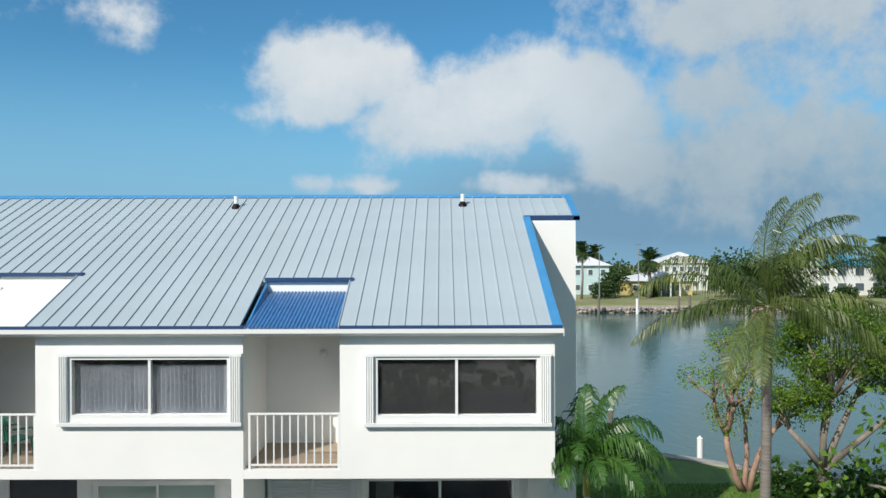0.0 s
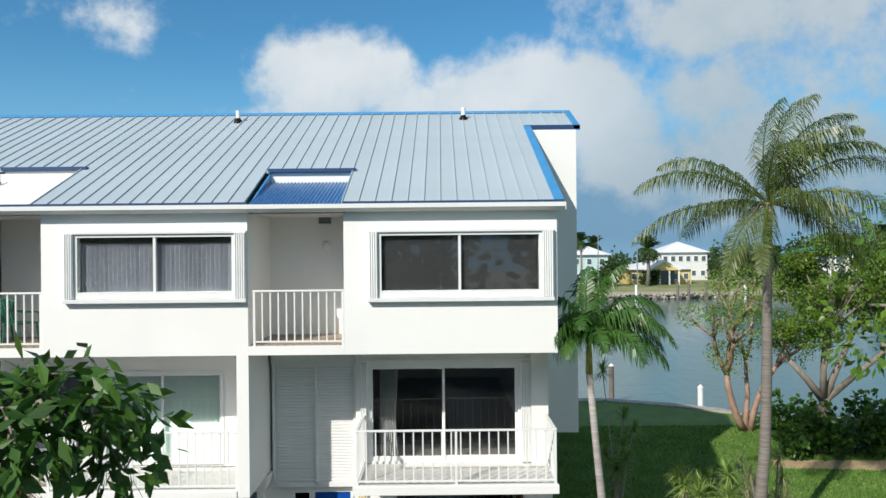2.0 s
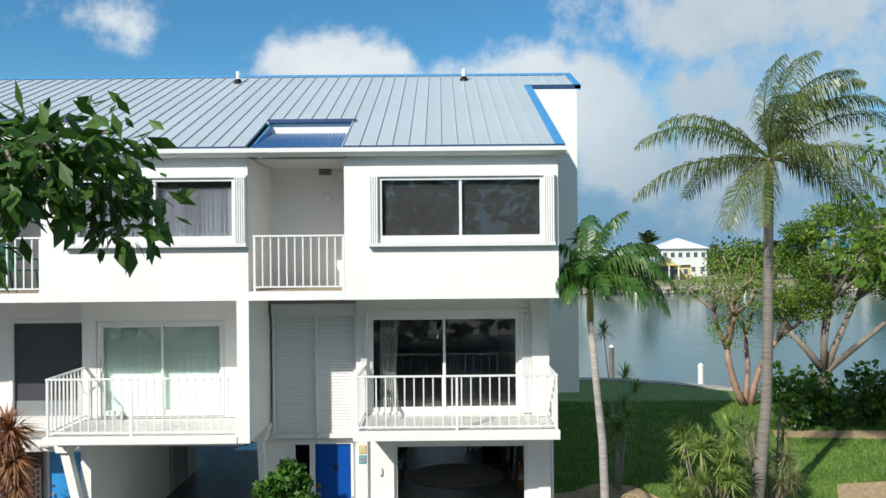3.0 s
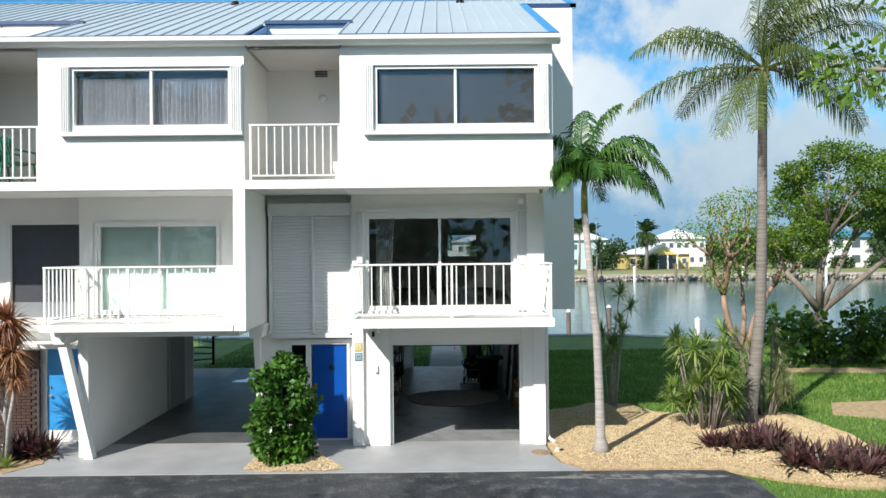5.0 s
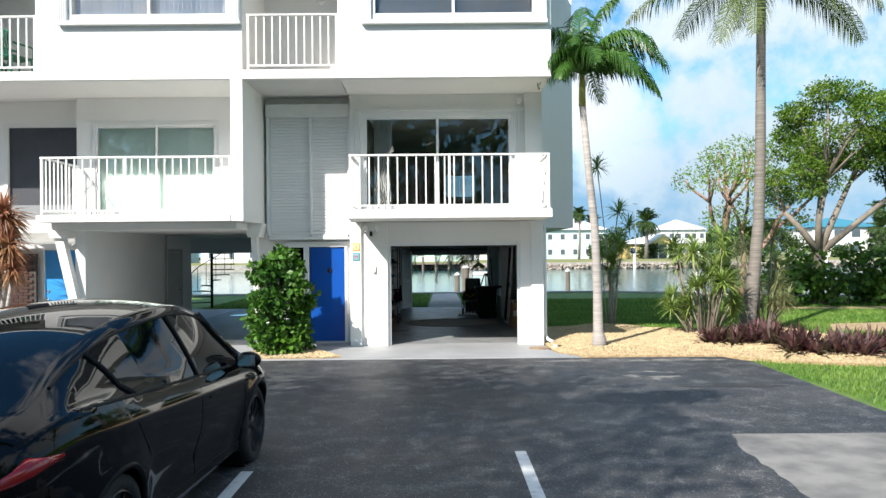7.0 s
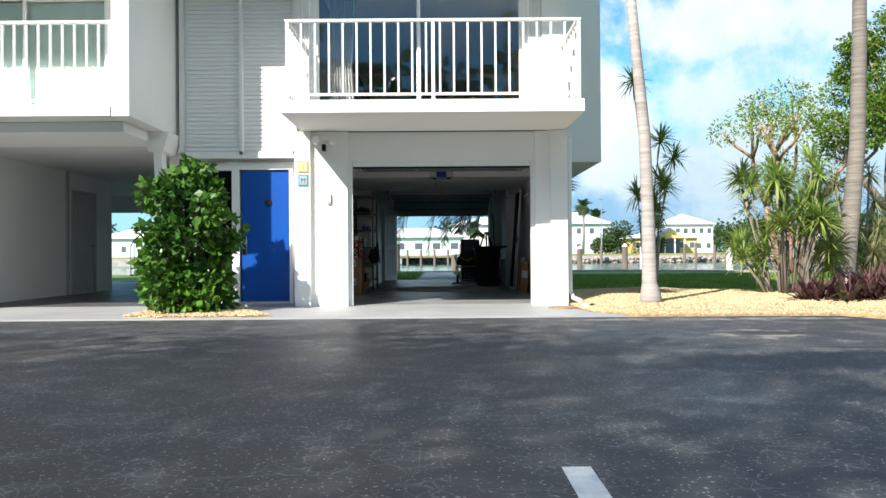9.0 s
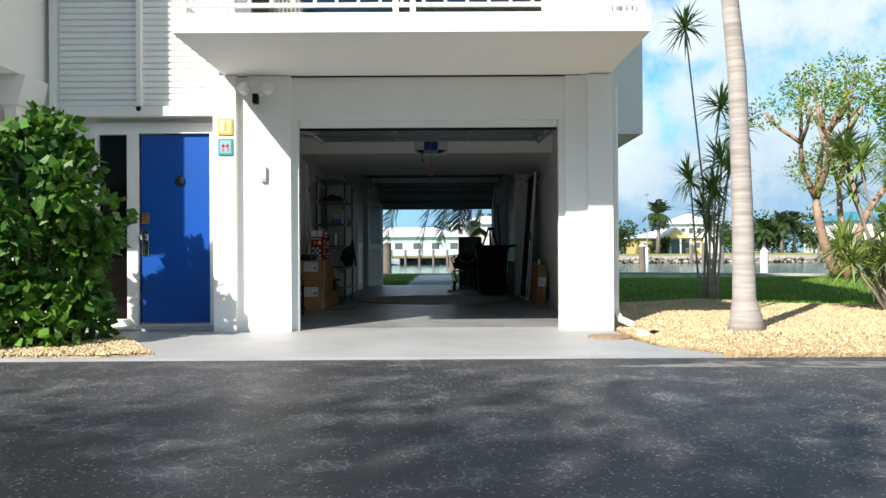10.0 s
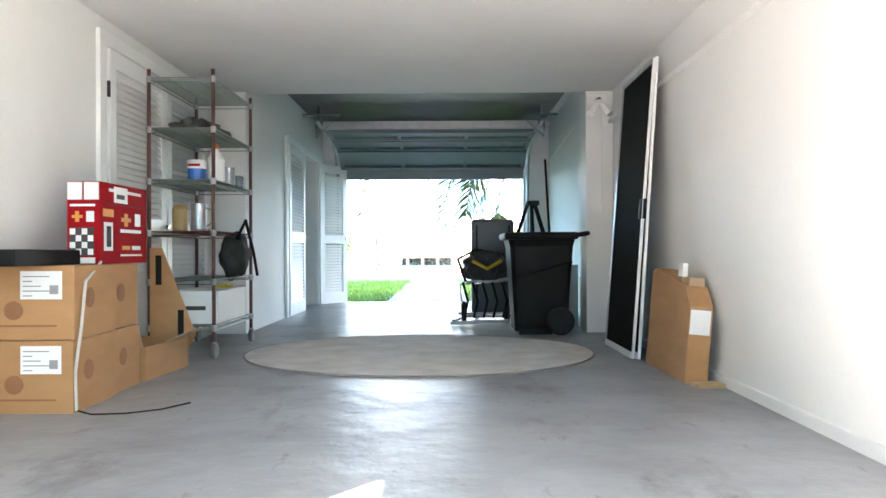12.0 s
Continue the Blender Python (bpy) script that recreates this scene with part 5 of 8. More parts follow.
spiky("dracaena", "multi-stemmed green dracaena behind the young palm", (4.05, 3.4, -0.05),
      clump(7, 0.45, 0.9, 2.3, 4, (0.95, 1.2)) + [((0.05, 0), (-0.3, 0, 4.15), 1.05), ((-0.05, 0.05), (0.25, 0.1, 3.0), 1.05), ((0.1, 0.05), (0.5, 0.1, 2.65), 1.05)], ros, 0.015, PALEBARK)
spiky("dracaena", "dense clump of green dracaena stems in the mulch bed", (5.6, 0.95, -0.02), clump(36, 0.82, 0.35, 2.25, 6, (0.9, 1.2)), ros, 0.018)
spiky("dracaena", "pale spiky dracaena clump behind the coconut palm", (7.45, 2.2, -0.05), clump(24, 0.75, 0.5, 2.2, 8), rosp)
spiky("ti_plant", "red and tan ti plant with shaggy rosettes beside the entry", (-8.95, -1.0, -0.02),
      [((0, 0), (0.1, 0, 2.8), 1.35), ((0.05, 0), (-0.2, 0.1, 2.4), 1.3), ((0, 0.05), (0.2, -0.05, 2.2), 1.2), ((0.1, 0.1), (-0.5, 0, 2.0), 1.1), ((0.1, 0), (0.0, 0.1, 1.9), 1.0), ((0.1, -0.1), (0.3, -0.1, 1.7), 0.9), ((0, -0.1), (-0.25, -0.15, 1.6), 0.9)], rosr, 0.04, PALEBARK)


def rhoeo(at, spread, n, seed):
    r = random.Random(seed)
    t = thing("purple_plant", "low clump of purple-green spiky bedding plants", "bedding plant", at, group="purple bedding plants")
    me = [rosette_mesh("rosette", 30, 0.5, 0.05, PURPLE, 90 + i, 0.1) for i in range(3)]
    for i in range(n):
        a, s = r.uniform(0, math.tau), math.sqrt(r.random())
        part("rosette", me[i % 3], PURPLE, t, at=Matrix.Translation((spread * s * math.cos(a), spread * 0.55 * s * math.sin(a), 0.02)) @ pose(0, 0, 0, r.uniform(-15, 15), r.uniform(-15, 15), r.uniform(0, 360)) @ Matrix.Scale(r.uniform(1.0, 1.5), 4))


rhoeo((5.95, -0.7, -0.02), 0.85, 26, 1)
rhoeo((7.1, -2.1, -0.02), 1.0, 36, 2)
rhoeo((-8.6, -0.6, -0.02), 0.4, 12, 3)
gr = [rosette_mesh("rosette", 60, 0.32, 0.02, leaf_mat("lime_grass_blade", (0.2, 0.35, 0.04), (0.25, 0.4, 0.06)), 99, 0.3)]
spiky("grass_tuft", "bright lime ornamental grass tuft by the curb", (-8.85, -1.55, -0.02), [((0, 0), (0, 0, 0.05), 1.1), ((0.2, 0.05), (0.22, 0.05, 0.05), 0.9), ((-0.25, 0), (-0.25, 0, 0.05), 1.0)], gr)

# hibiscus bush in front of the entry
rng = np.random.default_rng(11)
hb = thing("hibiscus_bush", "dense leafy green hibiscus bush in front of the entry", "bush", (-3.46, -1.1, -0.02))
bm, cen, rad = bmesh.new(), [], []
for i in range(60):
    a, z = rng.uniform(0, math.tau), rng.uniform(0.15, 1.95)
    s = (0.45 + 0.15 * min(1.0, z / 0.7) if z < 1.4 else 0.6 - (z - 1.4) * 0.6) * math.sqrt(rng.uniform(0.1, 1))
    c = (s * math.cos(a), s * 0.9 * math.sin(a), z)
    cen.append(c), rad.append(rng.uniform(0.12, 0.24))
    if i % 3 == 0:
        tube(bm, [(0.05 * math.cos(a), 0.05 * math.sin(a), 0), (s * 0.5 * math.cos(a), s * 0.5 * math.sin(a), z * 0.55), c], [0.018, 0.012, 0.006], 5)
part("stems", bm, BARK, hb)
v, f = leaf_cloud(rng, cen, rad, 105, 0.125, 0.66, 1.0, 0.25)
part("foliage", raw("foliage", v, f, LEAF), LEAF, hb)

# sea-grape hedge along the lawn
hd = thing("sea_grape_hedge", "dense dark green sea-grape hedge at the lawn's edge", "hedge", (14.0, 10.6, -0.05))
cen, rad = [], []
for i in range(150):
    x = rng.uniform(-2.6, 6.5)
    top = 1.75 + 0.3 * math.sin(x * 1.7) + 0.2 * math.sin(x * 3.1)
    cen.append((x, rng.uniform(-0.9, 1.4), rng.uniform(0.25, top))), rad.append(rng.uniform(0.3, 0.5))
v, f = leaf_cloud(rng, cen, rad, 44, 0.2, 0.95, 1.0, 0.1)
part("foliage", raw("foliage", v, f, DARKLEAF), DARKLEAF, hd)
bm = bmesh.new()
for i in range(14):
    x = -2.3 + i * 0.62
    tube(bm, [(x, 0.2, -0.02), (x + 0.1, 0.25, 0.7), (x + 0.2, 0.1, 1.3)], [0.04, 0.03, 0.015], 6)
part("stems", bm, BARK, hd)

# trees by the water and over the parking court
tree("gumbo_limbo_tree", "leaning coppery gumbo limbo tree with light green crown", (11.6, 14.0, -0.05),
     [((0, 0, 0), (-0.42, 0.1, 0.9), 2.5, 0.17), ((0.25, 0, 0), (0.05, 0.1, 1.0), 2.8, 0.14), ((0.1, 0.1, 0.1), (0.3, 0.2, 0.9), 2.7, 0.12)], TREELEAF, REDBARK, 26, 190, 0.12, 0.85, depth=2, spread=0.42, up=0.32, low=2.2)
st = thing("shade_tree", "spreading shade tree with pale forked limbs and dense crown", "tree", (13.1, 10.7, -0.05))
rng = np.random.default_rng(33)
PADS = []
for (cx, cy, cz), (ax, ay, az), n in (((1.4, 0, 6.3), (3.0, 2.2, 1.5), 44), ((3.6, 0.3, 5.2), (2.4, 2.0, 1.3), 26), ((-0.9, 0, 4.4), (1.2, 1.4, 0.7), 9)):
    for _ in range(n):
        d = rng.normal(size=3)
        d /= np.linalg.norm(d)
        k = rng.uniform(0.55, 1.0)
        PADS.append((cx + ax * k * d[0], cy + ay * k * d[1], cz + az * k * d[2]))
bm = bmesh.new()
tube(bm, [(0, 0, 0), (-0.06, 0.02, 0.6), (-0.04, 0, 1.3), (0.02, 0, 1.95)], [0.27, 0.21, 0.19, 0.17], 10)
part("trunk", bm, BARK, st, smooth=True)
FORKS = [((-0.6, -0.1, 2.6), (-1.25, -0.1, 3.3)), ((-0.15, -0.3, 3.0), (0.1, -0.4, 4.4)), ((0.5, 0.1, 2.9), (1.2, 0.2, 4.3)), ((0.9, 0.1, 2.5), (2.6, 0.2, 3.8)), ((0.2, 0.4, 3.0), (0.6, 0.9, 4.6))]
limbs = []
for a, b in FORKS:
    bm = bmesh.new()
    tube(bm, [(0, 0, 1.85), a, b], [0.14, 0.11, 0.08], 8)
    limbs.append((Vector(b), bm))
for pad in PADS:
    q = Vector(pad)
    base, bm = min(limbs, key=lambda l: (l[0] - q).length)
    mid = base.lerp(q, 0.5) + Vector(rng.normal(size=3)) * 0.12
    tube(bm, [base, mid, q], [0.05, 0.03, 0.012], 5)
for _, bm in limbs:
    part("limb", bm, BARK, st, smooth=True)
v, f = leaf_cloud(rng, PADS, rng.uniform(0.5, 0.85, len(PADS)), 540, 0.115, 0.55, 0.6, 0.2)
part("crown", raw("crown", v, f, SHADELEAF), SHADELEAF, st)
tree("court_tree", "broad dark-leaved tree beside the parking court", (8.3, -6.6, -0.05),
     [((0, 0, 0), (-0.05, 0, 1), 3.6, 0.2), ((0, 0, 3.3), (-0.62, 0.05, 0.6), 2.3, 0.1), ((0, 0, 3.4), (0.6, 0.3, 0.7), 2.6, 0.12), ((0, 0, 3.4), (0.3, -0.6, 0.8), 2.6, 0.12)], SHADELEAF, BARK, 44, 190, 0.14, 0.75, depth=2, spread=0.5, up=0.18, flat=0.6)

# ---------------------------------------------------------------- beds, stripes, puddles
def blob(points, z, depth, name, material, label, category, kind=STRUCT):
    return solid(name, prism(bmesh.new(), points, "z", z - depth, z), material, label, category, kind=kind)


BED = [(1.9, -0.85), (2.0, -1.4), (2.35, -1.9), (4.0, -1.92), (4.9, -1.97), (5.6, -2.6), (6.6, -3.1), (7.8, -3.2), (8.3, -2.6), (8.3, -1.2), (8.6, 0.4), (8.3, 2.6), (7.2, 3.2), (6.0, 2.6), (5.0, 2.9), (4.6, 3.9), (3.6, 4.1), (3.0, 3.5), (2.4, 3.3), (1.9, 3.3)]
bm = prism(bmesh.new(), BED, "z", -0.118, -0.018)
bm.faces.ensure_lookup_table()
mound = [f for f in bm.faces if abs(f.normal.z) > 0.9 and f.calc_center_median().z > -0.05] or [bm.faces[1]]
for rise in (0.028, 0.03, 0.025):
    bmesh.ops.inset_region(bm, faces=mound, thickness=0.24, depth=0.0)
    bmesh.ops.translate(bm, verts=list({v for f in mound for v in f.verts}), vec=(0, 0, rise))
solid("mulch_bed", bm, SOIL, "tan wood-chip mulch bed round the palms", "mulch bed", kind=STRUCT)


def bed_rise(x, y):
    """How far the heaped bed stands above its rim."""
    d = min((Vector((x - a[0], y - a[1])) - (e := Vector((b[0] - a[0], b[1] - a[1]))) * max(0.0, min(1.0, (Vector((x - a[0], y - a[1]))).dot(e) / e.length_squared))).length for a, b in zip(BED, BED[1:] + BED[:1]))
    return float(np.interp(d, [0, 0.24, 0.48, 0.72], [0, 0.028, 0.058, 0.083]))

HEDGE_BED = [(10.6, 9.0), (14, 8.6), (24, 8.6), (24, 9.6), (14, 9.7), (10.9, 9.9)]
blob(HEDGE_BED, -0.03, 0.1, "mulch_strip", SOIL, "tan mulch strip along the hedge", "mulch bed")
MOUND = [(9.3, 2.6), (10.4, 2.0), (13, 1.8), (14.0, 3.4), (12, 4.3), (10, 4.0)]
blob(MOUND, -0.03, 0.1, "mulch_patch", SOIL, "tan mulch patch in the lawn", "mulch bed")
blob([(-4.05, -1.72), (-3.6, -1.88), (-2.5, -1.88), (-2.15, -1.75), (-2.35, -1.45), (-2.75, -0.75), (-3.2, -0.4), (-3.95, -0.45)], 0.012, 0.1, "mulch_patch", SOIL, "tan mulch pocket under the hibiscus bush", "mulch bed")
blob([(-9.9, -1.9), (-8.5, -1.85), (-8.1, -1.2), (-8.3, -0.4), (-9.9, -0.3)], 0.012, 0.1, "mulch_patch", SOIL, "tan mulch pocket beside the neighbour's entry", "mulch bed")


def inside(p, poly):
    hit, j = False, len(poly) - 1
    for i in range(len(poly)):
        (xa, ya), (xb, yb) = poly[i], poly[j]
        if (ya > p[1]) != (yb > p[1]) and p[0] < (xb - xa) * (p[1] - ya) / (yb - ya) + xa:
            hit = not hit
        j = i
    return hit


CHIP = mat("wood_chip", (0.58, 0.46, 0.28), 0.9, var=0.25, scale=6, bump=0.2, island=0.55)
rng = np.random.default_rng(5)


def chips(poly, n, z, seed, size=0.024, rise=None):
    """Loose angular chips strewn over a bed."""
    r = np.random.default_rng(seed)
    xs, ys = [p[0] for p in poly], [p[1] for p in poly]
    verts, faces = [], []
    while len(verts) < n * 4:
        x, y = r.uniform(min(xs), max(xs)), r.uniform(min(ys), max(ys))
        if not inside((x, y), poly):
            continue
        a, s, w = r.uniform(0, math.tau), size * r.uniform(0.5, 1.5), size * r.uniform(0.25, 0.6)
        c, d = math.cos(a), math.sin(a)
        zz = z + r.uniform(0.0, 0.012) + (rise(x, y) + 0.012 if rise else 0.0)
        t = r.uniform(-0.4, 0.4) * s
        b = len(verts)
        verts += [(x + c * s - d * w, y + d * s + c * w, zz + t), (x - c * s - d * w, y - d * s + c * w, zz - t), (x - d * w * -1.2 - c * s * 0.2, y + c * w * -1.2 - d * s * 0.2, zz + 0.008), (x + c * s * 0.3, y + d * s * 0.3, zz + 0.022)]
        faces += [(b, b + 1, b + 3), (b + 1, b + 2, b + 3), (b + 2, b, b + 3)]
    return verts, faces


v, f = chips(BED, 62000, -0.018, 7, size=0.017, rise=bed_rise)
solid("wood_chips", raw("wood_chips", v, f, CHIP), CHIP, "loose tan wood chips covering the mulch bed", "wood chips", kind="stuff")
v, f = chips([(-4.05, -1.72), (-3.6, -1.88), (-2.5, -1.88), (-2.15, -1.75), (-2.35, -1.45), (-2.75, -0.75), (-3.2, -0.4), (-3.95, -0.45)], 5000, 0.012, 8)
solid("wood_chips", raw("wood_chips", v, f, CHIP), CHIP, "loose tan wood chips under the hibiscus bush", "wood chips", kind="stuff")

# grass blades over the near lawn
BLADE = leaf_mat("grass_blade", (0.1, 0.22, 0.03), (0.19, 0.3, 0.06), 0.6, 0.3, 0.5)


def blades(n, region, seed, h=0.06, w=0.012):
    r = np.random.default_rng(seed)
    x0, x1, y0, y1 = region
    p = np.stack([r.uniform(x0, x1, n), r.uniform(y0, y1, n)], 1)
    keep = np.array([not inside(q, BED) and not inside(q, MOUND) and not inside(q, HEDGE_BED) and not (q[0] < 5.3 and q[1] < -1.9) for q in p])
    p = p[keep]
    n = len(p)
    a = r.uniform(0, math.tau, n)
    hh = h * r.uniform(0.5, 1.4, n)
    side = np.stack([np.cos(a), np.sin(a)], 1) * w
    lean = np.stack([-np.sin(a), np.cos(a)], 1) * (hh * r.uniform(-0.7, 0.7, n))[:, None]
    z = np.full(n, -0.052)
    v0, v1 = np.column_stack([p - side, z]), np.column_stack([p + side, z])
    v2 = np.column_stack([p + lean, z + hh])
    verts = np.stack([v0, v1, v2], 1).reshape(-1, 3)
    return verts.tolist(), np.arange(n * 3).reshape(-1, 3).tolist()


v, f = blades(115000, (5.2, 15, -17, 4.5), 3)
solid("grass", raw("grass", v, f, BLADE), BLADE, "short green grass blades beside the drive", "grass", kind="stuff")
v, f = blades(70000, (1.95, 16, 3.2, 15), 4, 0.07, 0.018)
solid("grass", raw("grass", v, f, BLADE), BLADE, "short green grass blades on the canal lawn", "grass", kind="stuff")
v, f = blades(26000, (-9, 3, 10.9, 19.8), 6, 0.06, 0.018)
keep = [t for t in f if not (-0.78 < v[t[0]][0] < 0.58)]
solid("grass", raw("grass", v, keep, BLADE), BLADE, "short green grass blades behind the garage", "grass", kind="stuff")

PALE = mat("worn_pale_asphalt", (0.2, 0.195, 0.185), 0.8, var=0.5, scale=5, bump=0.4, fine=60, col2=(0.06, 0.062, 0.066), contrast=(0.42, 0.58))


def ragged(name, cx, cy, rx, ry, label, seed, material=PALE, lift=0.0):
    """An irregular worn patch on the asphalt."""
    r = random.Random(seed)
    pts = []
    for i in range(36):
        a = i * math.tau / 36
        k = 1 + 0.2 * math.sin(2 * a + seed) + 0.14 * math.sin(5 * a + 2 * seed) + r.uniform(-0.08, 0.08)
        pts.append((cx + rx * k * math.cos(a), cy + ry * k * math.sin(a)))
    solid(name, prism(bmesh.new(), pts, "z", -0.024, -0.0195 + lift), material, label, "asphalt patch", group="asphalt patches")


rpv = random.Random(21)
old = [(2.82, -7.78), (5.09, -7.8100000000000005), (5.09, -11.11)]
edge = [(2.82, -7.78), (2.7, -8.32), (2.67, -9.25), (2.61, -10.51)]
for (xa, ya), (xb, yb) in zip(edge[:0:-1], edge[-2::-1]):
    old += [(xa + (xb - xa) * k / 8 + rpv.uniform(-0.02, 0.02), ya + (yb - ya) * k / 8 + rpv.uniform(-0.02, 0.02)) for k in range(8)]
OLDASPH = mat("old_grey_asphalt", (0.25, 0.245, 0.235), 0.85, var=0.4, scale=2.2, bump=0.5, fine=70, col2=(0.13, 0.13, 0.13), contrast=(0.38, 0.66))
solid("asphalt_patch", prism(bmesh.new(), old, "z", -0.024, -0.0195), OLDASPH, "worn pale grey panel of older asphalt", "asphalt patch", group="asphalt patches")
DAMP = mat("damp_asphalt", (0.02, 0.019, 0.018), 0.45, var=0.4, scale=6, bump=0.4, fine=60, col2=(0.05, 0.046, 0.042))
ragged("asphalt_patch", 3.05, -3.9, 0.46, 0.34, "small cracked pale patch in the asphalt", 5)
ragged("asphalt_patch", 3.1, -3.85, 0.3, 0.2, "dark worn hollow inside the cracked patch", 9, DAMP, 0.002)
ragged("asphalt_patch", 3.95, -4.95, 0.85, 0.09, "damp dark crack across the asphalt", 4, DAMP)
ragged("asphalt_patch", 3.2, -2.3, 1.4, 0.17, "thin pale wear strip along the drive's edge", 8)
STRIPE = mat("worn_white_road_paint", (0.75, 0.75, 0.73), 0.7, var=0.35, scale=14, bump=0.2, contrast=(0.5, 0.8))
for x, ya, yb, lab in ((-2.06, -13.5, -9.0, "worn white painted parking stripe beside the car"), (0.49, -13.0, -8.4, "worn white painted parking stripe on the asphalt")):
    solid("parking_stripe", B(x - 0.055, ya, -0.021, x + 0.055, yb, -0.018), STRIPE, lab, "parking stripe", group="parking stripes")
PUDDLE = mat("puddle_water", (0.02, 0.02, 0.022), 0.02, var=0.0, bump=0.02, fine=3)


def puddle(cx, cy, rx, ry, z, label, seed):
    r = random.Random(seed)
    pts = []
    for i in range(40):
        a = i * math.tau / 40
        k = 1 + 0.22 * math.sin(3 * a + seed) + 0.1 * math.sin(7 * a) + r.uniform(-0.05, 0.05)
        pts.append((cx + rx * k * math.cos(a), cy + ry * k * math.sin(a)))
    solid("puddle", prism(bmesh.new(), pts, "z", z - 0.002, z + 0.002), PUDDLE, label, "puddle", group="puddles")


puddle(-0.27, -11.5, 0.8, 0.86, -0.02, "shallow rain puddle reflecting the house on the asphalt", 1)
puddle(0.85, -11.3, 0.25, 0.3, -0.02, "small rain puddle on the asphalt", 2)
puddle(-6.3, 8.2, 0.6, 0.42, 0.002, "rain puddle on the carport slab", 3)
r = random.Random(12)
ROCK = mat("pale_rock", (0.55, 0.52, 0.46), 0.85, var=0.3, scale=8, bump=0.4, spread=0.4)
for i in range(7):
    ob = thing("rock", "small pale rock at the corner of the mulch bed", "rock", (2.0 + r.uniform(0, 0.75), -0.75 + r.uniform(-0.12, 0.3), -0.03), r.uniform(0, 180), "rocks")
    bm = bmesh.new()
    bmesh.ops.create_icosphere(bm, subdivisions=2, radius=r.uniform(0.04, 0.08))
    for v in bm.verts:
        v.co = v.co * (1 + 0.25 * noise.noise(v.co * 18 + Vector((i, 0, 0))))
        v.co.z = v.co.z * 0.7 + 0.04
    part("stone", bm, ROCK if i != 3 else BLACKP, ob)

def loft(rows):
    bm = bmesh.new()
    rings = [[bm.verts.new(p) for p in row] for row in rows]
    for a, b in zip(rings, rings[1:]):
        for k in range(len(a)):
            bm.faces.new((a[k], a[(k + 1) % len(a)], b[(k + 1) % len(b)], b[k]))
    bm.faces.new(rings[0][::-1]), bm.faces.new(rings[-1])
    return bm


# ---------------------------------------------------------------- the parked car
CARBLACK = mat("black_car_paint", (0.0025, 0.0025, 0.003), 0.04, var=0.1, scale=2, bump=0, spec=0.26)
CARGLASS = mat("tinted_car_glass", (0.003, 0.004, 0.006), 0.02, var=0.0, bump=0, spec=0.24)
TYRE = mat("tyre_rubber", (0.015, 0.015, 0.015), 0.8, var=0.2, scale=20, bump=0.2)
RIM = mat("dark_alloy", (0.05, 0.05, 0.055), 0.3, metal=0.8, var=0.1, bump=0)
TAIL = mat("red_tail_lens", (0.35, 0.01, 0.01), 0.1, var=0.1, bump=0, coat=0.6)
LENS = mat("clear_lamp_lens", (0.5, 0.52, 0.55), 0.1, metal=0.4, var=0.1, bump=0)

car = thing("car", "glossy black electric crossover parked nose towards the house", "car", (-3.03, -10.06, -0.02), -1.5)


def curve(points, y):
    """A smooth run through (y, value) points."""
    k = max(0, min(len(points) - 2, sum(p[0] <= y for p in points) - 1))
    p0, p1, p2, p3 = (points[max(0, min(len(points) - 1, k + d))] for d in (-1, 0, 1, 2))
    u = max(0.0, min(1.0, (y - p1[0]) / (p2[0] - p1[0])))
    m1 = (p2[1] - p0[1]) / max(1e-6, p2[0] - p0[0]) * (p2[0] - p1[0])
    m2 = (p3[1] - p1[1]) / max(1e-6, p3[0] - p1[0]) * (p2[0] - p1[0])
    return (2 * u ** 3 - 3 * u * u + 1) * p1[1] + (u ** 3 - 2 * u * u + u) * m1 + (3 * u * u - 2 * u ** 3) * p2[1] + (u ** 3 - u * u) * m2


# side view and plan of the hull: local y runs from the tail to the nose
SILL = [(-2.37, 0.46), (-2.2, 0.34), (-1.9, 0.27), (-1.0, 0.21), (1.0, 0.21), (1.9, 0.23), (2.25, 0.27), (2.37, 0.34)]
BELT = [(-2.37, 0.92), (-2.2, 1.08), (-1.9, 1.155), (-1.45, 1.135), (-0.8, 1.085), (0.0, 1.035), (0.9, 0.985), (1.4, 0.95), (1.8, 0.87), (2.15, 0.75), (2.37, 0.56)]
CREST = [(-2.37, 0.98), (-2.2, 1.14), (-1.9, 1.26), (-1.45, 1.425), (-1.0, 1.545), (-0.5, 1.62), (-0.05, 1.645), (0.35, 1.615), (0.75, 1.49), (1.1, 1.29), (1.4, 1.1), (1.6, 1.015), (1.95, 0.93), (2.2, 0.81), (2.37, 0.62)]
PLAN = [(-2.37, 0.64), (-2.25, 0.8), (-2.0, 0.9), (-1.45, 0.955), (-0.7, 0.935), (0.2, 0.93), (0.9, 0.935), (1.45, 0.95), (1.8, 0.92), (2.1, 0.82), (2.28, 0.68), (2.37, 0.5)]
WHEELS = (1.445, -1.445)
LOW, CAB, TOP_N = 22, 12, 10                     # rows of the flank, of the cabin's side and of the roof


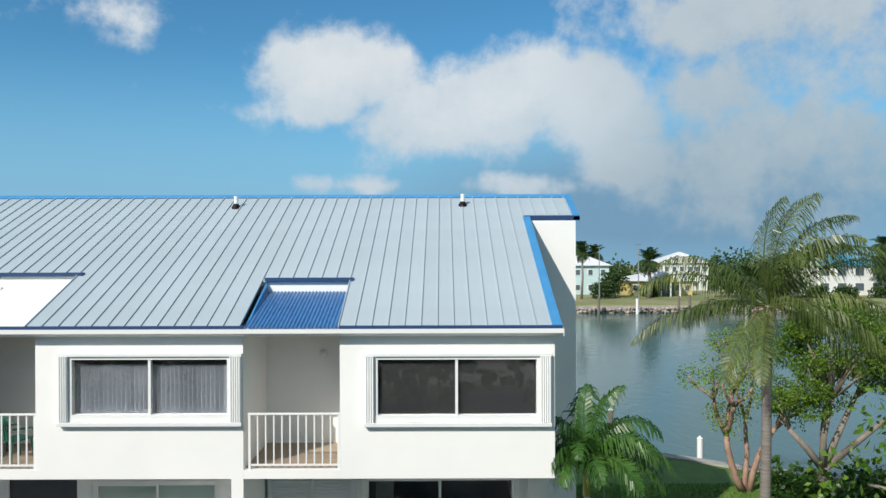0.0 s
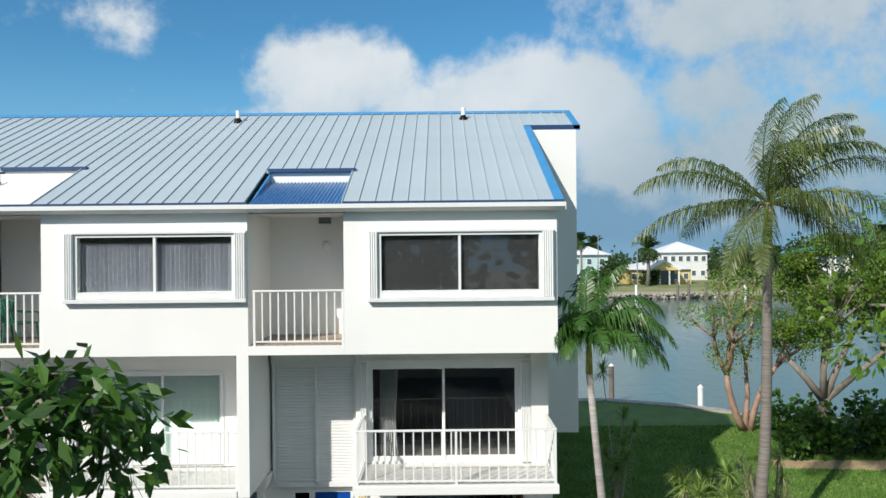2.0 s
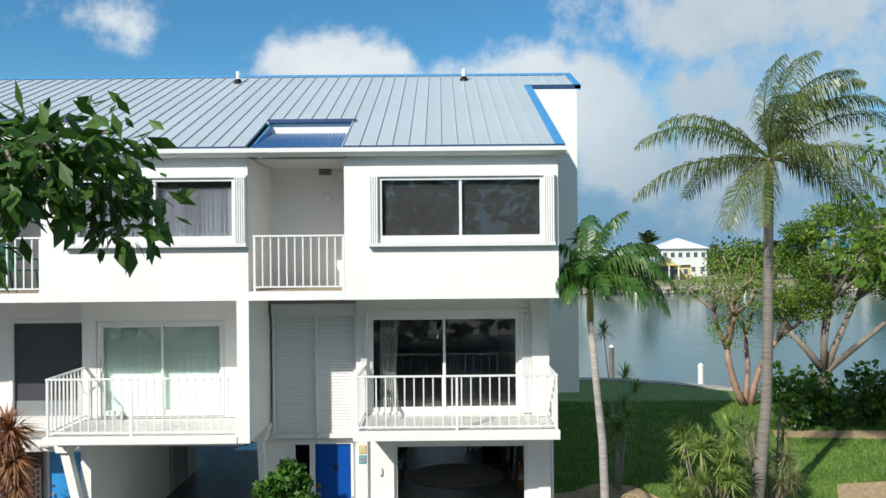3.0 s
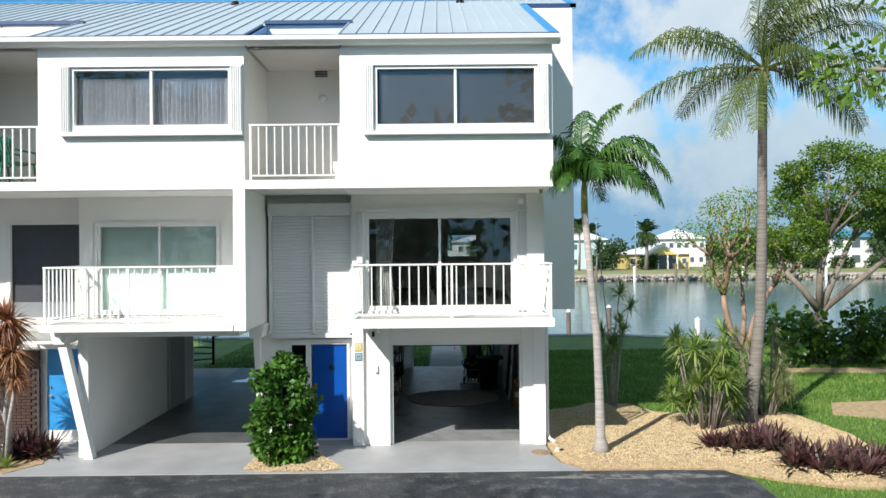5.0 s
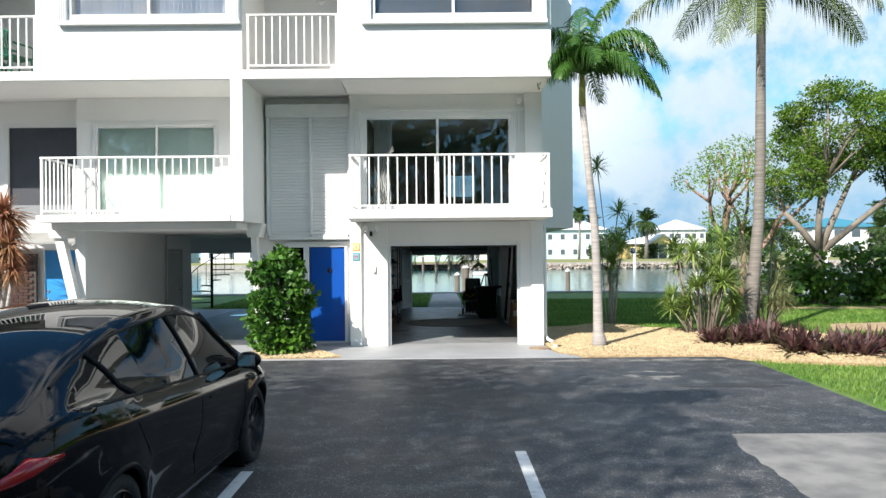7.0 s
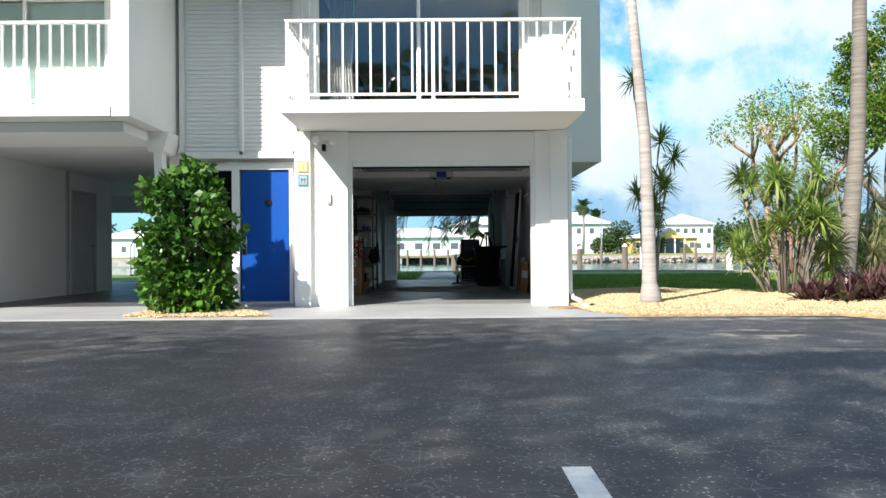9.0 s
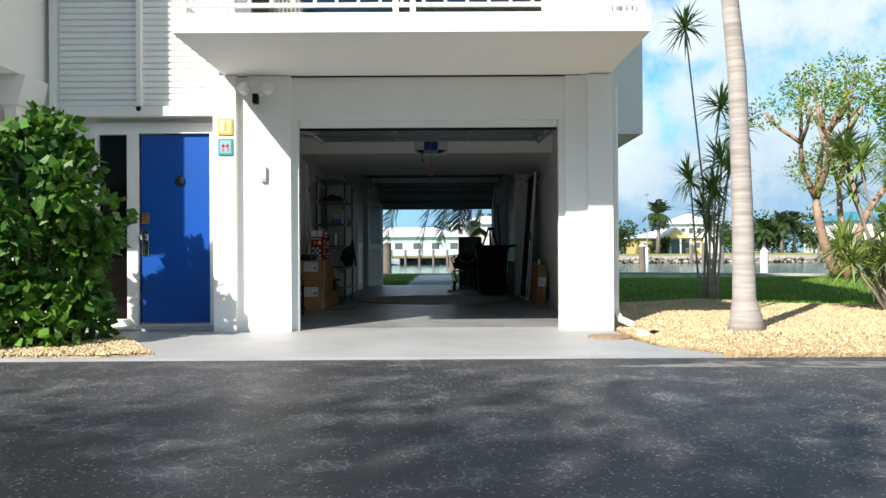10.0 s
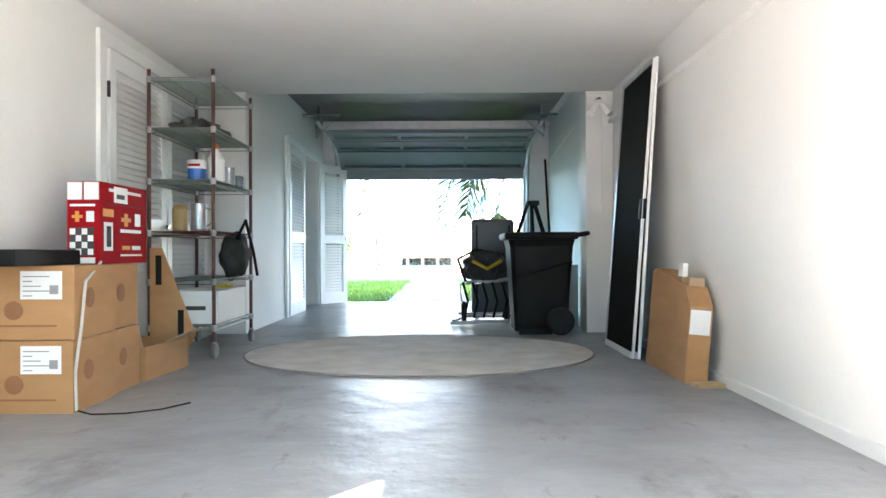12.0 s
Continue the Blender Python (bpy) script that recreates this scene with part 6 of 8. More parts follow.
def hull(y, row):
    """A point of the hull's half section at station y."""
    z0, zb, zt, w = curve(SILL, y), curve(BELT, y), curve(CREST, y), curve(PLAN, y)
    h = zt - zb
    cab = min(1.0, max(0.0, (h - 0.05) / 0.45))
    tuck = 0.05 * cab * max(0.0, 0.35 - y) ** 2                                      # the cabin narrows to the tail
    edge_w = w * (0.8 - 0.1 * cab) - tuck
    if row <= LOW:
        f = row / LOW
        z = z0 + (zb - z0) * f
        x = w * (0.998 - 0.085 * max(0.0, (0.66 - f) / 0.66) ** 1.25)
        mid = math.exp(-((y + 0.05) / 0.85) ** 4)
        x -= 0.035 * mid * math.exp(-((z - 0.46) / 0.13) ** 2)                      # scooped doors
        x -= 0.045 * max(0.0, (f - 0.82) / 0.18) ** 2                               # shoulder turning in
        for yw in WHEELS:
            r = math.hypot(y - yw, z - 0.36)
            x += 0.018 * math.exp(-((r - 0.42) / 0.09) ** 2)                        # flared arches
        return Vector((x, y, z))
    xb = hull(y, LOW).x
    if row <= LOW + CAB:
        f = (row - LOW) / CAB
        return Vector((xb - tuck * min(1.0, 5 * f) * (1 - f) + (edge_w - xb) * (f ** 1.3), y, zb + (h - 0.02 - 0.05 * cab) * f))
    f = (row - LOW - CAB) / TOP_N
    z1 = zb + h - 0.02 - 0.05 * cab
    return Vector((edge_w * (1 - f), y, z1 + (zt - z1) * math.sin(f * math.pi / 2) ** 0.8))


STATIONS = [-2.37 + 4.74 * i / 126 for i in range(127)]
ROWS_N = LOW + CAB + TOP_N


def panel_kind(y, row):
    """Which panel of the car a cell of the hull belongs to."""
    p = hull(y, row)
    if row < LOW:
        for yw in WHEELS:
            if math.hypot(y - yw, p.z - 0.36) < 0.405:
                return ""
        return "body"
    h = curve(CREST, y) - curve(BELT, y)
    if row < LOW + CAB:
        f = (row - LOW) / CAB
        if 0.04 < f < 0.88 and h > 0.2:
            if -1.78 < y < -1.16:
                return "quarter_window"
            if -1.1 < y < -0.06:
                return "rear_door_window"
            if 0.02 < y < 1.12:
                return "front_door_window"
        return "body"
    f = (row - LOW - CAB) / TOP_N
    if f > 0.06:
        if 0.52 < y < 1.42:
            return "windscreen"
        if -1.2 < y < 0.46:
            return "roof_glass"
        if -2.02 < y < -1.27:
            return "rear_window"
    return "body"


cells = {}
for i in range(len(STATIONS) - 1):
    for r in range(ROWS_N):
        kind = panel_kind((STATIONS[i] + STATIONS[i + 1]) / 2, r + 0.5)
        if kind:
            cells.setdefault(kind, []).append((i, r))
body = None
for kind in ["body"] + sorted(k for k in cells if k != "body"):
    one_piece = kind in ("body", "windscreen", "roof_glass", "rear_window")
    for sides in ([(1, -1)] if one_piece else [(1,), (-1,)]):
        bm, seen = bmesh.new(), {}

        def corner(i, r, s):
            if r == ROWS_N:
                s = 1
            if (i, r, s) not in seen:
                p = hull(STATIONS[i], r)
                for yw in WHEELS:                       # draw the cut edge onto the wheel arch
                    d = Vector((p.y - yw, p.z - 0.36))
                    if r < LOW and 0.36 < d.length < 0.43:
                        d = d.normalized() * 0.4
                        p.y, p.z = yw + d.x, 0.36 + d.y
                seen[i, r, s] = bm.verts.new((p.x * s, p.y, p.z))
            return seen[i, r, s]

        for i, r in cells[kind]:
            for s in sides:
                q = [corner(i, r, s), corner(i + 1, r, s), corner(i + 1, r + 1, s), corner(i, r + 1, s)]
                bm.faces.new(q if s > 0 else q[::-1])
        if kind == "body":                              # close the tail and the nose
            for i in (0, len(STATIONS) - 1):
                loop = [corner(i, r, 1) for r in range(ROWS_N + 1)] + [corner(i, r, -1) for r in range(ROWS_N - 1, -1, -1)]
                bm.faces.new(loop)
            body = part("body", bm, CARBLACK, car, smooth=True)
        else:
            part(kind, bm, CARGLASS, car, "dark tinted glass", smooth=True)
part("underbody", B(-0.8, -2.2, 0.2, 0.8, 2.2, 0.27), BLACKP, car)


def flank(y, z, s, out=0.0):
    """A point on the car's side at a height."""
    lo, hi = 0.0, float(LOW + CAB)
    for _ in range(24):
        m = (lo + hi) / 2
        lo, hi = (m, hi) if hull(y, m).z < z else (lo, m)
    p = hull(y, lo)
    return Vector((s * (p.x + out), y, p.z))


for s in (1, -1):
    part("belt_trim", T([hull(-1.8 + 0.1 * i, LOW + 0.35) * 1.0 @ Matrix.Diagonal((s, 1, 1)) for i in range(31)], 0.011, 6), BLACKP, car, "satin black window trim")
    part("window_trim", T([hull(-1.75 + 0.1 * i, LOW + CAB * 0.9) @ Matrix.Diagonal((s, 1, 1)) for i in range(29)], 0.012, 6), BLACKP, car)
    for y0, y1 in ((-0.02, -0.14), (-1.13, -1.28)):
        part("pillar", T([hull(y0 + (y1 - y0) * k / 5, LOW + 0.4 + (CAB * 0.9 - 0.4) * k / 5) @ Matrix.Diagonal((s, 1, 1)) for k in range(6)], 0.02, 6), BLACKP, car)
    part("pillar", T([hull(1.15, LOW + 0.5) @ Matrix.Diagonal((s, 1, 1)), hull(0.88, LOW + CAB * 0.6) @ Matrix.Diagonal((s, 1, 1)), hull(0.62, LOW + CAB) @ Matrix.Diagonal((s, 1, 1))], 0.03, 8), CARBLACK, car, smooth=True)
    bm = bmesh.new()
    bmesh.ops.create_uvsphere(bm, u_segments=18, v_segments=12, radius=1.0, matrix=Matrix.Translation((s * 1.03, 0.84, 1.05)) @ Matrix.Diagonal((0.115, 0.085, 0.075, 1)))
    for v in bm.verts:
        v.co.y = max(v.co.y, 0.8)
    mir = part("mirror", bm, CARBLACK, car, smooth=True)
    part("mirror_glass", B(s * 0.95, 0.794, 1.0, s * 1.1, 0.8, 1.1, bev=0.002), CHROME, mir)
    part("mirror_stalk", T([(s * 0.88, 0.86, 0.98), (s * 0.98, 0.85, 1.02)], [0.03, 0.022], 8), BLACKP, mir)
    for y in (-0.86, 0.26):
        a = flank(y, 0.86, s)
        part("door_handle", box(bmesh.new(), a.x - 0.006, y - 0.11, 0.848, a.x + 0.006, y + 0.11, 0.87, bev=0.004), BLACKP, car)
    for y0, y1, za in ((-1.02, -1.22, 0.72), (-0.02, -0.04, 0.3), (1.0, 1.1, 0.3)):
        part("door_seam", T([flank(y0 + (y1 - y0) * k / 7, za + (0.97 - za) * k / 7, s, 0.0005) for k in range(8)], 0.0035, 5), BLACKP, car)
    part("sill_seam", T([flank(-0.9 + 0.19 * k, 0.3, s, 0.0005) for k in range(11)], 0.003, 5), BLACKP, car)
    part("side_marker", T([flank(1.12, 0.83, s, 0.004), flank(1.24, 0.84, s, 0.006), flank(1.34, 0.83, s, 0.004)], [0.008, 0.018, 0.006], 6), BLACKP, car)
    part("tail_light", T([flank(-1.98, 0.98, s, -0.01), flank(-2.18, 0.97, s, -0.005), flank(-2.34, 0.86, s, -0.03)], [0.015, 0.05, 0.03], 8), TAIL, car, "red tail light", smooth=True)
    part("headlight", T([flank(1.85, 0.78, s, -0.01), flank(2.1, 0.69, s, -0.012), flank(2.26, 0.6, s, -0.03)], [0.02, 0.045, 0.025], 8), LENS, car, "clear headlight", smooth=True)
    for y in WHEELS:
        arc = [(y + 0.402 * math.cos(a), 0.36 + 0.402 * math.sin(a)) for a in (radians(-12 + 204 * k / 28) for k in range(29))]
        part("wheel_arch", T([flank(yy, max(zz, 0.23), s, -0.008) for yy, zz in arc], 0.02, 8), BLACKP, car, "satin black wheel arch lip", smooth=True)
        wh = part("wheel", lathe(bmesh.new(), [(0.41, -0.3), (0.415, -0.05), (0.41, -0.049), (0.4, -0.29)], 32), BLACKP, car, "dark wheel well", at=pose(s * 0.93, y, 0.36, 0, 90 * s, 0))
        prof = [(0.235, -0.12), (0.3, -0.12), (0.35, -0.1), (0.362, -0.05), (0.362, 0.05), (0.352, 0.085), (0.32, 0.1), (0.27, 0.098), (0.262, 0.06)]
        part("tyre", lathe(bmesh.new(), prof, 40), TYRE, wh, "black rubber tyre", smooth=True, at=pose(0, 0, -0.1))
        bm = lathe(bmesh.new(), [(0.262, -0.02), (0.268, 0.075), (0.255, 0.08), (0.245, 0.03), (0.24, -0.02)], 36)
        lathe(bm, [(0.07, 0.0), (0.066, 0.05), (0.05, 0.06), (0.02, 0.062)], 20)
        for k in range(10):                              # broad turbine blades, thick at the hub side
            a = k * math.tau / 10

            def at(r, da, z):
                return bm.verts.new((r * math.cos(a + da), r * math.sin(a + da), z))
            top = [at(0.05, -0.2, 0.048), at(0.05, 0.35, 0.048), at(0.15, 0.2, 0.06), at(0.25, 0.16, 0.062), at(0.25, -0.06, 0.05), at(0.15, -0.1, 0.045)]
            low = [bm.verts.new((v.co.x, v.co.y, v.co.z - 0.03)) for v in top]
            bm.faces.new(top), bm.faces.new(low[::-1])
            for m in range(6):
                bm.faces.new((top[m], low[m], low[(m + 1) % 6], top[(m + 1) % 6]))
        part("rim", bm, RIM, wh, "dark turbine-bladed alloy rim", at=pose(0, 0, -0.085))
        part("brake_disc", lathe(bmesh.new(), [(0.19, -0.01), (0.19, 0.005), (0.05, 0.006)], 24), STEELGREY, wh, "dull steel brake disc", at=pose(0, 0, -0.13))
part("rear_bumper", box(bmesh.new(), -0.66, -2.41, 0.3, 0.66, -2.3, 0.48, bev=0.04), BLACKP, car)
part("lip_spoiler", T([(-0.62, -2.2, 1.09), (0, -2.26, 1.12), (0.62, -2.2, 1.09)], 0.02, 6), BLACKP, car)
part("number_plate", B(-0.16, -2.43, 0.62, 0.16, -2.36, 0.74), PAINT, car, "white number plate")

# ---------------------------------------------------------------- garage doors
def door_panel(width, h=0.53):
    """A ribbed steel section lying in local x and y, ribs on the upper side."""
    bm = B(-width / 2, 0.005, -0.02, width / 2, h - 0.005, 0.0)
    for y in (0.03, h - 0.07):
        box(bm, -width / 2, y, -0.06, width / 2, y + 0.045, -0.018)
    for x in (-width / 2, -width / 6, width / 6, width / 2 - 0.05):
        box(bm, x, 0.03, -0.05, x + 0.05, h - 0.03, -0.019)
    return mesh("section", bm, STEELGREY)


gd = thing("garage_door", "grey steel sectional garage door slid up under the ceiling", "garage door", kind=STRUCT)
sec = door_panel(2.66)
for i in range(3):
    part("section", sec, STEELGREY, gd, at=Matrix.Translation((0, 0.18 + 0.53 * i, 2.25)))
for s in (-1, 1):
    part("track", T([(s * 1.42, 0.3, 0.05), (s * 1.42, 0.3, 1.85), (s * 1.42, 0.38, 2.08), (s * 1.42, 0.6, 2.2), (s * 1.42, 2.3, 2.26)], 0.022, 6), GALV, gd)
    part("strut", T([(s * 1.42, 1.85, 2.24), (s * 1.42, 1.6, 2.52)], 0.014, 6), GALV, gd)
    part("bracket", T([(s * 1.42, 2.25, 2.26), (s * 1.35, 2.25, 2.52)], 0.014, 6), GALV, gd)
part("torsion_bar", T([(-1.75, 0.34, 2.46), (1.72, 0.34, 2.46)], 0.016, 8), GALV, gd)
# opening trim
tr = thing("trim_garage", "white painted jamb and head trim of the garage opening", "trim", kind=STRUCT)
for s in (-1, 1):
    part("jamb", B(s * 1.4, 0.03, 0, s * 1.335, 0.1, 2.16), PAINT, tr)
part("head", B(-1.33, 0.06, 2.09, 1.33, 0.22, 2.158), PAINT, tr)
part("weather_strip", B(-1.33, 0.1, 2.065, 1.33, 0.13, 2.09), BLACKP, tr)

rd = thing("garage_door", "grey steel sectional door half raised at the canal-side opening", "garage door", kind=STRUCT)
rsec = door_panel(2.72, 0.5)
for y, z, a in ((10.62, 1.84, 90), (10.58, 2.02, 152), (10.13, 2.26, 172), (9.65, 2.34, 176)):
    part("section", rsec, STEELGREY, rd, at=Matrix.Translation((0, y, z)) @ pose(0, 0, 0, a) @ Matrix.Diagonal((1, 1, -1, 1)) if a > 90 else Matrix.Translation((0, y, z)) @ pose(0, 0, 0, 90) @ Matrix.Diagonal((1, 0.42, 1, 1)))
part("top_bar", B(-1.4, 9.1, 2.36, 1.4, 9.16, 2.46), GALV, rd)
for s in (-1, 1):
    part("track", T([(s * 1.42, 10.6, 0.05), (s * 1.42, 10.6, 1.9), (s * 1.42, 10.45, 2.2), (s * 1.42, 10.1, 2.33), (s * 1.42, 8.7, 2.4)], 0.024, 6), GALV, rd)
    part("hanger", T([(s * 1.42, 8.9, 2.4), (s * 1.42, 8.9, 2.7)], 0.016, 6), STEELGREY, rd)
    part("hanger_arm", T([(s * 1.62, 8.88, 2.5), (s * 1.15, 8.88, 2.5), (s * 1.45, 8.9, 2.22), (s * 1.45, 8.9, 2.5)], 0.018, 6), STEELGREY, rd)

op = thing("door_opener", "white garage door opener with a blue label under the ceiling", "door opener", (0.0, 2.05, 2.16))
oval = [(0.215 * math.cos(a), 0.012 + 0.105 * math.copysign(abs(math.sin(a)) ** 0.8, math.sin(a))) for a in (k * math.tau / 36 for k in range(36))]
part("housing", prism(bmesh.new(), oval, "y", -0.14, 0.2), mat("pale_grey_housing", (0.42, 0.43, 0.44), 0.5), op)
part("front_cover", prism(bmesh.new(), [(x * 0.93, 0.012 + (z - 0.012) * 0.9) for x, z in oval], "y", -0.158, -0.141), mat("grey_front_cover", (0.46, 0.47, 0.48), 0.45), op)
part("label_plate", B(-0.088, -0.166, -0.055, 0.088, -0.159, 0.1), mat("blue_label", (0.008, 0.03, 0.16), 0.4), op, "dark blue label plate")
part("lower_plate", B(-0.09, -0.163, -0.1, 0.09, -0.159, -0.056), mat("pale_blue_plate", (0.12, 0.2, 0.34), 0.4), op, "pale blue lower plate")
for sx_ in (-1, 1):
    part("lamp_lens", prism(bmesh.new(), [(sx_ * 0.092, -0.056), (sx_ * 0.195, -0.056), (sx_ * 0.15, -0.088), (sx_ * 0.092, -0.1)], "y", -0.164, -0.1592), BLACKP, op, "dark lamp lens")
part("rail", B(-0.02, -1.75, 0.13, 0.02, -0.1, 0.16), GALV, op)
part("rail_clip", B(-0.03, -0.19, 0.1, 0.03, -0.1, 0.19, bev=0.008), BLACKP, op, "black rail clip")
part("hanging_bracket", B(-0.43, 0.0, 0.15, 0.43, 0.04, 0.175), GALV, op)
part("strap", B(-0.02, 0.0, 0.1, 0.02, 0.03, 0.2), GALV, op)
part("cord", T([(-0.1, -0.1, -0.08), (-0.12, -0.1, -0.14), (-0.09, -0.1, -0.18), (-0.12, -0.1, -0.2)], 0.008, 6), BLACKP, op)
part("release_rope", T([(0.0, -0.2, 0.06), (0.0, -0.2, -0.36)], 0.003, 5), mat("red_rope", (0.5, 0.02, 0.02), 0.7), op)
part("release_handle", B(-0.02, -0.21, -0.39, 0.02, -0.19, -0.36, bev=0.004), mat("red_plastic", (0.55, 0.02, 0.03), 0.4), op, "red release handle")
cd = thing("conduit", "grey steel conduit crossing the ceiling beam", "conduit")
part("pipe", T([(-1.95, 0.6, 2.4), (-1.93, 2.9, 2.46), (-1.7, 3.27, 2.49), (1.55, 3.27, 2.49), (1.74, 3.1, 2.49)], 0.014, 6), GALV, cd)
for xx in (-1.3, -0.4, 0.5, 1.3):
    part("clip", B(xx - 0.012, 3.25, 2.472, xx + 0.012, 3.299, 2.508), GALV, cd)
solid("wall_ledge", B(1.7, 0.3, 1.94, 1.754, 6.28, 1.965), INTERIOR, "thin painted ledge along the garage wall", "ledge", kind=STRUCT)
solid("baseboard", B(1.73, 0.3, 0.0, 1.7535, 6.28, 0.06), INTERIOR, "painted base strip along the garage wall", "baseboard", kind=STRUCT)


# ---------------------------------------------------------------- louvred closet doors
def louvre_door(label, at, turn, w, h=2.03):
    """A two-panel louvred leaf, hinged at its local origin, running along local x."""
    d = thing("louvred_door", label, "louvred door", at, turn, "louvred closet doors")
    for a, b in ((0, 0.09), (w - 0.09, w)):
        part("stile", B(a, -0.017, 0.01, b, 0.017, h), PAINT, d)
    for z0, z1 in ((0.01, 0.16), (0.88, 1.0), (h - 0.11, h)):
        part("rail", B(0.09, -0.017, z0, w - 0.09, 0.017, z1), PAINT, d)
    sl = mesh("slat", prism(bmesh.new(), [(-0.017, 0.0), (0.004, 0.036), (0.01, 0.036), (-0.011, 0.0)], "x", 0.09, w - 0.09), PAINT)
    for z0, z1 in ((0.16, 0.88), (1.0, h - 0.11)):
        n = int((z1 - z0) / 0.042)
        for i in range(n):
            part("slat", sl, PAINT, d, at=Matrix.Translation((0, 0, z0 + 0.042 * i)))
    part("knob", lathe(bmesh.new(), [(0.01, 0), (0.02, 0.02), (0.01, 0.035)], 10), CHROME, d, at=pose(w - 0.045, -0.017, 0.95, 90))
    return d


louvre_door("closed white louvred closet door behind the wire shelf", (-1.95, 4.1, 0.0), 90, 0.96, 2.06)
louvre_door("closed white louvred closet door behind the wire shelf", (-1.95, 5.08, 0.0), 90, 0.96, 2.06)
louvre_door("closed white louvred closet door beside the rear opening", (-1.635, 8.09, 0.0), 90, 0.94)
louvre_door("open white louvred closet door swung towards the rear opening", (-1.62, 10.14, 0.0), 57, 0.58)
tc = thing("trim_closet", "white painted casing round the closet doors", "trim", kind=STRUCT)
part("casing", B(-1.968, 3.98, 0, -1.94, 4.07, 2.16), PAINT, tc)
part("casing", B(-1.968, 4.07, 2.08, -1.94, 6.2, 2.16), PAINT, tc)
part("hinge", B(-1.945, 4.075, 1.75, -1.93, 4.1, 1.85), BLACKP, tc)
part("casing", B(-1.659, 10.1, 0, -1.63, 10.16, 2.1), PAINT, tc)
part("casing", B(-1.659, 7.98, 0, -1.63, 8.07, 2.1), PAINT, tc)
part("casing", B(-1.659, 8.07, 2.05, -1.63, 10.1, 2.12), PAINT, tc)

# ---------------------------------------------------------------- boxes, shelf and clutter
CARD = mat("brown_cardboard", (0.42, 0.22, 0.095), 0.8, var=0.12, scale=4, bump=0.1, stretch=(1, 1, 3), spread=0.1)
CARDIN = mat("raw_cardboard", (0.45, 0.31, 0.19), 0.85, var=0.12, scale=4, bump=0.1)
PAPER = mat("white_label_paper", (0.78, 0.78, 0.76), 0.6, var=0.05)
INK = mat("dark_ink", (0.05, 0.045, 0.04), 0.7)
PRINT = mat("brown_print", (0.3, 0.13, 0.06), 0.8)
GREYINK = mat("grey_label_print", (0.3, 0.3, 0.3), 0.7)
REDEDGE = mat("dark_red_fold", (0.16, 0.004, 0.006), 0.8, bump=0, var=0.05)
REDBOX = mat("red_printed_carton", (0.32, 0.006, 0.01), 0.8, var=0.12, scale=3, bump=0.03, spec=0.15)
GOLD = mat("orange_print", (0.75, 0.3, 0.05), 0.5)


def carton(at, size, turn=0.0, label="brown cardboard shipping carton with a white label", front_label=True, group="cardboard cartons"):
    w, d, h = size
    c = thing("cardboard_box", label, "cardboard box", at, turn, group)
    part("body", box(bmesh.new(), -w / 2, -d / 2, 0, w / 2, d / 2, h, bev=0.006), CARD, c)
    part("tape", B(-w / 2 - 0.001, -0.03, h, w / 2 + 0.001, 0.03, h + 0.001), CARDIN, c)
    if front_label:
        part("label", B(-w * 0.12, -d / 2 - 0.002, h * 0.55, w * 0.36, -d / 2, h * 0.93), PAPER, c, "white shipping label")
        for i in range(5):
            part("print_bar", B(-w * 0.09, -d / 2 - 0.003, h * (0.59 + 0.065 * i), w * (0.02 + 0.1 * ((i * 2) % 3)), -d / 2 - 0.0018, h * (0.605 + 0.065 * i)), GREYINK, c)
        part("label_block", B(w * 0.22, -d / 2 - 0.003, h * 0.62, w * 0.32, -d / 2 - 0.0018, h * 0.74), GREYINK, c)
    part("print_bar", B(-w * 0.38, -d / 2 - 0.002, h * 0.18, w * 0.3, -d / 2, h * 0.205), PRINT, c)
    part("print_mark", lathe(bmesh.new(), [(0.045, 0), (0.045, 0.0015), (0.034, 0.0015), (0.034, 0.001)], 18), PRINT, c, at=pose(-w * 0.2, -d / 2, h * 0.4, 90))
    part("print_mark", lathe(bmesh.new(), [(0.05, 0), (0.05, 0.0015), (0.0501, 0.0016)], 18), PRINT, c, at=pose(w / 2, -d * 0.15, h * 0.55, 0, 90))
    return c


carton((-1.75, 3.07, 0), (0.4, 0.44, 0.345))
carton((-1.755, 3.08, 0.347), (0.41, 0.44, 0.35))
carton((-1.785, 3.5, 0), (0.42, 0.36, 0.345), 1, "brown cardboard carton behind the front stack", False)
carton((-1.79, 3.51, 0.347), (0.4, 0.36, 0.35), 1, "brown cardboard carton stacked behind the front pair", False)
rb = thing("red_box", "tall red printed carton standing on the brown cartons", "carton", (-1.672, 3.505, 0.699))
part("body", box(bmesh.new(), -0.087, -0.3, 0, 0.087, 0.3, 0.43, bev=0.004), REDBOX, rb)
for x0 in (-0.082, 0.004):
    part("white_flap", B(x0, -0.304, 0.335, x0 + 0.076, -0.299, 0.425), PAPER, rb, "white top flap")
part("photo_panel", B(-0.072, -0.304, 0.045, 0.055, -0.2995, 0.19), INK, rb)
for i in range(4):
    for j in range(4):
        if (i + j) % 2:
            part("print_square", B(-0.069 + 0.031 * i, -0.306, 0.049 + 0.035 * j, -0.041 + 0.031 * i, -0.3035, 0.08 + 0.035 * j), PAPER, rb)
part("bottom_strip", B(-0.04, -0.304, 0.004, 0.06, -0.2995, 0.035), PAPER, rb, "white printed strip")
part("front_mark", B(-0.06, -0.303, 0.24, -0.005, -0.2995, 0.255), GOLD, rb)
part("front_mark", B(-0.042, -0.3035, 0.22, -0.023, -0.2997, 0.275), GOLD, rb)
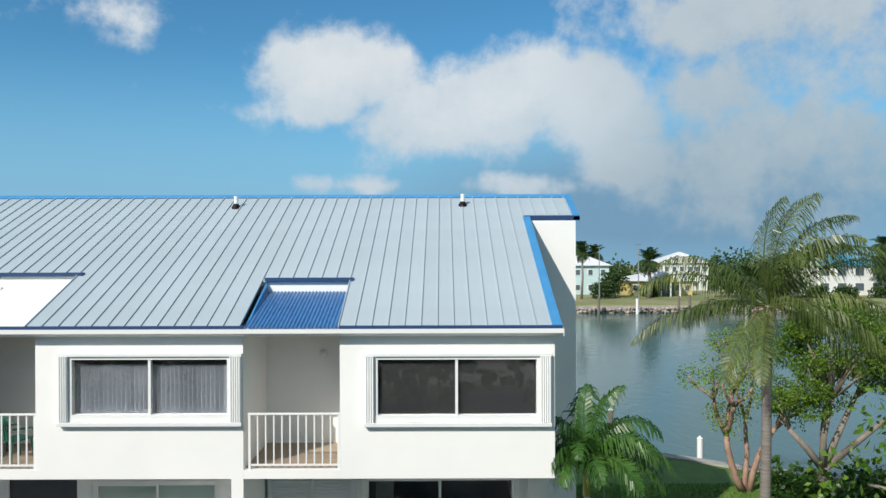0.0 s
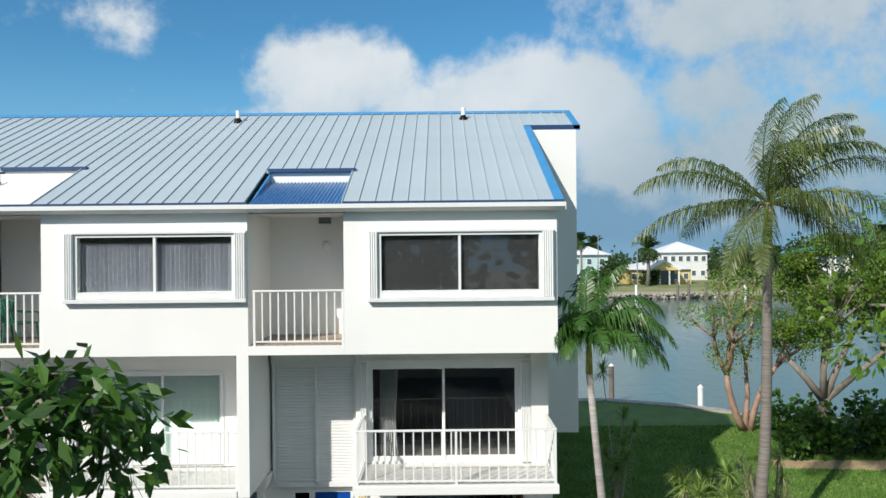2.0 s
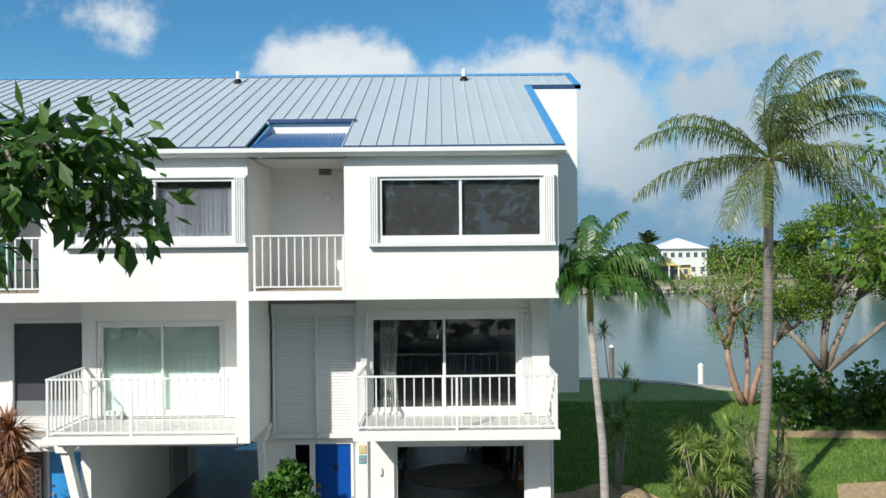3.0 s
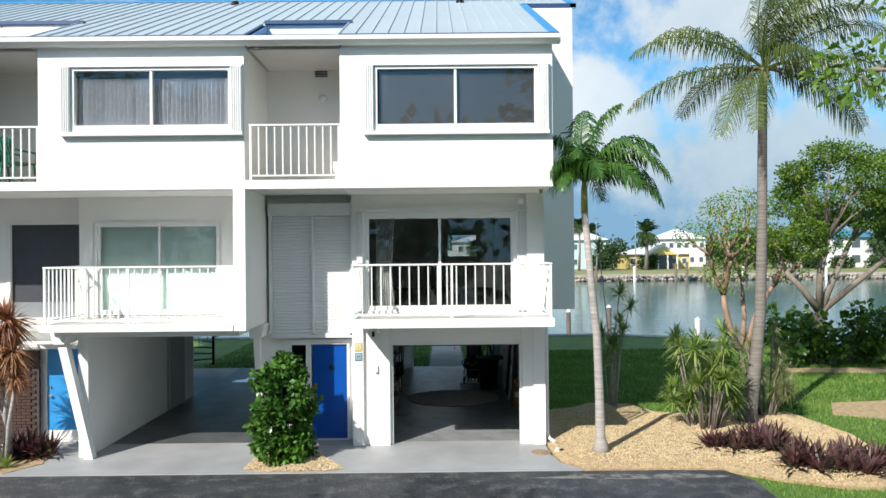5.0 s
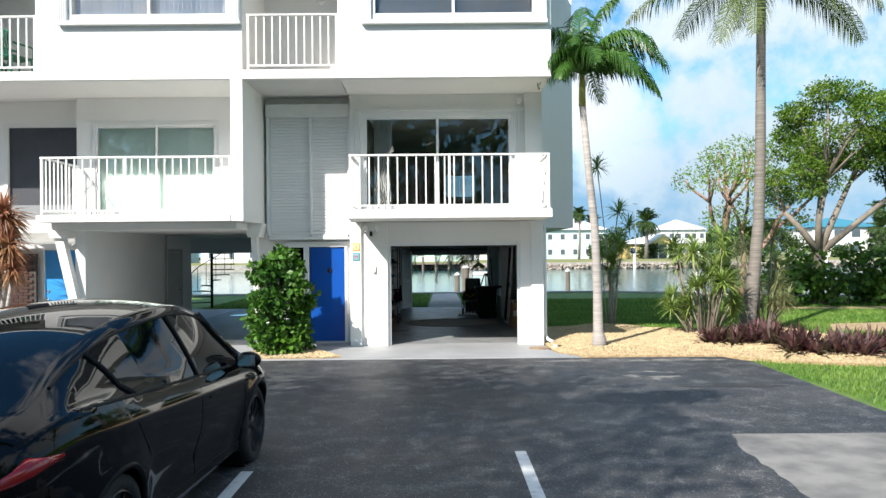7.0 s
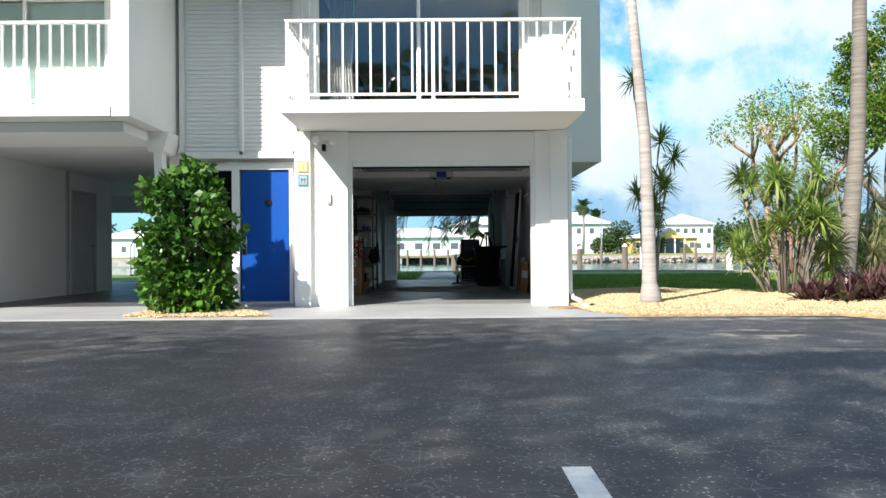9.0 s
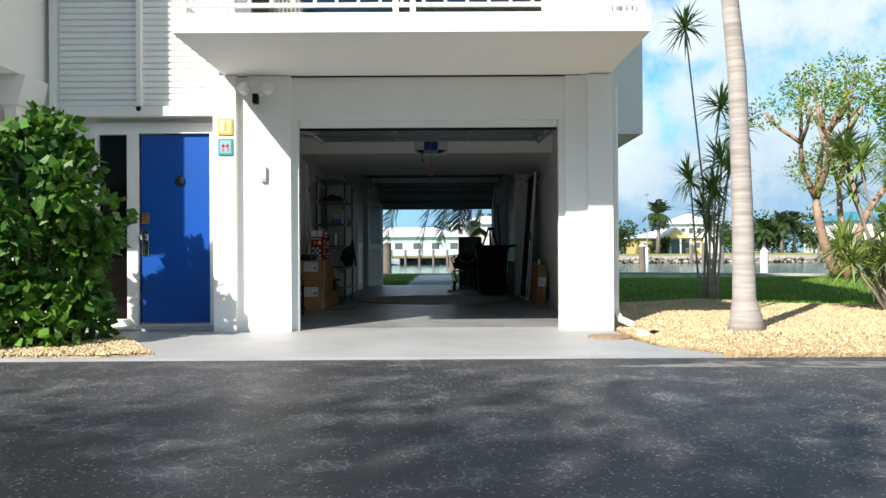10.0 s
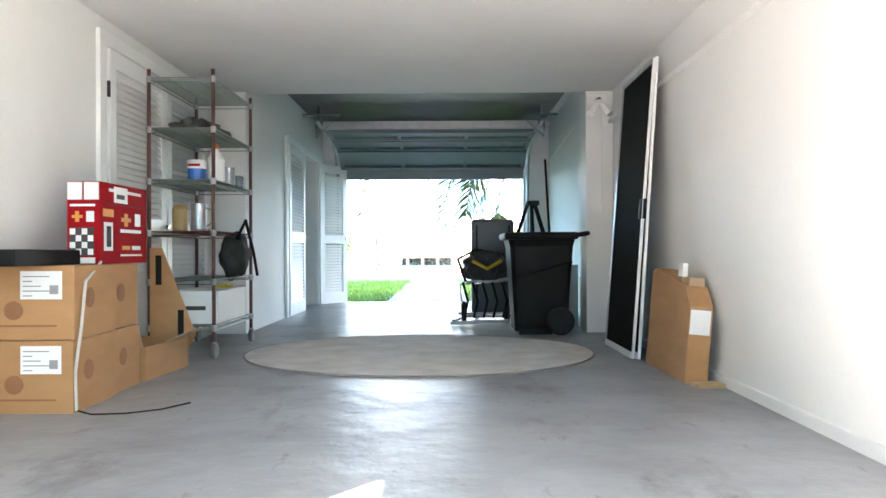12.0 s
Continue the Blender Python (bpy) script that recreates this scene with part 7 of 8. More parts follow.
part("front_badge", B(0.015, -0.303, 0.22, 0.055, -0.2995, 0.275), GREYWHITE, rb)
part("front_bar", B(-0.07, -0.303, 0.3, 0.06, -0.2995, 0.312), PAPER, rb)
part("side_panel", B(0.0865, -0.26, 0.07, 0.09, -0.16, 0.22), PAPER, rb, "pale printed panel")
part("side_picture", B(0.0865, -0.235, 0.09, 0.092, -0.185, 0.2), INK, rb)
part("side_picture", B(0.0865, -0.27, 0.25, 0.09, -0.15, 0.29), GOLD, rb)
for z, h_, y0, y1, m in ((0.23, 0.022, -0.05, 0.07, GOLD), (0.205, 0.07, -0.01, 0.03, GOLD), (0.21, 0.07, 0.13, 0.2, GREYWHITE), (0.17, 0.018, -0.06, 0.21, PAPER), (0.075, 0.022, -0.04, 0.06, GOLD), (0.075, 0.022, 0.09, 0.2, PAPER), (0.04, 0.01, -0.06, 0.22, PAPER), (0.385, 0.016, -0.2, 0.21, PAPER), (0.315, 0.008, -0.25, 0.24, REDEDGE)):
    part("print_bar", B(0.0865, y0, z, 0.09, y1, z + h_), m, rb)
part("panel_label", B(0.0868, -0.14, 0.33, 0.0925, 0.02, 0.415), PAPER, rb, "white pasted label")
part("label_bars", B(0.0925, -0.12, 0.35, 0.0935, -0.02, 0.375), INK, rb)
sb = thing("sound_bar", "long black speaker bar lying on the cartons", "speaker", (-1.8, 2.98, 0.699), 2)
part("body", box(bmesh.new(), -0.16, -0.42, 0, 0.12, 0.3, 0.075, bev=0.01), BLACKP, sb)
cb = thing("cable", "pale strap and black cord hanging down the cartons", "cable")
part("strap", T([(-1.58, 3.2, 0.71), (-1.53, 2.93, 0.62), (-1.515, 2.86, 0.42), (-1.535, 2.84, 0.2), (-1.53, 2.84, 0.02)], 0.0075, 6), mat("grey_cable", (0.5, 0.46, 0.41), 0.6), cb)
part("cord", T([(-1.53, 2.84, 0.02), (-1.45, 2.82, 0.006), (-1.3, 2.84, 0.006), (-1.17, 2.93, 0.006), (-1.08, 3.08, 0.008)], 0.0045, 6), BLACKP, cb, "thin black cord end")
ob = thing("open_box", "open brown cardboard box with flaps beside the cartons", "cardboard box", (-1.745, 4.06, 0), -4)
bm = bmesh.new()
for x0, y0, x1, y1 in ((-0.2, -0.3, 0.2, -0.285), (-0.2, 0.285, 0.2, 0.3), (-0.2, -0.285, -0.185, 0.285), (0.185, -0.285, 0.2, 0.285)):
    box(bm, x0, y0, 0, x1, y1, 0.2)
box(bm, -0.185, -0.285, 0, 0.185, 0.285, 0.01)
part("body", bm, CARD, ob)
part("flap", prism(bmesh.new(), [(0.19, 0.2), (0.33, 0.26), (0.33, 0.266), (0.19, 0.206)], "y", -0.02, 0.28), CARDIN, ob)
part("flap", prism(bmesh.new(), [(-0.3, 0.2), (-0.38, 0.34), (-0.376, 0.345), (-0.296, 0.206)], "x", -0.18, 0.18), CARDIN, ob)
part("paper", B(-0.16, -0.28, 0.01, 0.0, -0.27, 0.26), PAPER, ob, "white sheet of paper")
lc = thing("leaning_cardboard", "flattened brown carton leaning against the wire shelf", "cardboard sheet", (-1.56, 4.52, 0), 0)
part("sheet", prism(bmesh.new(), [(-0.25, 0.0), (-0.06, 0.0), (0.06, 0.2), (-0.17, 0.79), (-0.25, 0.79)], "y", -0.1, -0.085), CARD, lc)
for x, z in ((-0.19, 0.64), (-0.04, 0.27)):
    part("tape", B(x - 0.02, -0.104, z - 0.1, x + 0.02, -0.1005, z + 0.1), BLACKP, lc)

WIRE = mat("green_coated_wire", (0.2, 0.25, 0.22), 0.45, metal=0.5, var=0.2)
RUST = mat("rusty_brown_post", (0.13, 0.06, 0.05), 0.6, metal=0.4, var=0.35, scale=14)
ws = thing("wire_shelf", "tall wheeled wire shelving rack with rusty posts", "shelf", (-1.69, 5.2, 0.0))
for x in (-0.23, 0.23):
    for y in (-0.51, 0.51):
        part("post", T([(x, y, 0.12), (x, y, 2.07)], 0.0135, 8), RUST, ws)
        cs = part("caster", lathe(bmesh.new(), [(0.05, -0.016), (0.056, -0.01), (0.056, 0.01), (0.05, 0.016)], 18), mat("caster_grey", (0.12, 0.12, 0.12), 0.6) if (x, y) == (-0.23, -0.51) else bpy.data.materials["caster_grey"], ws, at=pose(x, y + 0.015, 0.056, 0, 90, 0))
        part("caster_fork", T([(x, y, 0.12), (x, y + 0.012, 0.09)], 0.02, 6), GALV, ws)
for k, z in enumerate((0.23, 0.56, 0.91, 1.28, 1.65, 2.01)):
    bm = bmesh.new()
    for dz in (0, 0.03):
        for y in (-0.51, 0.51):
            tube(bm, [(-0.23, y, z - dz), (0.23, y, z - dz)], 0.004, 5)
        for x in (-0.23, 0.23):
            tube(bm, [(x, -0.51, z - dz), (x, 0.51, z - dz)], 0.004, 5)
    for i in range(42):
        y = -0.5 + 1.0 * i / 41
        tube(bm, [(-0.23, y, z), (0.23, y, z)], 0.0022, 4)
    for x in (-0.1, 0.1):
        tube(bm, [(x, -0.51, z - 0.006), (x, 0.51, z - 0.006)], 0.004, 4)
    for i in range(16):
        y = -0.51 + 1.02 * i / 16
        for x in (-0.23, 0.23):
            tube(bm, [(x, y, z), (x, y + 0.032, z - 0.03), (x, y + 0.064, z)], 0.002, 4)
    tagged(part("wire_deck", bm, WIRE if k != 2 else RUST, ws), kind="stuff")
    for x in (-0.23, 0.23):
        for y in (-0.51, 0.51):
            part("clamp", lathe(bmesh.new(), [(0.02, -0.035), (0.024, 0.0), (0.02, 0.01)], 10), GALV, ws, at=Matrix.Translation((x, y, z)))


def on_shelf(name, label, category, at, build):
    t = thing(name, label, category, at)
    build(t)
    return t


def pot(prof, m, pname="body", seg=20):
    return lambda t: part(pname, lathe(bmesh.new(), prof, seg), m, t, smooth=False)


tub = on_shelf("paint_tub", "white and blue plastic tub on the shelf", "tub", (-1.62, 4.82, 1.283), pot([(0.062, 0), (0.068, 0.085), (0.07, 0.085)], mat("blue_tub", (0.03, 0.16, 0.5), 0.4)))
part("upper_band", lathe(bmesh.new(), [(0.0685, 0.086), (0.072, 0.13), (0.074, 0.145), (0.06, 0.15)], 20), PAPER, tub, "white upper band")
part("print_bar", B(-0.045, -0.0745, 0.1, 0.045, -0.071, 0.118), REDBOX, tub)
bo = on_shelf("bottle", "white plastic jug on the shelf", "bottle", (-1.52, 4.95, 1.283), pot([(0.06, 0), (0.065, 0.02), (0.065, 0.17), (0.03, 0.23), (0.02, 0.24), (0.02, 0.26)], PAPER))
part("cap", lathe(bmesh.new(), [(0.024, 0.25), (0.024, 0.28), (0.01, 0.283)], 14), mat("orange_cap", (0.6, 0.15, 0.02), 0.4), bo)
on_shelf("tin_can", "dull metal tin on the shelf", "can", (-1.52, 5.25, 1.283), pot([(0.055, 0), (0.055, 0.14), (0.058, 0.145), (0.05, 0.145)], GALV))
on_shelf("tin_can", "small grey tin on the shelf", "can", (-1.5, 5.45, 1.283), pot([(0.05, 0), (0.05, 0.09), (0.03, 0.1)], STEELGREY))
pi = on_shelf("pitcher", "dull metal pitcher on the rusty shelf", "pitcher", (-1.65, 4.95, 0.913), pot([(0.05, 0), (0.06, 0.02), (0.055, 0.15), (0.06, 0.21), (0.055, 0.21)], GALV))
part("handle", T([(0.055, 0, 0.18), (0.11, 0, 0.16), (0.1, 0, 0.07), (0.055, 0, 0.04)], 0.008, 6), GALV, pi)
on_shelf("glass_jar", "amber jar on the rusty shelf", "jar", (-1.78, 4.92, 0.913), pot([(0.05, 0), (0.055, 0.02), (0.055, 0.17), (0.04, 0.2)], mat("amber_jar", (0.4, 0.27, 0.1), 0.2)))
cl = thing("folded_tarp", "crumpled dark tarp lying on the upper shelf", "tarp", (-1.7, 5.1, 1.653))
bm = bmesh.new()
bmesh.ops.create_icosphere(bm, subdivisions=4, radius=1)
for v in bm.verts:
    k = 1 + 0.3 * noise.noise(v.co * 2.3) + 0.1 * noise.noise(v.co * 7)
    v.co = Vector((v.co.x * 0.19 * k, v.co.y * 0.36 * k, max(0.0, v.co.z * 0.11 * k + 0.01)))
part("cloth", bm, mat("dark_tarp", (0.06, 0.065, 0.065), 0.7), cl, smooth=True)
bg = thing("hanging_bag", "black cloth bag and hose hanging from the shelf", "bag", (-1.5, 5.35, 0.565))
bm = bmesh.new()
bmesh.ops.create_icosphere(bm, subdivisions=4, radius=1)
for v in bm.verts:
    k = 1 + 0.25 * noise.noise(v.co * 2.1 + Vector((3, 0, 0)))
    v.co = Vector((v.co.x * 0.11 * k, v.co.y * 0.2 * k, v.co.z * 0.18 * k + 0.17))
part("sack", bm, mat("black_cloth", (0.02, 0.025, 0.022), 0.85), bg, smooth=True)
part("strap", T([(0.05, -0.1, 0.3), (0.08, 0.05, 0.45), (0.09, 0.25, 0.2), (0.1, 0.34, 0.0)], 0.014, 6), BLACKP, bg)
wb = thing("storage_box", "white cardboard archive box on the bottom shelf", "storage box", (-1.66, 5.22, 0.236))
part("body", box(bmesh.new(), -0.17, -0.4, 0, 0.19, 0.36, 0.24, bev=0.006), PAPER, wb)
part("print_bar", B(-0.05, -0.402, 0.1, 0.1, -0.3995, 0.13), INK, wb)
part("yellow_rag", box(bmesh.new(), 0.0, 0.1, 0.24, 0.12, 0.25, 0.27, bev=0.01), mat("yellow_cloth", (0.55, 0.45, 0.05), 0.8), wb)

# round rug
rg = thing("round_rug", "worn beige round rug lying on the garage floor", "rug", (0.0, 4.97, 0.002))
pts = [(1.29 * (1 + 0.006 * math.sin(5 * a)) * math.cos(a), 1.13 * (1 + 0.006 * math.sin(4 * a)) * math.sin(a)) for a in [k * math.tau / 72 for k in range(72)]]
part("cloth", prism(bmesh.new(), pts, "z", 0, 0.01), mat("worn_beige_rug", (0.6, 0.565, 0.52), 0.95, var=0.25, scale=4, bump=0.5, fine=160, col2=(0.46, 0.43, 0.39)), rg)
part("border", T([(x, y, 0.006) for x, y in pts + pts[:1]], 0.007, 5), mat("rug_binding", (0.28, 0.25, 0.22), 0.9), rg)

# wheelie bin
bn = thing("wheelie_bin", "large black wheeled rubbish bin with a lid", "bin", (1.06, 6.4, 0.0))
bm = bmesh.new()
rows = [(0.03, 0.235, 0.25), (0.1, 0.24, 0.26), (0.8, 0.285, 0.32), (0.86, 0.3, 0.34)]
rings = []
for z, a, b in rows:
    rings.append([bm.verts.new((a * x, b * y, z)) for x, y in ((-1, -0.86), (-0.86, -1), (0.86, -1), (1, -0.86), (1, 0.86), (0.86, 1), (-0.86, 1), (-1, 0.86))])
for a, b in zip(rings, rings[1:]):
    for i in range(8):
        bm.faces.new((a[i], a[(i + 1) % 8], b[(i + 1) % 8], b[i]))
bm.faces.new(rings[0][::-1]), bm.faces.new(rings[-1])
part("body", bm, BLACKP, bn)
part("lid", box(bmesh.new(), -0.34, -0.36, 0.862, 0.33, 0.36, 0.93, bev=0.03), BLACKP, bn)
part("handle", T([(0.3, -0.25, 0.9), (0.43, -0.22, 0.92), (0.43, 0.22, 0.92), (0.3, 0.25, 0.9)], 0.022, 8), BLACKP, bn)
part("strap", T([(-0.27, -0.315, 0.5), (0.27, -0.325, 0.66)], 0.012, 5), BLACKP, bn)
for y in (-0.2, 0.2):
    part("wheel", lathe(bmesh.new(), [(0.11, -0.03), (0.125, -0.015), (0.125, 0.015), (0.11, 0.03)], 22), TYRE, bn, at=pose(0.17, y - 0.09, 0.125, 90, 0, 0))
part("foot_bar", B(-0.2, -0.262, 0.0, 0.1, -0.2, 0.05), BLACKP, bn)

# folded beach cart, chairs and case behind the bin
bc = thing("beach_cart", "folded aluminium beach cart piled with straps and bags", "cart", (0.62, 7.35, 0.0))
part("frame", T([(-0.25, -0.3, 0.05), (-0.28, -0.28, 0.42), (0.2, -0.25, 0.46), (0.25, 0.2, 0.46), (-0.2, 0.25, 0.42), (-0.25, -0.3, 0.42)], 0.015, 8), GALV, bc)
part("lower_frame", T([(-0.38, -0.35, 0.03), (0.2, -0.38, 0.05), (0.25, 0.2, 0.05), (-0.2, 0.25, 0.05), (-0.35, -0.33, 0.05)], 0.018, 8), GALV, bc)
part("axle", T([(-0.3, -0.25, 0.12), (0.25, -0.25, 0.12)], 0.012, 6), GALV, bc)
for x in (-0.24, 0.2):
    part("wheel", lathe(bmesh.new(), [(0.1, -0.025), (0.12, 0), (0.1, 0.025)], 20), TYRE, bc, at=pose(x, -0.25, 0.13, 0, 90, 0))
for i in range(5):
    part("strap", T([(-0.25 + 0.1 * i, -0.3, 0.44), (-0.2 + 0.1 * i, -0.34, 0.25), (-0.24 + 0.1 * i, -0.3, 0.08)], 0.014, 5), BLACKP, bc)
bm = bmesh.new()
bmesh.ops.create_icosphere(bm, subdivisions=4, radius=1)
for v in bm.verts:
    k = 1 + 0.3 * noise.noise(v.co * 2.6 + Vector((7, 0, 0)))
    v.co = Vector((v.co.x * 0.25 * k, v.co.y * 0.25 * k, v.co.z * 0.16 * k + 0.6))
part("bag", bm, mat("grey_nylon", (0.05, 0.05, 0.048), 0.6), bc, smooth=True)
part("yellow_strap", T([(-0.15, -0.27, 0.66), (0.0, -0.31, 0.58), (0.15, -0.25, 0.66)], 0.02, 5), mat("yellow_web", (0.6, 0.42, 0.03), 0.6), bc, "yellow webbing")
part("handle", T([(-0.22, -0.25, 0.45), (-0.3, -0.1, 0.68), (-0.1, 0.1, 0.78), (0.2, 0.1, 0.72)], 0.014, 6), BLACKP, bc)
cs2 = thing("suitcase", "black hard suitcase standing on the cart's far side", "suitcase", (0.72, 7.85, 0.0))
part("shell", box(bmesh.new(), -0.24, -0.14, 0.06, 0.24, 0.14, 1.12, bev=0.04), mat("dark_shell", (0.05, 0.055, 0.06), 0.4), cs2)
for x in (-0.18, 0.18):
    part("caster", lathe(bmesh.new(), [(0.03, -0.012), (0.03, 0.012), (0.02, 0.014)], 12), TYRE, cs2, at=pose(x, 0, 0.03, 90))
    part("rib", B(x - 0.01, -0.146, 0.12, x + 0.01, -0.139, 1.05), BLACKP, cs2)
tp = thing("tripod", "folded black tripod and poles leaning behind the bin", "tripod", (1.15, 7.25, 0.0))
for dx, dy in ((-0.22, 0), (0.1, 0.05), (-0.05, -0.08)):
    part("leg", T([(dx * 0.7, dy, 0.0), (dx, dy, 0.88), (dx * 0.2 - 0.04, 0.02, 1.27)], [0.016, 0.026, 0.022], 6), BLACKP, tp)
part("head", box(bmesh.new(), -0.1, -0.03, 1.24, 0.03, 0.05, 1.29, bev=0.012), BLACKP, tp)
part("pole", T([(0.2, 0.1, 0.0), (0.12, 0.2, 1.75)], 0.014, 6), BLACKP, tp)
for i, (x, h) in enumerate(((1.48, 0.62), (1.6, 0.5), (1.4, 0.4))):
    p = thing("metal_sheet", "grey aluminium sheet standing behind the bin", "sheet", (x, 6.95, 0.0), 8, "metal sheets")
    part("sheet", B(-0.05, -0.02, 0, 0.05, 0.0, h), GALV, p)
    part("edge", B(-0.055, -0.025, 0, -0.045, 0.005, h), STEELGREY, p)

# screens and carton leaning on the right-hand wall
SCREEN = mat("black_insect_mesh", (0.006, 0.006, 0.007), 0.9, var=0.2, scale=30, spec=0.1)
for k, (yo, xo) in enumerate(((4.58, 1.50), (4.55, 1.535))):
    sc = thing("screen_panel", "tall black mesh screen with white frame leaning on wall", "screen panel", (xo, yo, 0.0), 0, "leaning screen panels")
    m = pose(0, 0, 0, 0, 4.4 - 0.6 * k, 0)
    a = part("mesh", B(-0.003, 0.03, 0.04, 0.003, 0.87, 2.08), SCREEN, sc, at=m)
    for nm, args in (("stile", (-0.009, 0, 0.0, 0.009, 0.02, 2.11)), ("stile", (-0.009, 0.865, 0.0, 0.009, 0.9, 2.11)), ("rail", (-0.013, 0.035, 0.0, 0.013, 0.865, 0.045)), ("rail", (-0.013, 0.035, 2.075, 0.013, 0.865, 2.11))):
        part(nm, B(*args), PAINT if nm == "stile" and args[1] == 0 or args[2] == 0.0 and nm == "rail" else GALV, sc, at=m)
    part("handle", B(-0.03, 0.0, 0.98, -0.012, 0.03, 1.12), BLACKP, sc, at=m)
fb = thing("flat_carton", "tall flat brown carton leaning on the garage wall", "cardboard box", (1.6, 4.0, 0.0), 0)
bm = prism(bmesh.new(), [(-0.42, 0.0), (0.4, 0.0), (0.4, 0.62), (0.3, 0.64), (-0.3, 0.55), (-0.42, 0.44)], "x", -0.06, 0.07)
part("body", bm, CARD, fb, at=pose(0, 0, 0, 0, 5, 0))
part("label", B(-0.055, -0.423, 0.28, 0.06, -0.42, 0.42), PAPER, fb, "white shipping label", at=pose(0, 0, 0, 0, 5, 0))
part("torn_flap", B(-0.04, -0.3, 0.54, 0.05, -0.16, 0.6), CARDIN, fb, at=pose(0, 0, 0, 0, 5, 0))
part("crumpled_tape", B(-0.05, -0.2, 0.6, -0.02, -0.12, 0.68), PAPER, fb, at=pose(0, 0, 0, 0, 5, 0))
wb2 = thing("wood_offcut", "small pale wood offcut wedged under the carton", "wood block", (1.63, 3.5, 0.0), 10)
part("block", B(-0.06, -0.06, 0, 0.1, 0.05, 0.022), mat("pale_pine", (0.55, 0.38, 0.2), 0.7, var=0.3, stretch=(1, 8, 1)), wb2)
wl = thing("wall_camera", "white wall lamp bracket on the pier", "wall lamp", (1.6, 6.3, 2.1))
part("base_plate", B(-0.1, -0.03, 0.0, 0.08, 0, 0.1, bev=0.01), PAINT, wl)
part("arm", T([(0, -0.03, 0.05), (0, -0.12, 0.04)], 0.02, 8), BLACKP, wl)
for dx in (-0.09, 0.09):
    part("lamp_head", T([(0, -0.1, 0.04), (dx, -0.16, -0.1)], [0.018, 0.035], 10), PAINT, wl)
part("wire", T([(0.05, -0.01, 0.0), (0.03, -0.012, -0.6), (0.04, -0.012, -1.0)], 0.006, 5), PAINT, wl)
pl = thing("pull_cord", "steel bracket with a slack white cord on the side wall", "cord", (1.7, 7.4, 2.2))
part("bracket", T([(0.05, 0, -0.12), (0.05, 0, 0.05), (-0.05, 0, 0.05)], 0.008, 6), BLACKP, pl)
part("cord", T([(0.03, 0.0, 0.03), (-0.1, 0.6, -0.12), (-0.2, 1.4, -0.3), (-0.24, 2.4, -0.4)], 0.005, 5), PAINT, pl)

# things beside the front jamb
tt = thing("storage_tote", "pale grey plastic tote by the garage jamb", "storage tote", (-1.745, 0.99, 0.0), 0)
bm = loft([[(x * a, y * b, z) for x, y in ((-1, -0.9), (-0.9, -1), (0.9, -1), (1, -0.9), (1, 0.9), (0.9, 1), (-0.9, 1), (-1, 0.9))] for z, a, b in ((0.0, 0.165, 0.25), (0.3, 0.195, 0.285))])
part("body", bm, mat("grey_tote_plastic", (0.46, 0.5, 0.5), 0.45), tt)
part("lid", box(bmesh.new(), -0.205, -0.297, 0.3, 0.205, 0.297, 0.325, bev=0.008), mat("pale_lid_plastic", (0.52, 0.55, 0.55), 0.4), tt)
for x, y, r, h, m, nm in ((-0.06, 0.06, 0.04, 0.16, "aged_brass", "canister"), (0.1, 0.08, 0.032, 0.05, "galvanised_steel", "jar lid"), (0.14, -0.02, 0.028, 0.04, "galvanised_steel", "small jar")):
    j = thing(nm.replace(" ", "_"), "small " + nm + " standing on the grey tote", nm.split()[-1], (-1.755 + x, 1.07 + y, 0.326))
    part("body", lathe(bmesh.new(), [(r, 0), (r, h * 0.8), (r * 1.05, h * 0.82), (r * 0.9, h)], 16), bpy.data.materials[m], j)
for x, y, w, d, h, lab in ((-1.8, 1.5, 0.3, 0.32, 0.53, "tall black speaker cabinet against the garage wall"), (-1.79, 1.99, 0.24, 0.25, 0.375, "black floor speaker beside the cartons")):
    s = thing("speaker", lab, "speaker", (x, y, 0.0), 0, "black speakers")
    part("cabinet", box(bmesh.new(), -w / 2, -d / 2, 0, w / 2, d / 2, h, bev=0.008), BLACKP, s)
    part("grille", B(-w / 2 + 0.02, -d / 2 - 0.006, 0.03, w / 2 - 0.02, -d / 2, h - 0.03), SCREEN, s)
dl = thing("desk_lamp", "white folding desk lamp on a square base upon the speaker", "lamp", (-1.795, 1.47, 0.53))
part("base", loft([[(x * a, y * a, z) for x, y in ((-1, -0.85), (-0.85, -1), (0.85, -1), (1, -0.85), (1, 0.85), (0.85, 1), (-0.85, 1), (-1, 0.85))] for z, a in ((0.0, 0.066), (0.012, 0.072), (0.1, 0.07), (0.118, 0.066))]), PAINT, dl)
part("neck", T([(0.0, 0, 0.115), (0.0, 0, 0.17)], [0.018, 0.012], 10), PAINT, dl)
part("head", lathe(bmesh.new(), [(0.015, 0.0), (0.045, 0.012), (0.048, 0.03), (0.02, 0.04)], 18), GREYWHITE, dl, at=pose(-0.02, -0.01, 0.21, 35, 20, 0))
part("hinge", T([(-0.02, 0, 0.17), (-0.015, 0, 0.26)], 0.006, 6), PAINT, dl)
for x0, z0, x1, z1 in ((0.0, 0.19, 0.13, 0.06), (0.01, 0.17, 0.14, 0.04), (0.13, 0.06, 0.085, -0.17), (0.13, 0.06, 0.165, -0.13), (0.12, 0.05, 0.15, -0.1), (0.15, 0.1, 0.08, 0.0)):
    part("arm_rod", T([(x0, -0.11, z0), (x1, -0.17, z1)], 0.0055, 6), PAINT, dl)
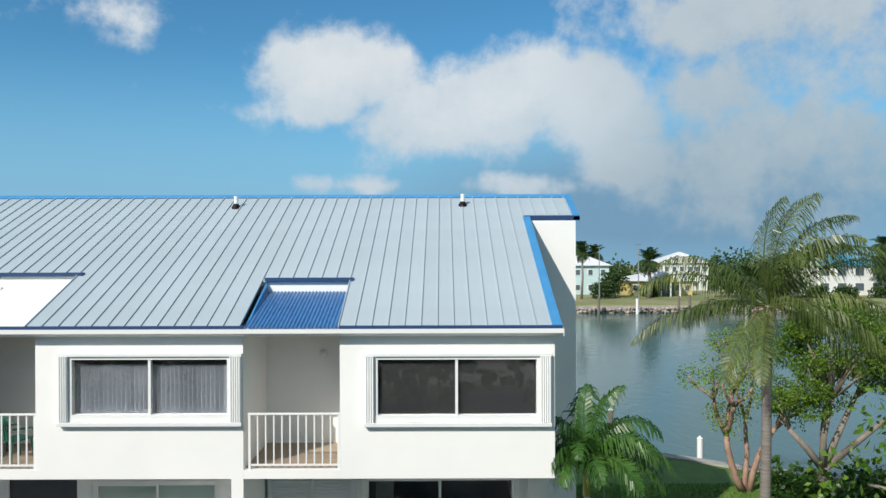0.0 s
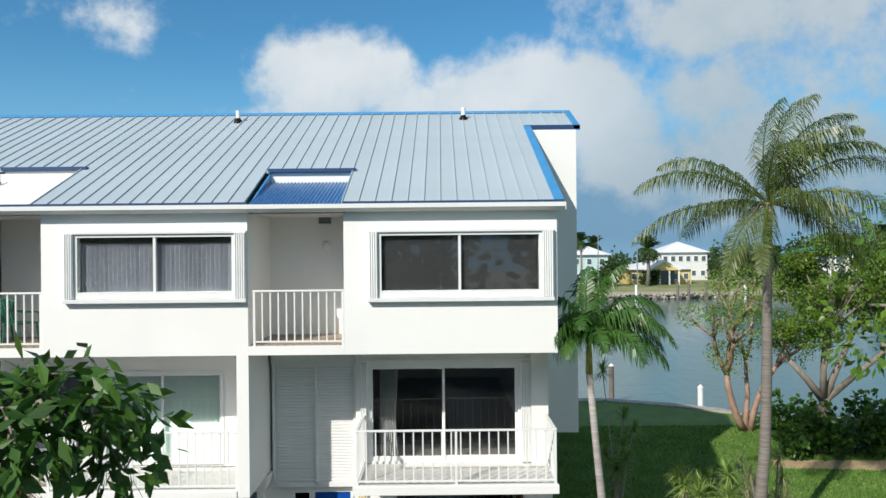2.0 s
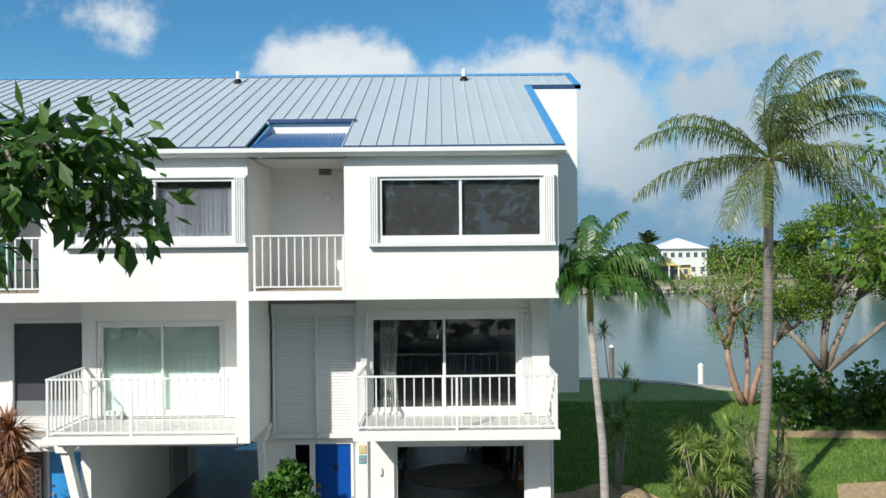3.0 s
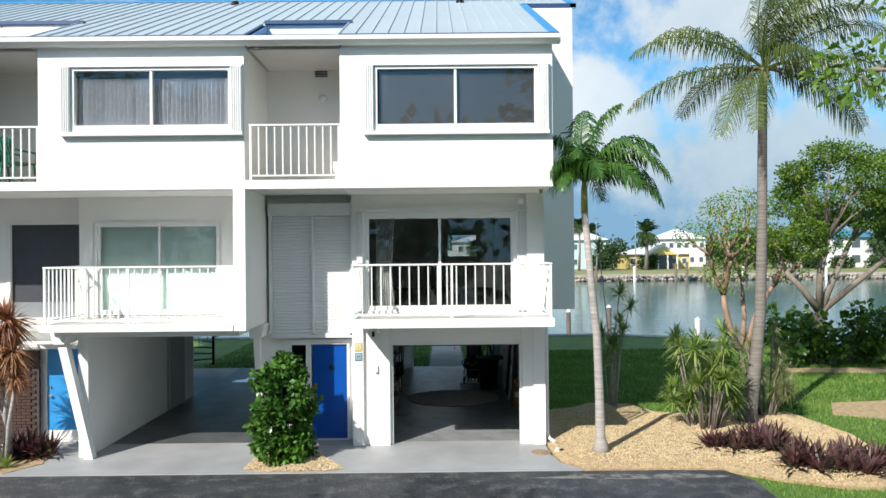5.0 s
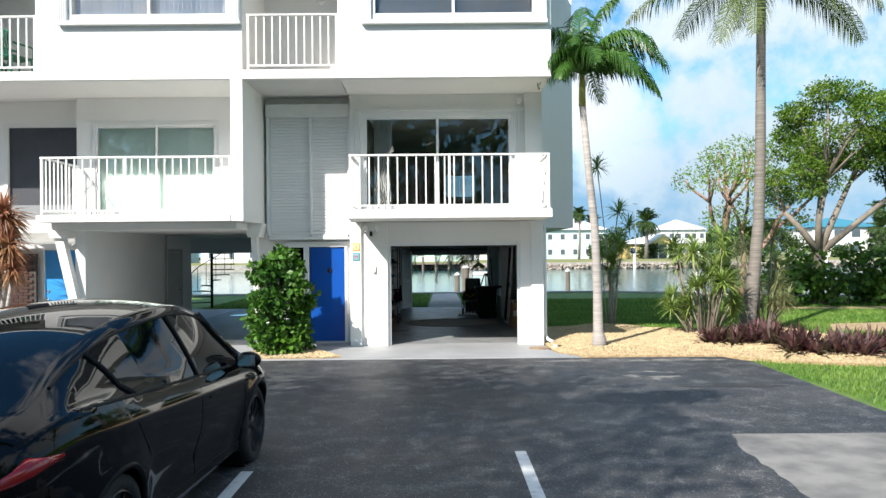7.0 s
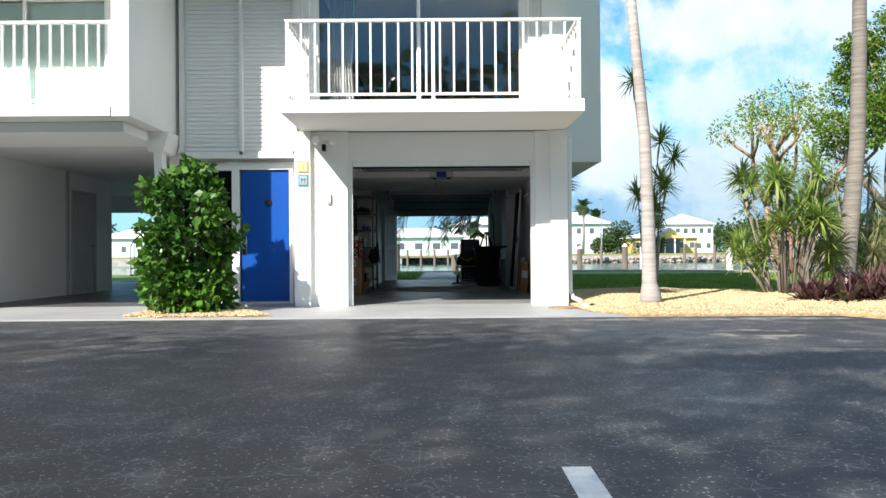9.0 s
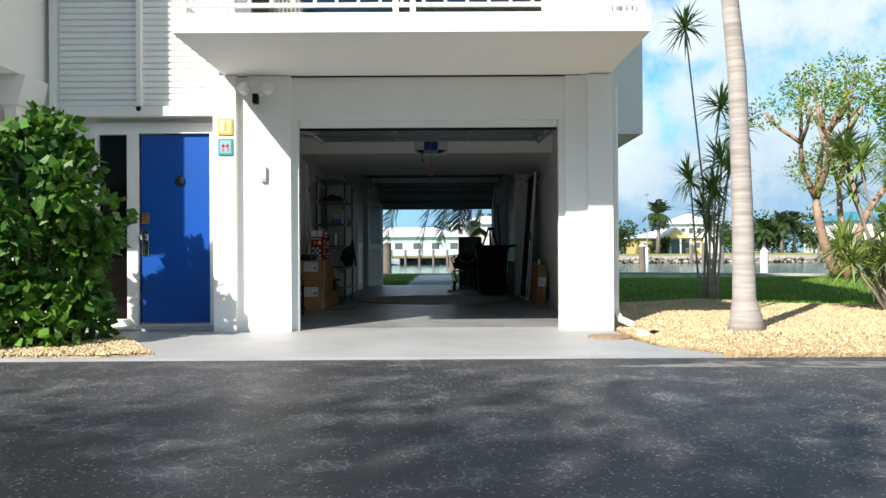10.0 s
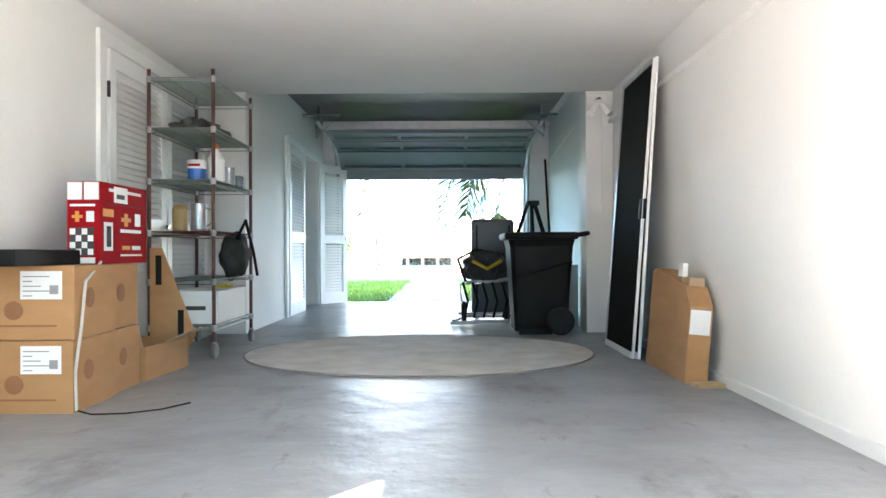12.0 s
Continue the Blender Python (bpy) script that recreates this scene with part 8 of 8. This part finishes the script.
cw = thing("cable_bundle", "black cables trailing down behind the speaker", "cables")
for k in range(3):
    part("cord", T([(-1.64 + 0.02 * k, 1.5, 0.54), (-1.6 + 0.012 * k, 1.62, 0.42), (-1.61, 1.68 + 0.03 * k, 0.15), (-1.6 + 0.03 * k, 1.74, 0.008)], 0.005, 5), BLACKP, cw)
part("plug", box(bmesh.new(), -1.6, 1.77, 0.0, -1.57, 1.8, 0.025, bev=0.004), PAINT, cw, "white plug")

# ---------------------------------------------------------------- docks and the far shore
PILE = mat("weathered_pile", (0.2, 0.17, 0.14), 0.9, var=0.35, scale=6, bump=0.4, stretch=(1, 1, 0.3))
for x, y, h, r, m, lab in ((-1.95, 21.0, 1.15, 0.17, PILE, "weathered brown dock pile with a pale cap"), (0.95, 21.3, 1.15, 0.17, PILE, "weathered brown dock pile with a pale cap"), (11.6, 19.0, 0.75, 0.13, PAINT, "white painted mooring post at the seawall"),
                           (6.2, 22.5, 0.9, 0.12, PILE, "grey mooring pile in the canal"), (8.6, 24.0, 1.0, 0.13, PILE, "grey mooring pile in the canal"), (0.6, 24.5, 0.7, 0.14, PILE, "short mooring pile off the dock"),
                           (-6.0, 21.2, 1.2, 0.15, PILE, "weathered dock pile behind the carport"), (-8.0, 21.4, 1.2, 0.15, PILE, "weathered dock pile behind the carport")):
    p = thing("dock_pile", lab, "pile", (x, y, -2.1), group="dock piles")
    part("shaft", T([(0, 0, 0), (0, 0, 2.1 + h)], [r * 1.1, r], 12), m, p)
    part("cap", lathe(bmesh.new(), [(r * 1.1, 2.1 + h), (r * 1.1, 2.13 + h), (0.02, 2.25 + h)], 12), PAPER, p, "pale cap")
HULL = mat("white_gelcoat", (0.75, 0.78, 0.78), 0.25)
db = thing("dock_box", "pale teal jet-ski lift box at the dock", "dock box", (1.7, 20.7, 0.02))
part("body", box(bmesh.new(), -0.4, -0.25, 0, 0.4, 0.25, 0.75, bev=0.05), mat("pale_teal_plastic", (0.45, 0.62, 0.62), 0.5), db)
part("lid", box(bmesh.new(), -0.42, -0.27, 0.75, 0.42, 0.27, 0.95, bev=0.06), HULL, db)

# spiral stair behind the neighbour's carport
ss = thing("spiral_stair", "black metal spiral stair behind the carport", "spiral stair", (-8.75, 12.0, -0.05))
part("pole", T([(0, 0, 0), (0, 0, 3.4)], 0.05, 10), BLACKP, ss)
tread = mesh("tread", prism(bmesh.new(), [(0.04, -0.05), (0.8, -0.2), (0.8, 0.2), (0.04, 0.05)], "z", 0, 0.035), BLACKP)
for i in range(15):
    part("tread", tread, BLACKP, ss, at=pose(0, 0, 0.2 * (i + 1), 0, 0, 200 - 26 * i))
    a = radians(200 - 26 * i)
    part("baluster", T([(0.78 * math.cos(a), 0.78 * math.sin(a), 0.2 * (i + 1)), (0.78 * math.cos(a), 0.78 * math.sin(a), 0.2 * (i + 1) + 0.9)], 0.012, 5), BLACKP, ss)
part("hand_rail", T([(0.78 * math.cos(radians(200 - 26 * i)), 0.78 * math.sin(radians(200 - 26 * i)), 0.2 * (i + 1) + 0.9) for i in range(15)], 0.018, 6), BLACKP, ss)

FARLAND = mat("far_bank_lawn", (0.16, 0.2, 0.06), 0.9, var=0.4, scale=0.1, bump=0.1, col2=(0.3, 0.27, 0.15))
sheet("far_bank", [(-250, 104.5), (250, 104.5), (250, 330), (-250, 330)], 0.35, 2.5, FARLAND, "grassy far bank of the canal", "ground")
solid("far_seawall", B(-250, 103.9, -2.0, 250, 104.5, 0.1), WATERWALL, "low weathered seawall on the far bank", "seawall", kind=STRUCT)
rr = np.random.default_rng(17)
verts, faces = [], []
for i in range(1500):
    x, y, s = rr.uniform(-25, 95), rr.uniform(103.0, 103.9), rr.uniform(0.2, 0.45)
    z = -1.0 + rr.uniform(0, 0.8)
    b = len(verts)
    o = rr.uniform(0.6, 1.3, 6) * s
    verts += [(x - o[0], y, z), (x + o[1], y, z), (x, y - o[2], z), (x, y + o[3], z), (x, y, z + o[4] * 0.8), (x, y, z - o[5])]
    faces += [(b, b + 2, b + 4), (b + 2, b + 1, b + 4), (b + 1, b + 3, b + 4), (b + 3, b, b + 4), (b + 2, b, b + 5), (b + 1, b + 2, b + 5)]
RIP = mat("shore_boulders", (0.38, 0.33, 0.28), 0.9, var=0.3, scale=1, bump=0.2, island=0.6)
solid("riprap", raw("riprap", verts, faces, RIP), RIP, "tumbled boulders along the far seawall", "boulders", kind="stuff")

WHITEROOF = mat("white_metal_roof", (0.72, 0.73, 0.73), 0.45, var=0.08, scale=0.4)
TEALROOF = mat("teal_metal_roof", (0.05, 0.24, 0.33), 0.45, var=0.12, scale=0.4)
DARKPANE = mat("far_window_pane", (0.1, 0.13, 0.15), 0.1, var=0.1, bump=0)


def house(label, at, w, d, h, rise, wallmat, roofmat, rows, gable=False, porch=0.0, win=(1.0, 1.2)):
    """A house facing the canal (towards -y): body, hip or gable roof, window rows."""
    t = thing("house", label, "house", at, group="houses on the far bank")
    part("wall", B(-w / 2, 0, 0, w / 2, d, h), wallmat, t)
    e = 0.6
    bm = bmesh.new()
    if gable:
        prism(bm, [(-w / 2 - e, h - 0.1), (w / 2 + e, h - 0.1), (0, h + rise)], "y", -e, d + e)
    else:
        lo = [bm.verts.new(p) for p in ((-w / 2 - e, -e, h), (w / 2 + e, -e, h), (w / 2 + e, d + e, h), (-w / 2 - e, d + e, h))]
        k = max(0.3, w / 2 - d / 2)
        hi = [bm.verts.new((-k, d / 2, h + rise)), bm.verts.new((k, d / 2, h + rise))]
        bm.faces.new((lo[0], lo[1], hi[1], hi[0])), bm.faces.new((lo[2], lo[3], hi[0], hi[1]))
        bm.faces.new((lo[1], lo[2], hi[1])), bm.faces.new((lo[3], lo[0], hi[0])), bm.faces.new(lo[::-1])
    part("roof", bm, roofmat, t)
    for z, n in rows:
        for i in range(n):
            x = -w / 2 + w * (i + 0.5) / n
            wd = part("window", B(x - win[0] / 2, -0.06, z, x + win[0] / 2, 0.0, z + win[1]), PAINT, t)
            part("pane", B(x - win[0] / 2 + 0.1, -0.09, z + 0.1, x + win[0] / 2 - 0.1, -0.062, z + win[1] - 0.1), DARKPANE, wd)
    if porch:
        part("porch_roof", prism(bmesh.new(), [(-porch - 0.5, 2.7), (porch + 0.5, 2.7), (0, 4.6)], "y", -3.0, 0.3), roofmat, t)
        part("porch_gable", prism(bmesh.new(), [(-porch, 2.72), (porch, 2.72), (0, 4.3)], "y", -3.06, -3.01), wallmat, t)
        for x in (-porch, -porch / 3, porch / 3, porch):
            part("porch_post", B(x - 0.12, -2.9, 0, x + 0.12, -2.66, 2.7), PAINT, t)
        part("porch_back", B(-porch, -0.1, 0.1, porch, -0.061, 2.5), DARKPANE, t)
    return t


AQUA, YELLOW = mat("pale_aqua_siding", (0.5, 0.66, 0.66), 0.7, var=0.08, scale=0.5), mat("yellow_siding", (0.66, 0.52, 0.2), 0.7, var=0.1, scale=0.5)
MINT, WHITEW = mat("mint_siding", (0.5, 0.7, 0.62), 0.7, var=0.08, scale=0.5), mat("white_siding", (0.72, 0.73, 0.71), 0.7, var=0.08, scale=0.5)
house("pale aqua two-storey house with a white metal roof", (25.5, 128, 0.3), 12, 10, 5.6, 2.4, AQUA, WHITEROOF, ((0.8, 5), (3.7, 5)))
house("low yellow cottage with a white roof and gabled porch", (40.3, 124, 0.3), 11.5, 10, 2.8, 1.6, YELLOW, WHITEROOF, ((0.9, 6),), porch=2.6)
house("white two-storey house behind the yellow cottage", (50.0, 140, 0.3), 9.5, 9, 5.8, 2.2, WHITEW, WHITEROOF, ((0.9, 5), (3.9, 6)))
house("white two-storey house with a teal hip roof", (75.5, 124, 0.3), 13, 11, 5.6, 1.9, WHITEW, TEALROOF, ((0.8, 4), (3.6, 4)), win=(1.8, 1.6))
house("long low mint bungalow with a white roof", (-5.0, 108, 0.3), 17, 9, 2.9, 1.6, MINT, WHITEROOF, ((0.9, 6),), win=(1.4, 1.2))
house("white two-storey house beside the mint bungalow", (8.0, 124, 0.3), 12, 10, 5.4, 1.6, WHITEW, WHITEROOF, ((0.8, 4), (3.5, 4)))
house("white canal house with a grey roof behind the carport view", (-34, 112, 0.3), 14, 9, 5.6, 1.8, WHITEW, WHITEROOF, ((0.8, 4), (3.6, 4)))
house("pale aqua canal house with a white roof", (-52, 116, 0.3), 13, 9, 3.2, 1.8, AQUA, WHITEROOF, ((0.8, 4),))
house("white canal house half hidden by trees", (95, 130, 0.3), 14, 10, 5.6, 2.0, WHITEW, WHITEROOF, ((0.8, 4), (3.6, 4)))
# far docks and piles
fd = thing("far_dock", "grey timber dock on the far bank", "dock", (-3.0, 101, 0.0))
part("deck", B(-6, -0.8, 0.0, 6, 2.8, 0.15), PILE, fd)
for i in range(7):
    part("post", T([(-6 + 2 * i, -0.9, -2.2), (-6 + 2 * i, -0.9, 1.2)], 0.18, 8), PILE, fd)
for x, h in ((30, 1.4), (36.5, 1.8), (38.2, 2.0), (41, 1.6), (47, 1.2), (55, 1.5), (60, 1.2), (24, 1.6)):
    p = thing("dock_pile", "pale mooring pile off the far bank", "pile", (x, 101.5, -2.1), group="far mooring piles")
    part("shaft", T([(0, 0, 0), (0, 0, 2.1 + h)], 0.2, 8), PAINT if x in (30, 47, 60) else PILE, p)
boat = thing("boat", "small white motor boat moored at the far bank", "boat", (-9.0, 99.5, -1.05))
part("hull", loft([[(x, y * b, z) for y, z in ((0, 0.1), (0.8, 0.35), (1, 1.0), (-1, 1.0), (-0.8, 0.35))] for x, b in ((-3, 1.1), (0, 1.2), (2, 0.9), (3.2, 0.1))]), HULL, boat)
part("cabin", box(bmesh.new(), -1.2, -0.7, 1.0, 0.6, 0.7, 2.1, bev=0.1), HULL, boat)

# far palms and greenery
FARLEAF = leaf_mat("far_foliage", (0.035, 0.075, 0.02), (0.07, 0.12, 0.03), 0.6)
farfr = [frond_mesh("frond", 3.2, 1.3, 22, 1.0, FARLEAF, 200, hang=0.6, blade=0.07), frond_mesh("frond", 3.2, 0.8, 22, 1.0, FARLEAF, 201, hang=0.4, blade=0.07)]
for x, y, h, sc in ((36.3, 118, 6.8, 1.0), (24.0, 116, 8.3, 0.6), (30.0, 150, 8.5, 0.9), (33.5, 152, 8.0, 0.9), (57, 118, 5.0, 0.9), (60, 120, 5.6, 0.8), (80, 121, 5.5, 1.0), (5.2, 112, 4.6, 0.6), (29.5, 121, 2.6, 0.5), (-20, 115, 7, 1.0), (-44, 113, 8, 1.0), (53.5, 117, 4.0, 0.9), (88, 135, 9.5, 1.0)):
    rp2 = random.Random(int(x * 10))
    fr = [(i * 137.5, [65, 40, 15, -10, -35][i % 5] + rp2.uniform(-8, 8), 0 if i % 5 > 1 else 1, sc * rp2.uniform(0.85, 1.1)) for i in range(34)]
    palm("far_palm", "tall shaggy palm on the far bank", [(x, y, 0.2), (x + 0.2, y, h * 0.5), (x + 0.1, y, h)], [0.4 * sc, 0.3 * sc, 0.28 * sc], PALMBARK, fr, 5, farfr)
rng = np.random.default_rng(31)
cen, rad = [], []
for i in range(420):
    x = rng.uniform(-130, 170)
    cen.append((x, rng.uniform(150, 185), rng.uniform(0.5, 6.0 + 2.2 * math.sin(x * 0.09) + 1.2 * math.sin(x * 0.31)))), rad.append(rng.uniform(1.6, 3.0))
v, f = leaf_cloud(rng, cen, rad, 46, 1.0, 0.8)
solid("far_trees", raw("far_trees", v, f, FARLEAF), FARLEAF, "dark green trees behind the far houses", "trees", kind="stuff")
for x, y, w, h in ((30.5, 119, 3.2, 5.4), (50.5, 119, 3.5, 5.0), (55, 121, 4, 6.0), (63.5, 120, 3.0, 4.5), (82, 119, 3.2, 5.0), (28, 117, 2.2, 2.6), (37.5, 121, 1.8, 2.4), (66, 117, 2.0, 2.0), (71, 117, 2.4, 1.6), (77, 117, 2.4, 1.8), (11, 119, 2.5, 3.5), (-17, 114, 3, 4), (-26, 116, 4, 6), (59, 126, 4, 7.5), (15, 121, 3, 5)):
    t = thing("far_tree", "rounded green tree on the far bank", "tree", (x, y, 0.3), group="trees on the far bank")
    part("trunk", T([(0, 0, 0), (0.1, 0, h * 0.5)], [0.2, 0.14], 6), BARK, t)
    c = [(rng.uniform(-w, w) * 0.6, rng.uniform(-w, w) * 0.4, h * rng.uniform(0.3, 0.85)) for _ in range(16)]
    v, f = leaf_cloud(rng, c, [w * 0.42] * 16, 70, 0.45, 0.8)
    part("crown", raw("crown", v, f, FARLEAF), FARLEAF, t)
for x, y, h in ((33.2, 113, 9.5), (26.5, 113, 9.0)):
    p = thing("light_pole", "slender grey light pole on the far bank", "pole", (x, y, 0.3))
    part("mast", T([(0, 0, 0), (0, 0, h)], [0.12, 0.07], 6), GALV, p)
    part("lamp_head", B(-0.4, -0.15, h, 0.4, 0.15, h + 0.15), GALV, p)

# ---------------------------------------------------------------- the tree over the parking court and the woods behind
rng = np.random.default_rng(77)
ct = thing("shade_tree", "dark leafy shade tree reaching over the parking court", "tree", (-6.6, -14.6, -0.05))
def clear_of_view(p, margin):
    """Whether a point of this tree stays beside the open court, off the line to the house."""
    return p[0] - 6.6 < -0.3 - 0.62 * (p[1] - 14.6 + 15.9) - margin or p[1] < -1.6


tips = []
for start, way, length, rad in (((0, 0, 0), (0.03, 0, 1), 4.2, 0.26), ((0, 0, 4.0), (-0.6, 0.3, 0.9), 2.6, 0.13), ((0, 0, 4.0), (0.1, -0.7, 0.9), 2.6, 0.13), ((0, 0, 3.9), (-0.2, 0.4, 0.9), 2.4, 0.13)):
    o = []
    grow(rng, start, way, length, rad, 2, o, tips, 0.5, 0.15)
    bm = bmesh.new()
    for pts, r_ in o:
        if clear_of_view(pts[-1], 0.3) and pts[-1].z < 7.4:
            tube(bm, pts, r_, 7)
    part("limb" if start[2] > 0 else "trunk", bm, BARK, ct, smooth=True)
tips = [t for t in tips if clear_of_view(t, 1.2) and t[2] < 7.2]
v, f = leaf_cloud(rng, tips, rng.uniform(1.0, 1.5, len(tips)), 420, 0.18, 0.42, 0.8, 0.5)
part("crown", raw("crown", v, f, BRANCHLEAF), BRANCHLEAF, ct)
# the long bough that hangs into the view: limb, twigs, and leaves in drooping whorls
bm = bmesh.new()
tube(bm, [(0, 0, 4.1), (1.4, 0.8, 5.6), (3.3, 1.6, 6.85), (4.15, 1.95, 6.9), (4.75, 2.05, 6.65)], [0.12, 0.09, 0.06, 0.035, 0.015], 7)
twigs = []
for i in range(46):
    s = rng.uniform(0.05, 1.0)
    p = Vector((3.1, 1.6, 6.82)).lerp(Vector((4.75, 2.05, 6.67)), s)
    q = p + Vector((rng.uniform(-0.3, 0.25), rng.uniform(-0.3, 0.3), rng.uniform(-0.4, 0.22) - 0.12 * s))
    tube(bm, [p, (p + q) / 2 + Vector((0, 0, 0.06)), q], [0.014, 0.009, 0.005], 5)
    twigs.append(tuple(q))
    twigs.append(tuple((p + q) / 2))
part("bough", bm, BARK, ct, smooth=True)
v, f = leaf_cloud(rng, twigs, [0.15] * len(twigs), 24, 0.125, 0.42, 1.0, 0.8)
part("bough_leaves", raw("bough_leaves", v, f, BRANCHLEAF), BRANCHLEAF, ct)
# a tall tree behind, whose canopy shades the parking court
tt2 = thing("canopy_tree", "tall broad tree shading the parking court from behind", "tree", (-9.5, -20.0, -0.05))
crowns = []
while len(crowns) < 130:
    gx, gy, z = rng.uniform(-9.5, 3.0), rng.uniform(-16.5, -3.8), rng.uniform(7.6, 10.5)
    if gy > -4.6 and rng.random() < 0.5 or gx > 3.4 + 0.25 * (gy + 4.0) + 1.0 * math.sin(gy * 1.3):
        continue
    x, y = gx - 0.787 * z, gy - 1.064 * z
    if x < -1.3 - 0.66 * max(0.0, y + 16.2):
        crowns.append((x + 9.5, y + 20.0, z))
bm = tube(bmesh.new(), [(0, 0, 0), (0.1, 0.1, 2.0), (0.3, 0.2, 4.5)], [0.42, 0.33, 0.28], 10)
part("trunk", bm, BARK, tt2, smooth=True)
for k in range(9):
    a = k * math.tau / 9 + 0.3
    end = Vector((0.3 + 3.4 * math.cos(a), 0.2 + 3.4 * math.sin(a), 7.4))
    bm = tube(bmesh.new(), [(0.3, 0.2, 4.3), Vector((0.3, 0.2, 4.3)).lerp(end, 0.5) + Vector((0, 0, 0.4)), end], [0.17, 0.12, 0.09], 7)
    for c in crowns:
        q = Vector(c)
        if math.floor(((math.atan2(q.y - 0.2, q.x - 0.3) - 0.3 + math.tau / 18) % math.tau) / (math.tau / 9)) == k:
            tube(bm, [end, end.lerp(q, 0.5) + Vector((0, 0, 0.2)), q], [0.06, 0.04, 0.015], 5)
    part("limb", bm, BARK, tt2, smooth=True)
v, f = leaf_cloud(rng, crowns, rng.uniform(0.9, 1.4, len(crowns)), 145, 0.28, 0.5, 0.6, 0.3)
part("crown", raw("crown", v, f, BRANCHLEAF), BRANCHLEAF, tt2)
# trees behind the court, seen only in the glass and the car's paint
cen, rad = [], []
for i in range(300):
    x = rng.uniform(-50, 50)
    cen.append((x, rng.uniform(-38, -31), rng.uniform(0.8, 12.5 + 2.5 * math.sin(x * 0.2)))), rad.append(rng.uniform(1.8, 2.8))
v, f = leaf_cloud(rng, cen, rad, 60, 0.9, 0.8)
solid("court_woods", raw("court_woods", v, f, DARKLEAF), DARKLEAF, "dark trees closing the far side of the parking court", "trees", kind="stuff")
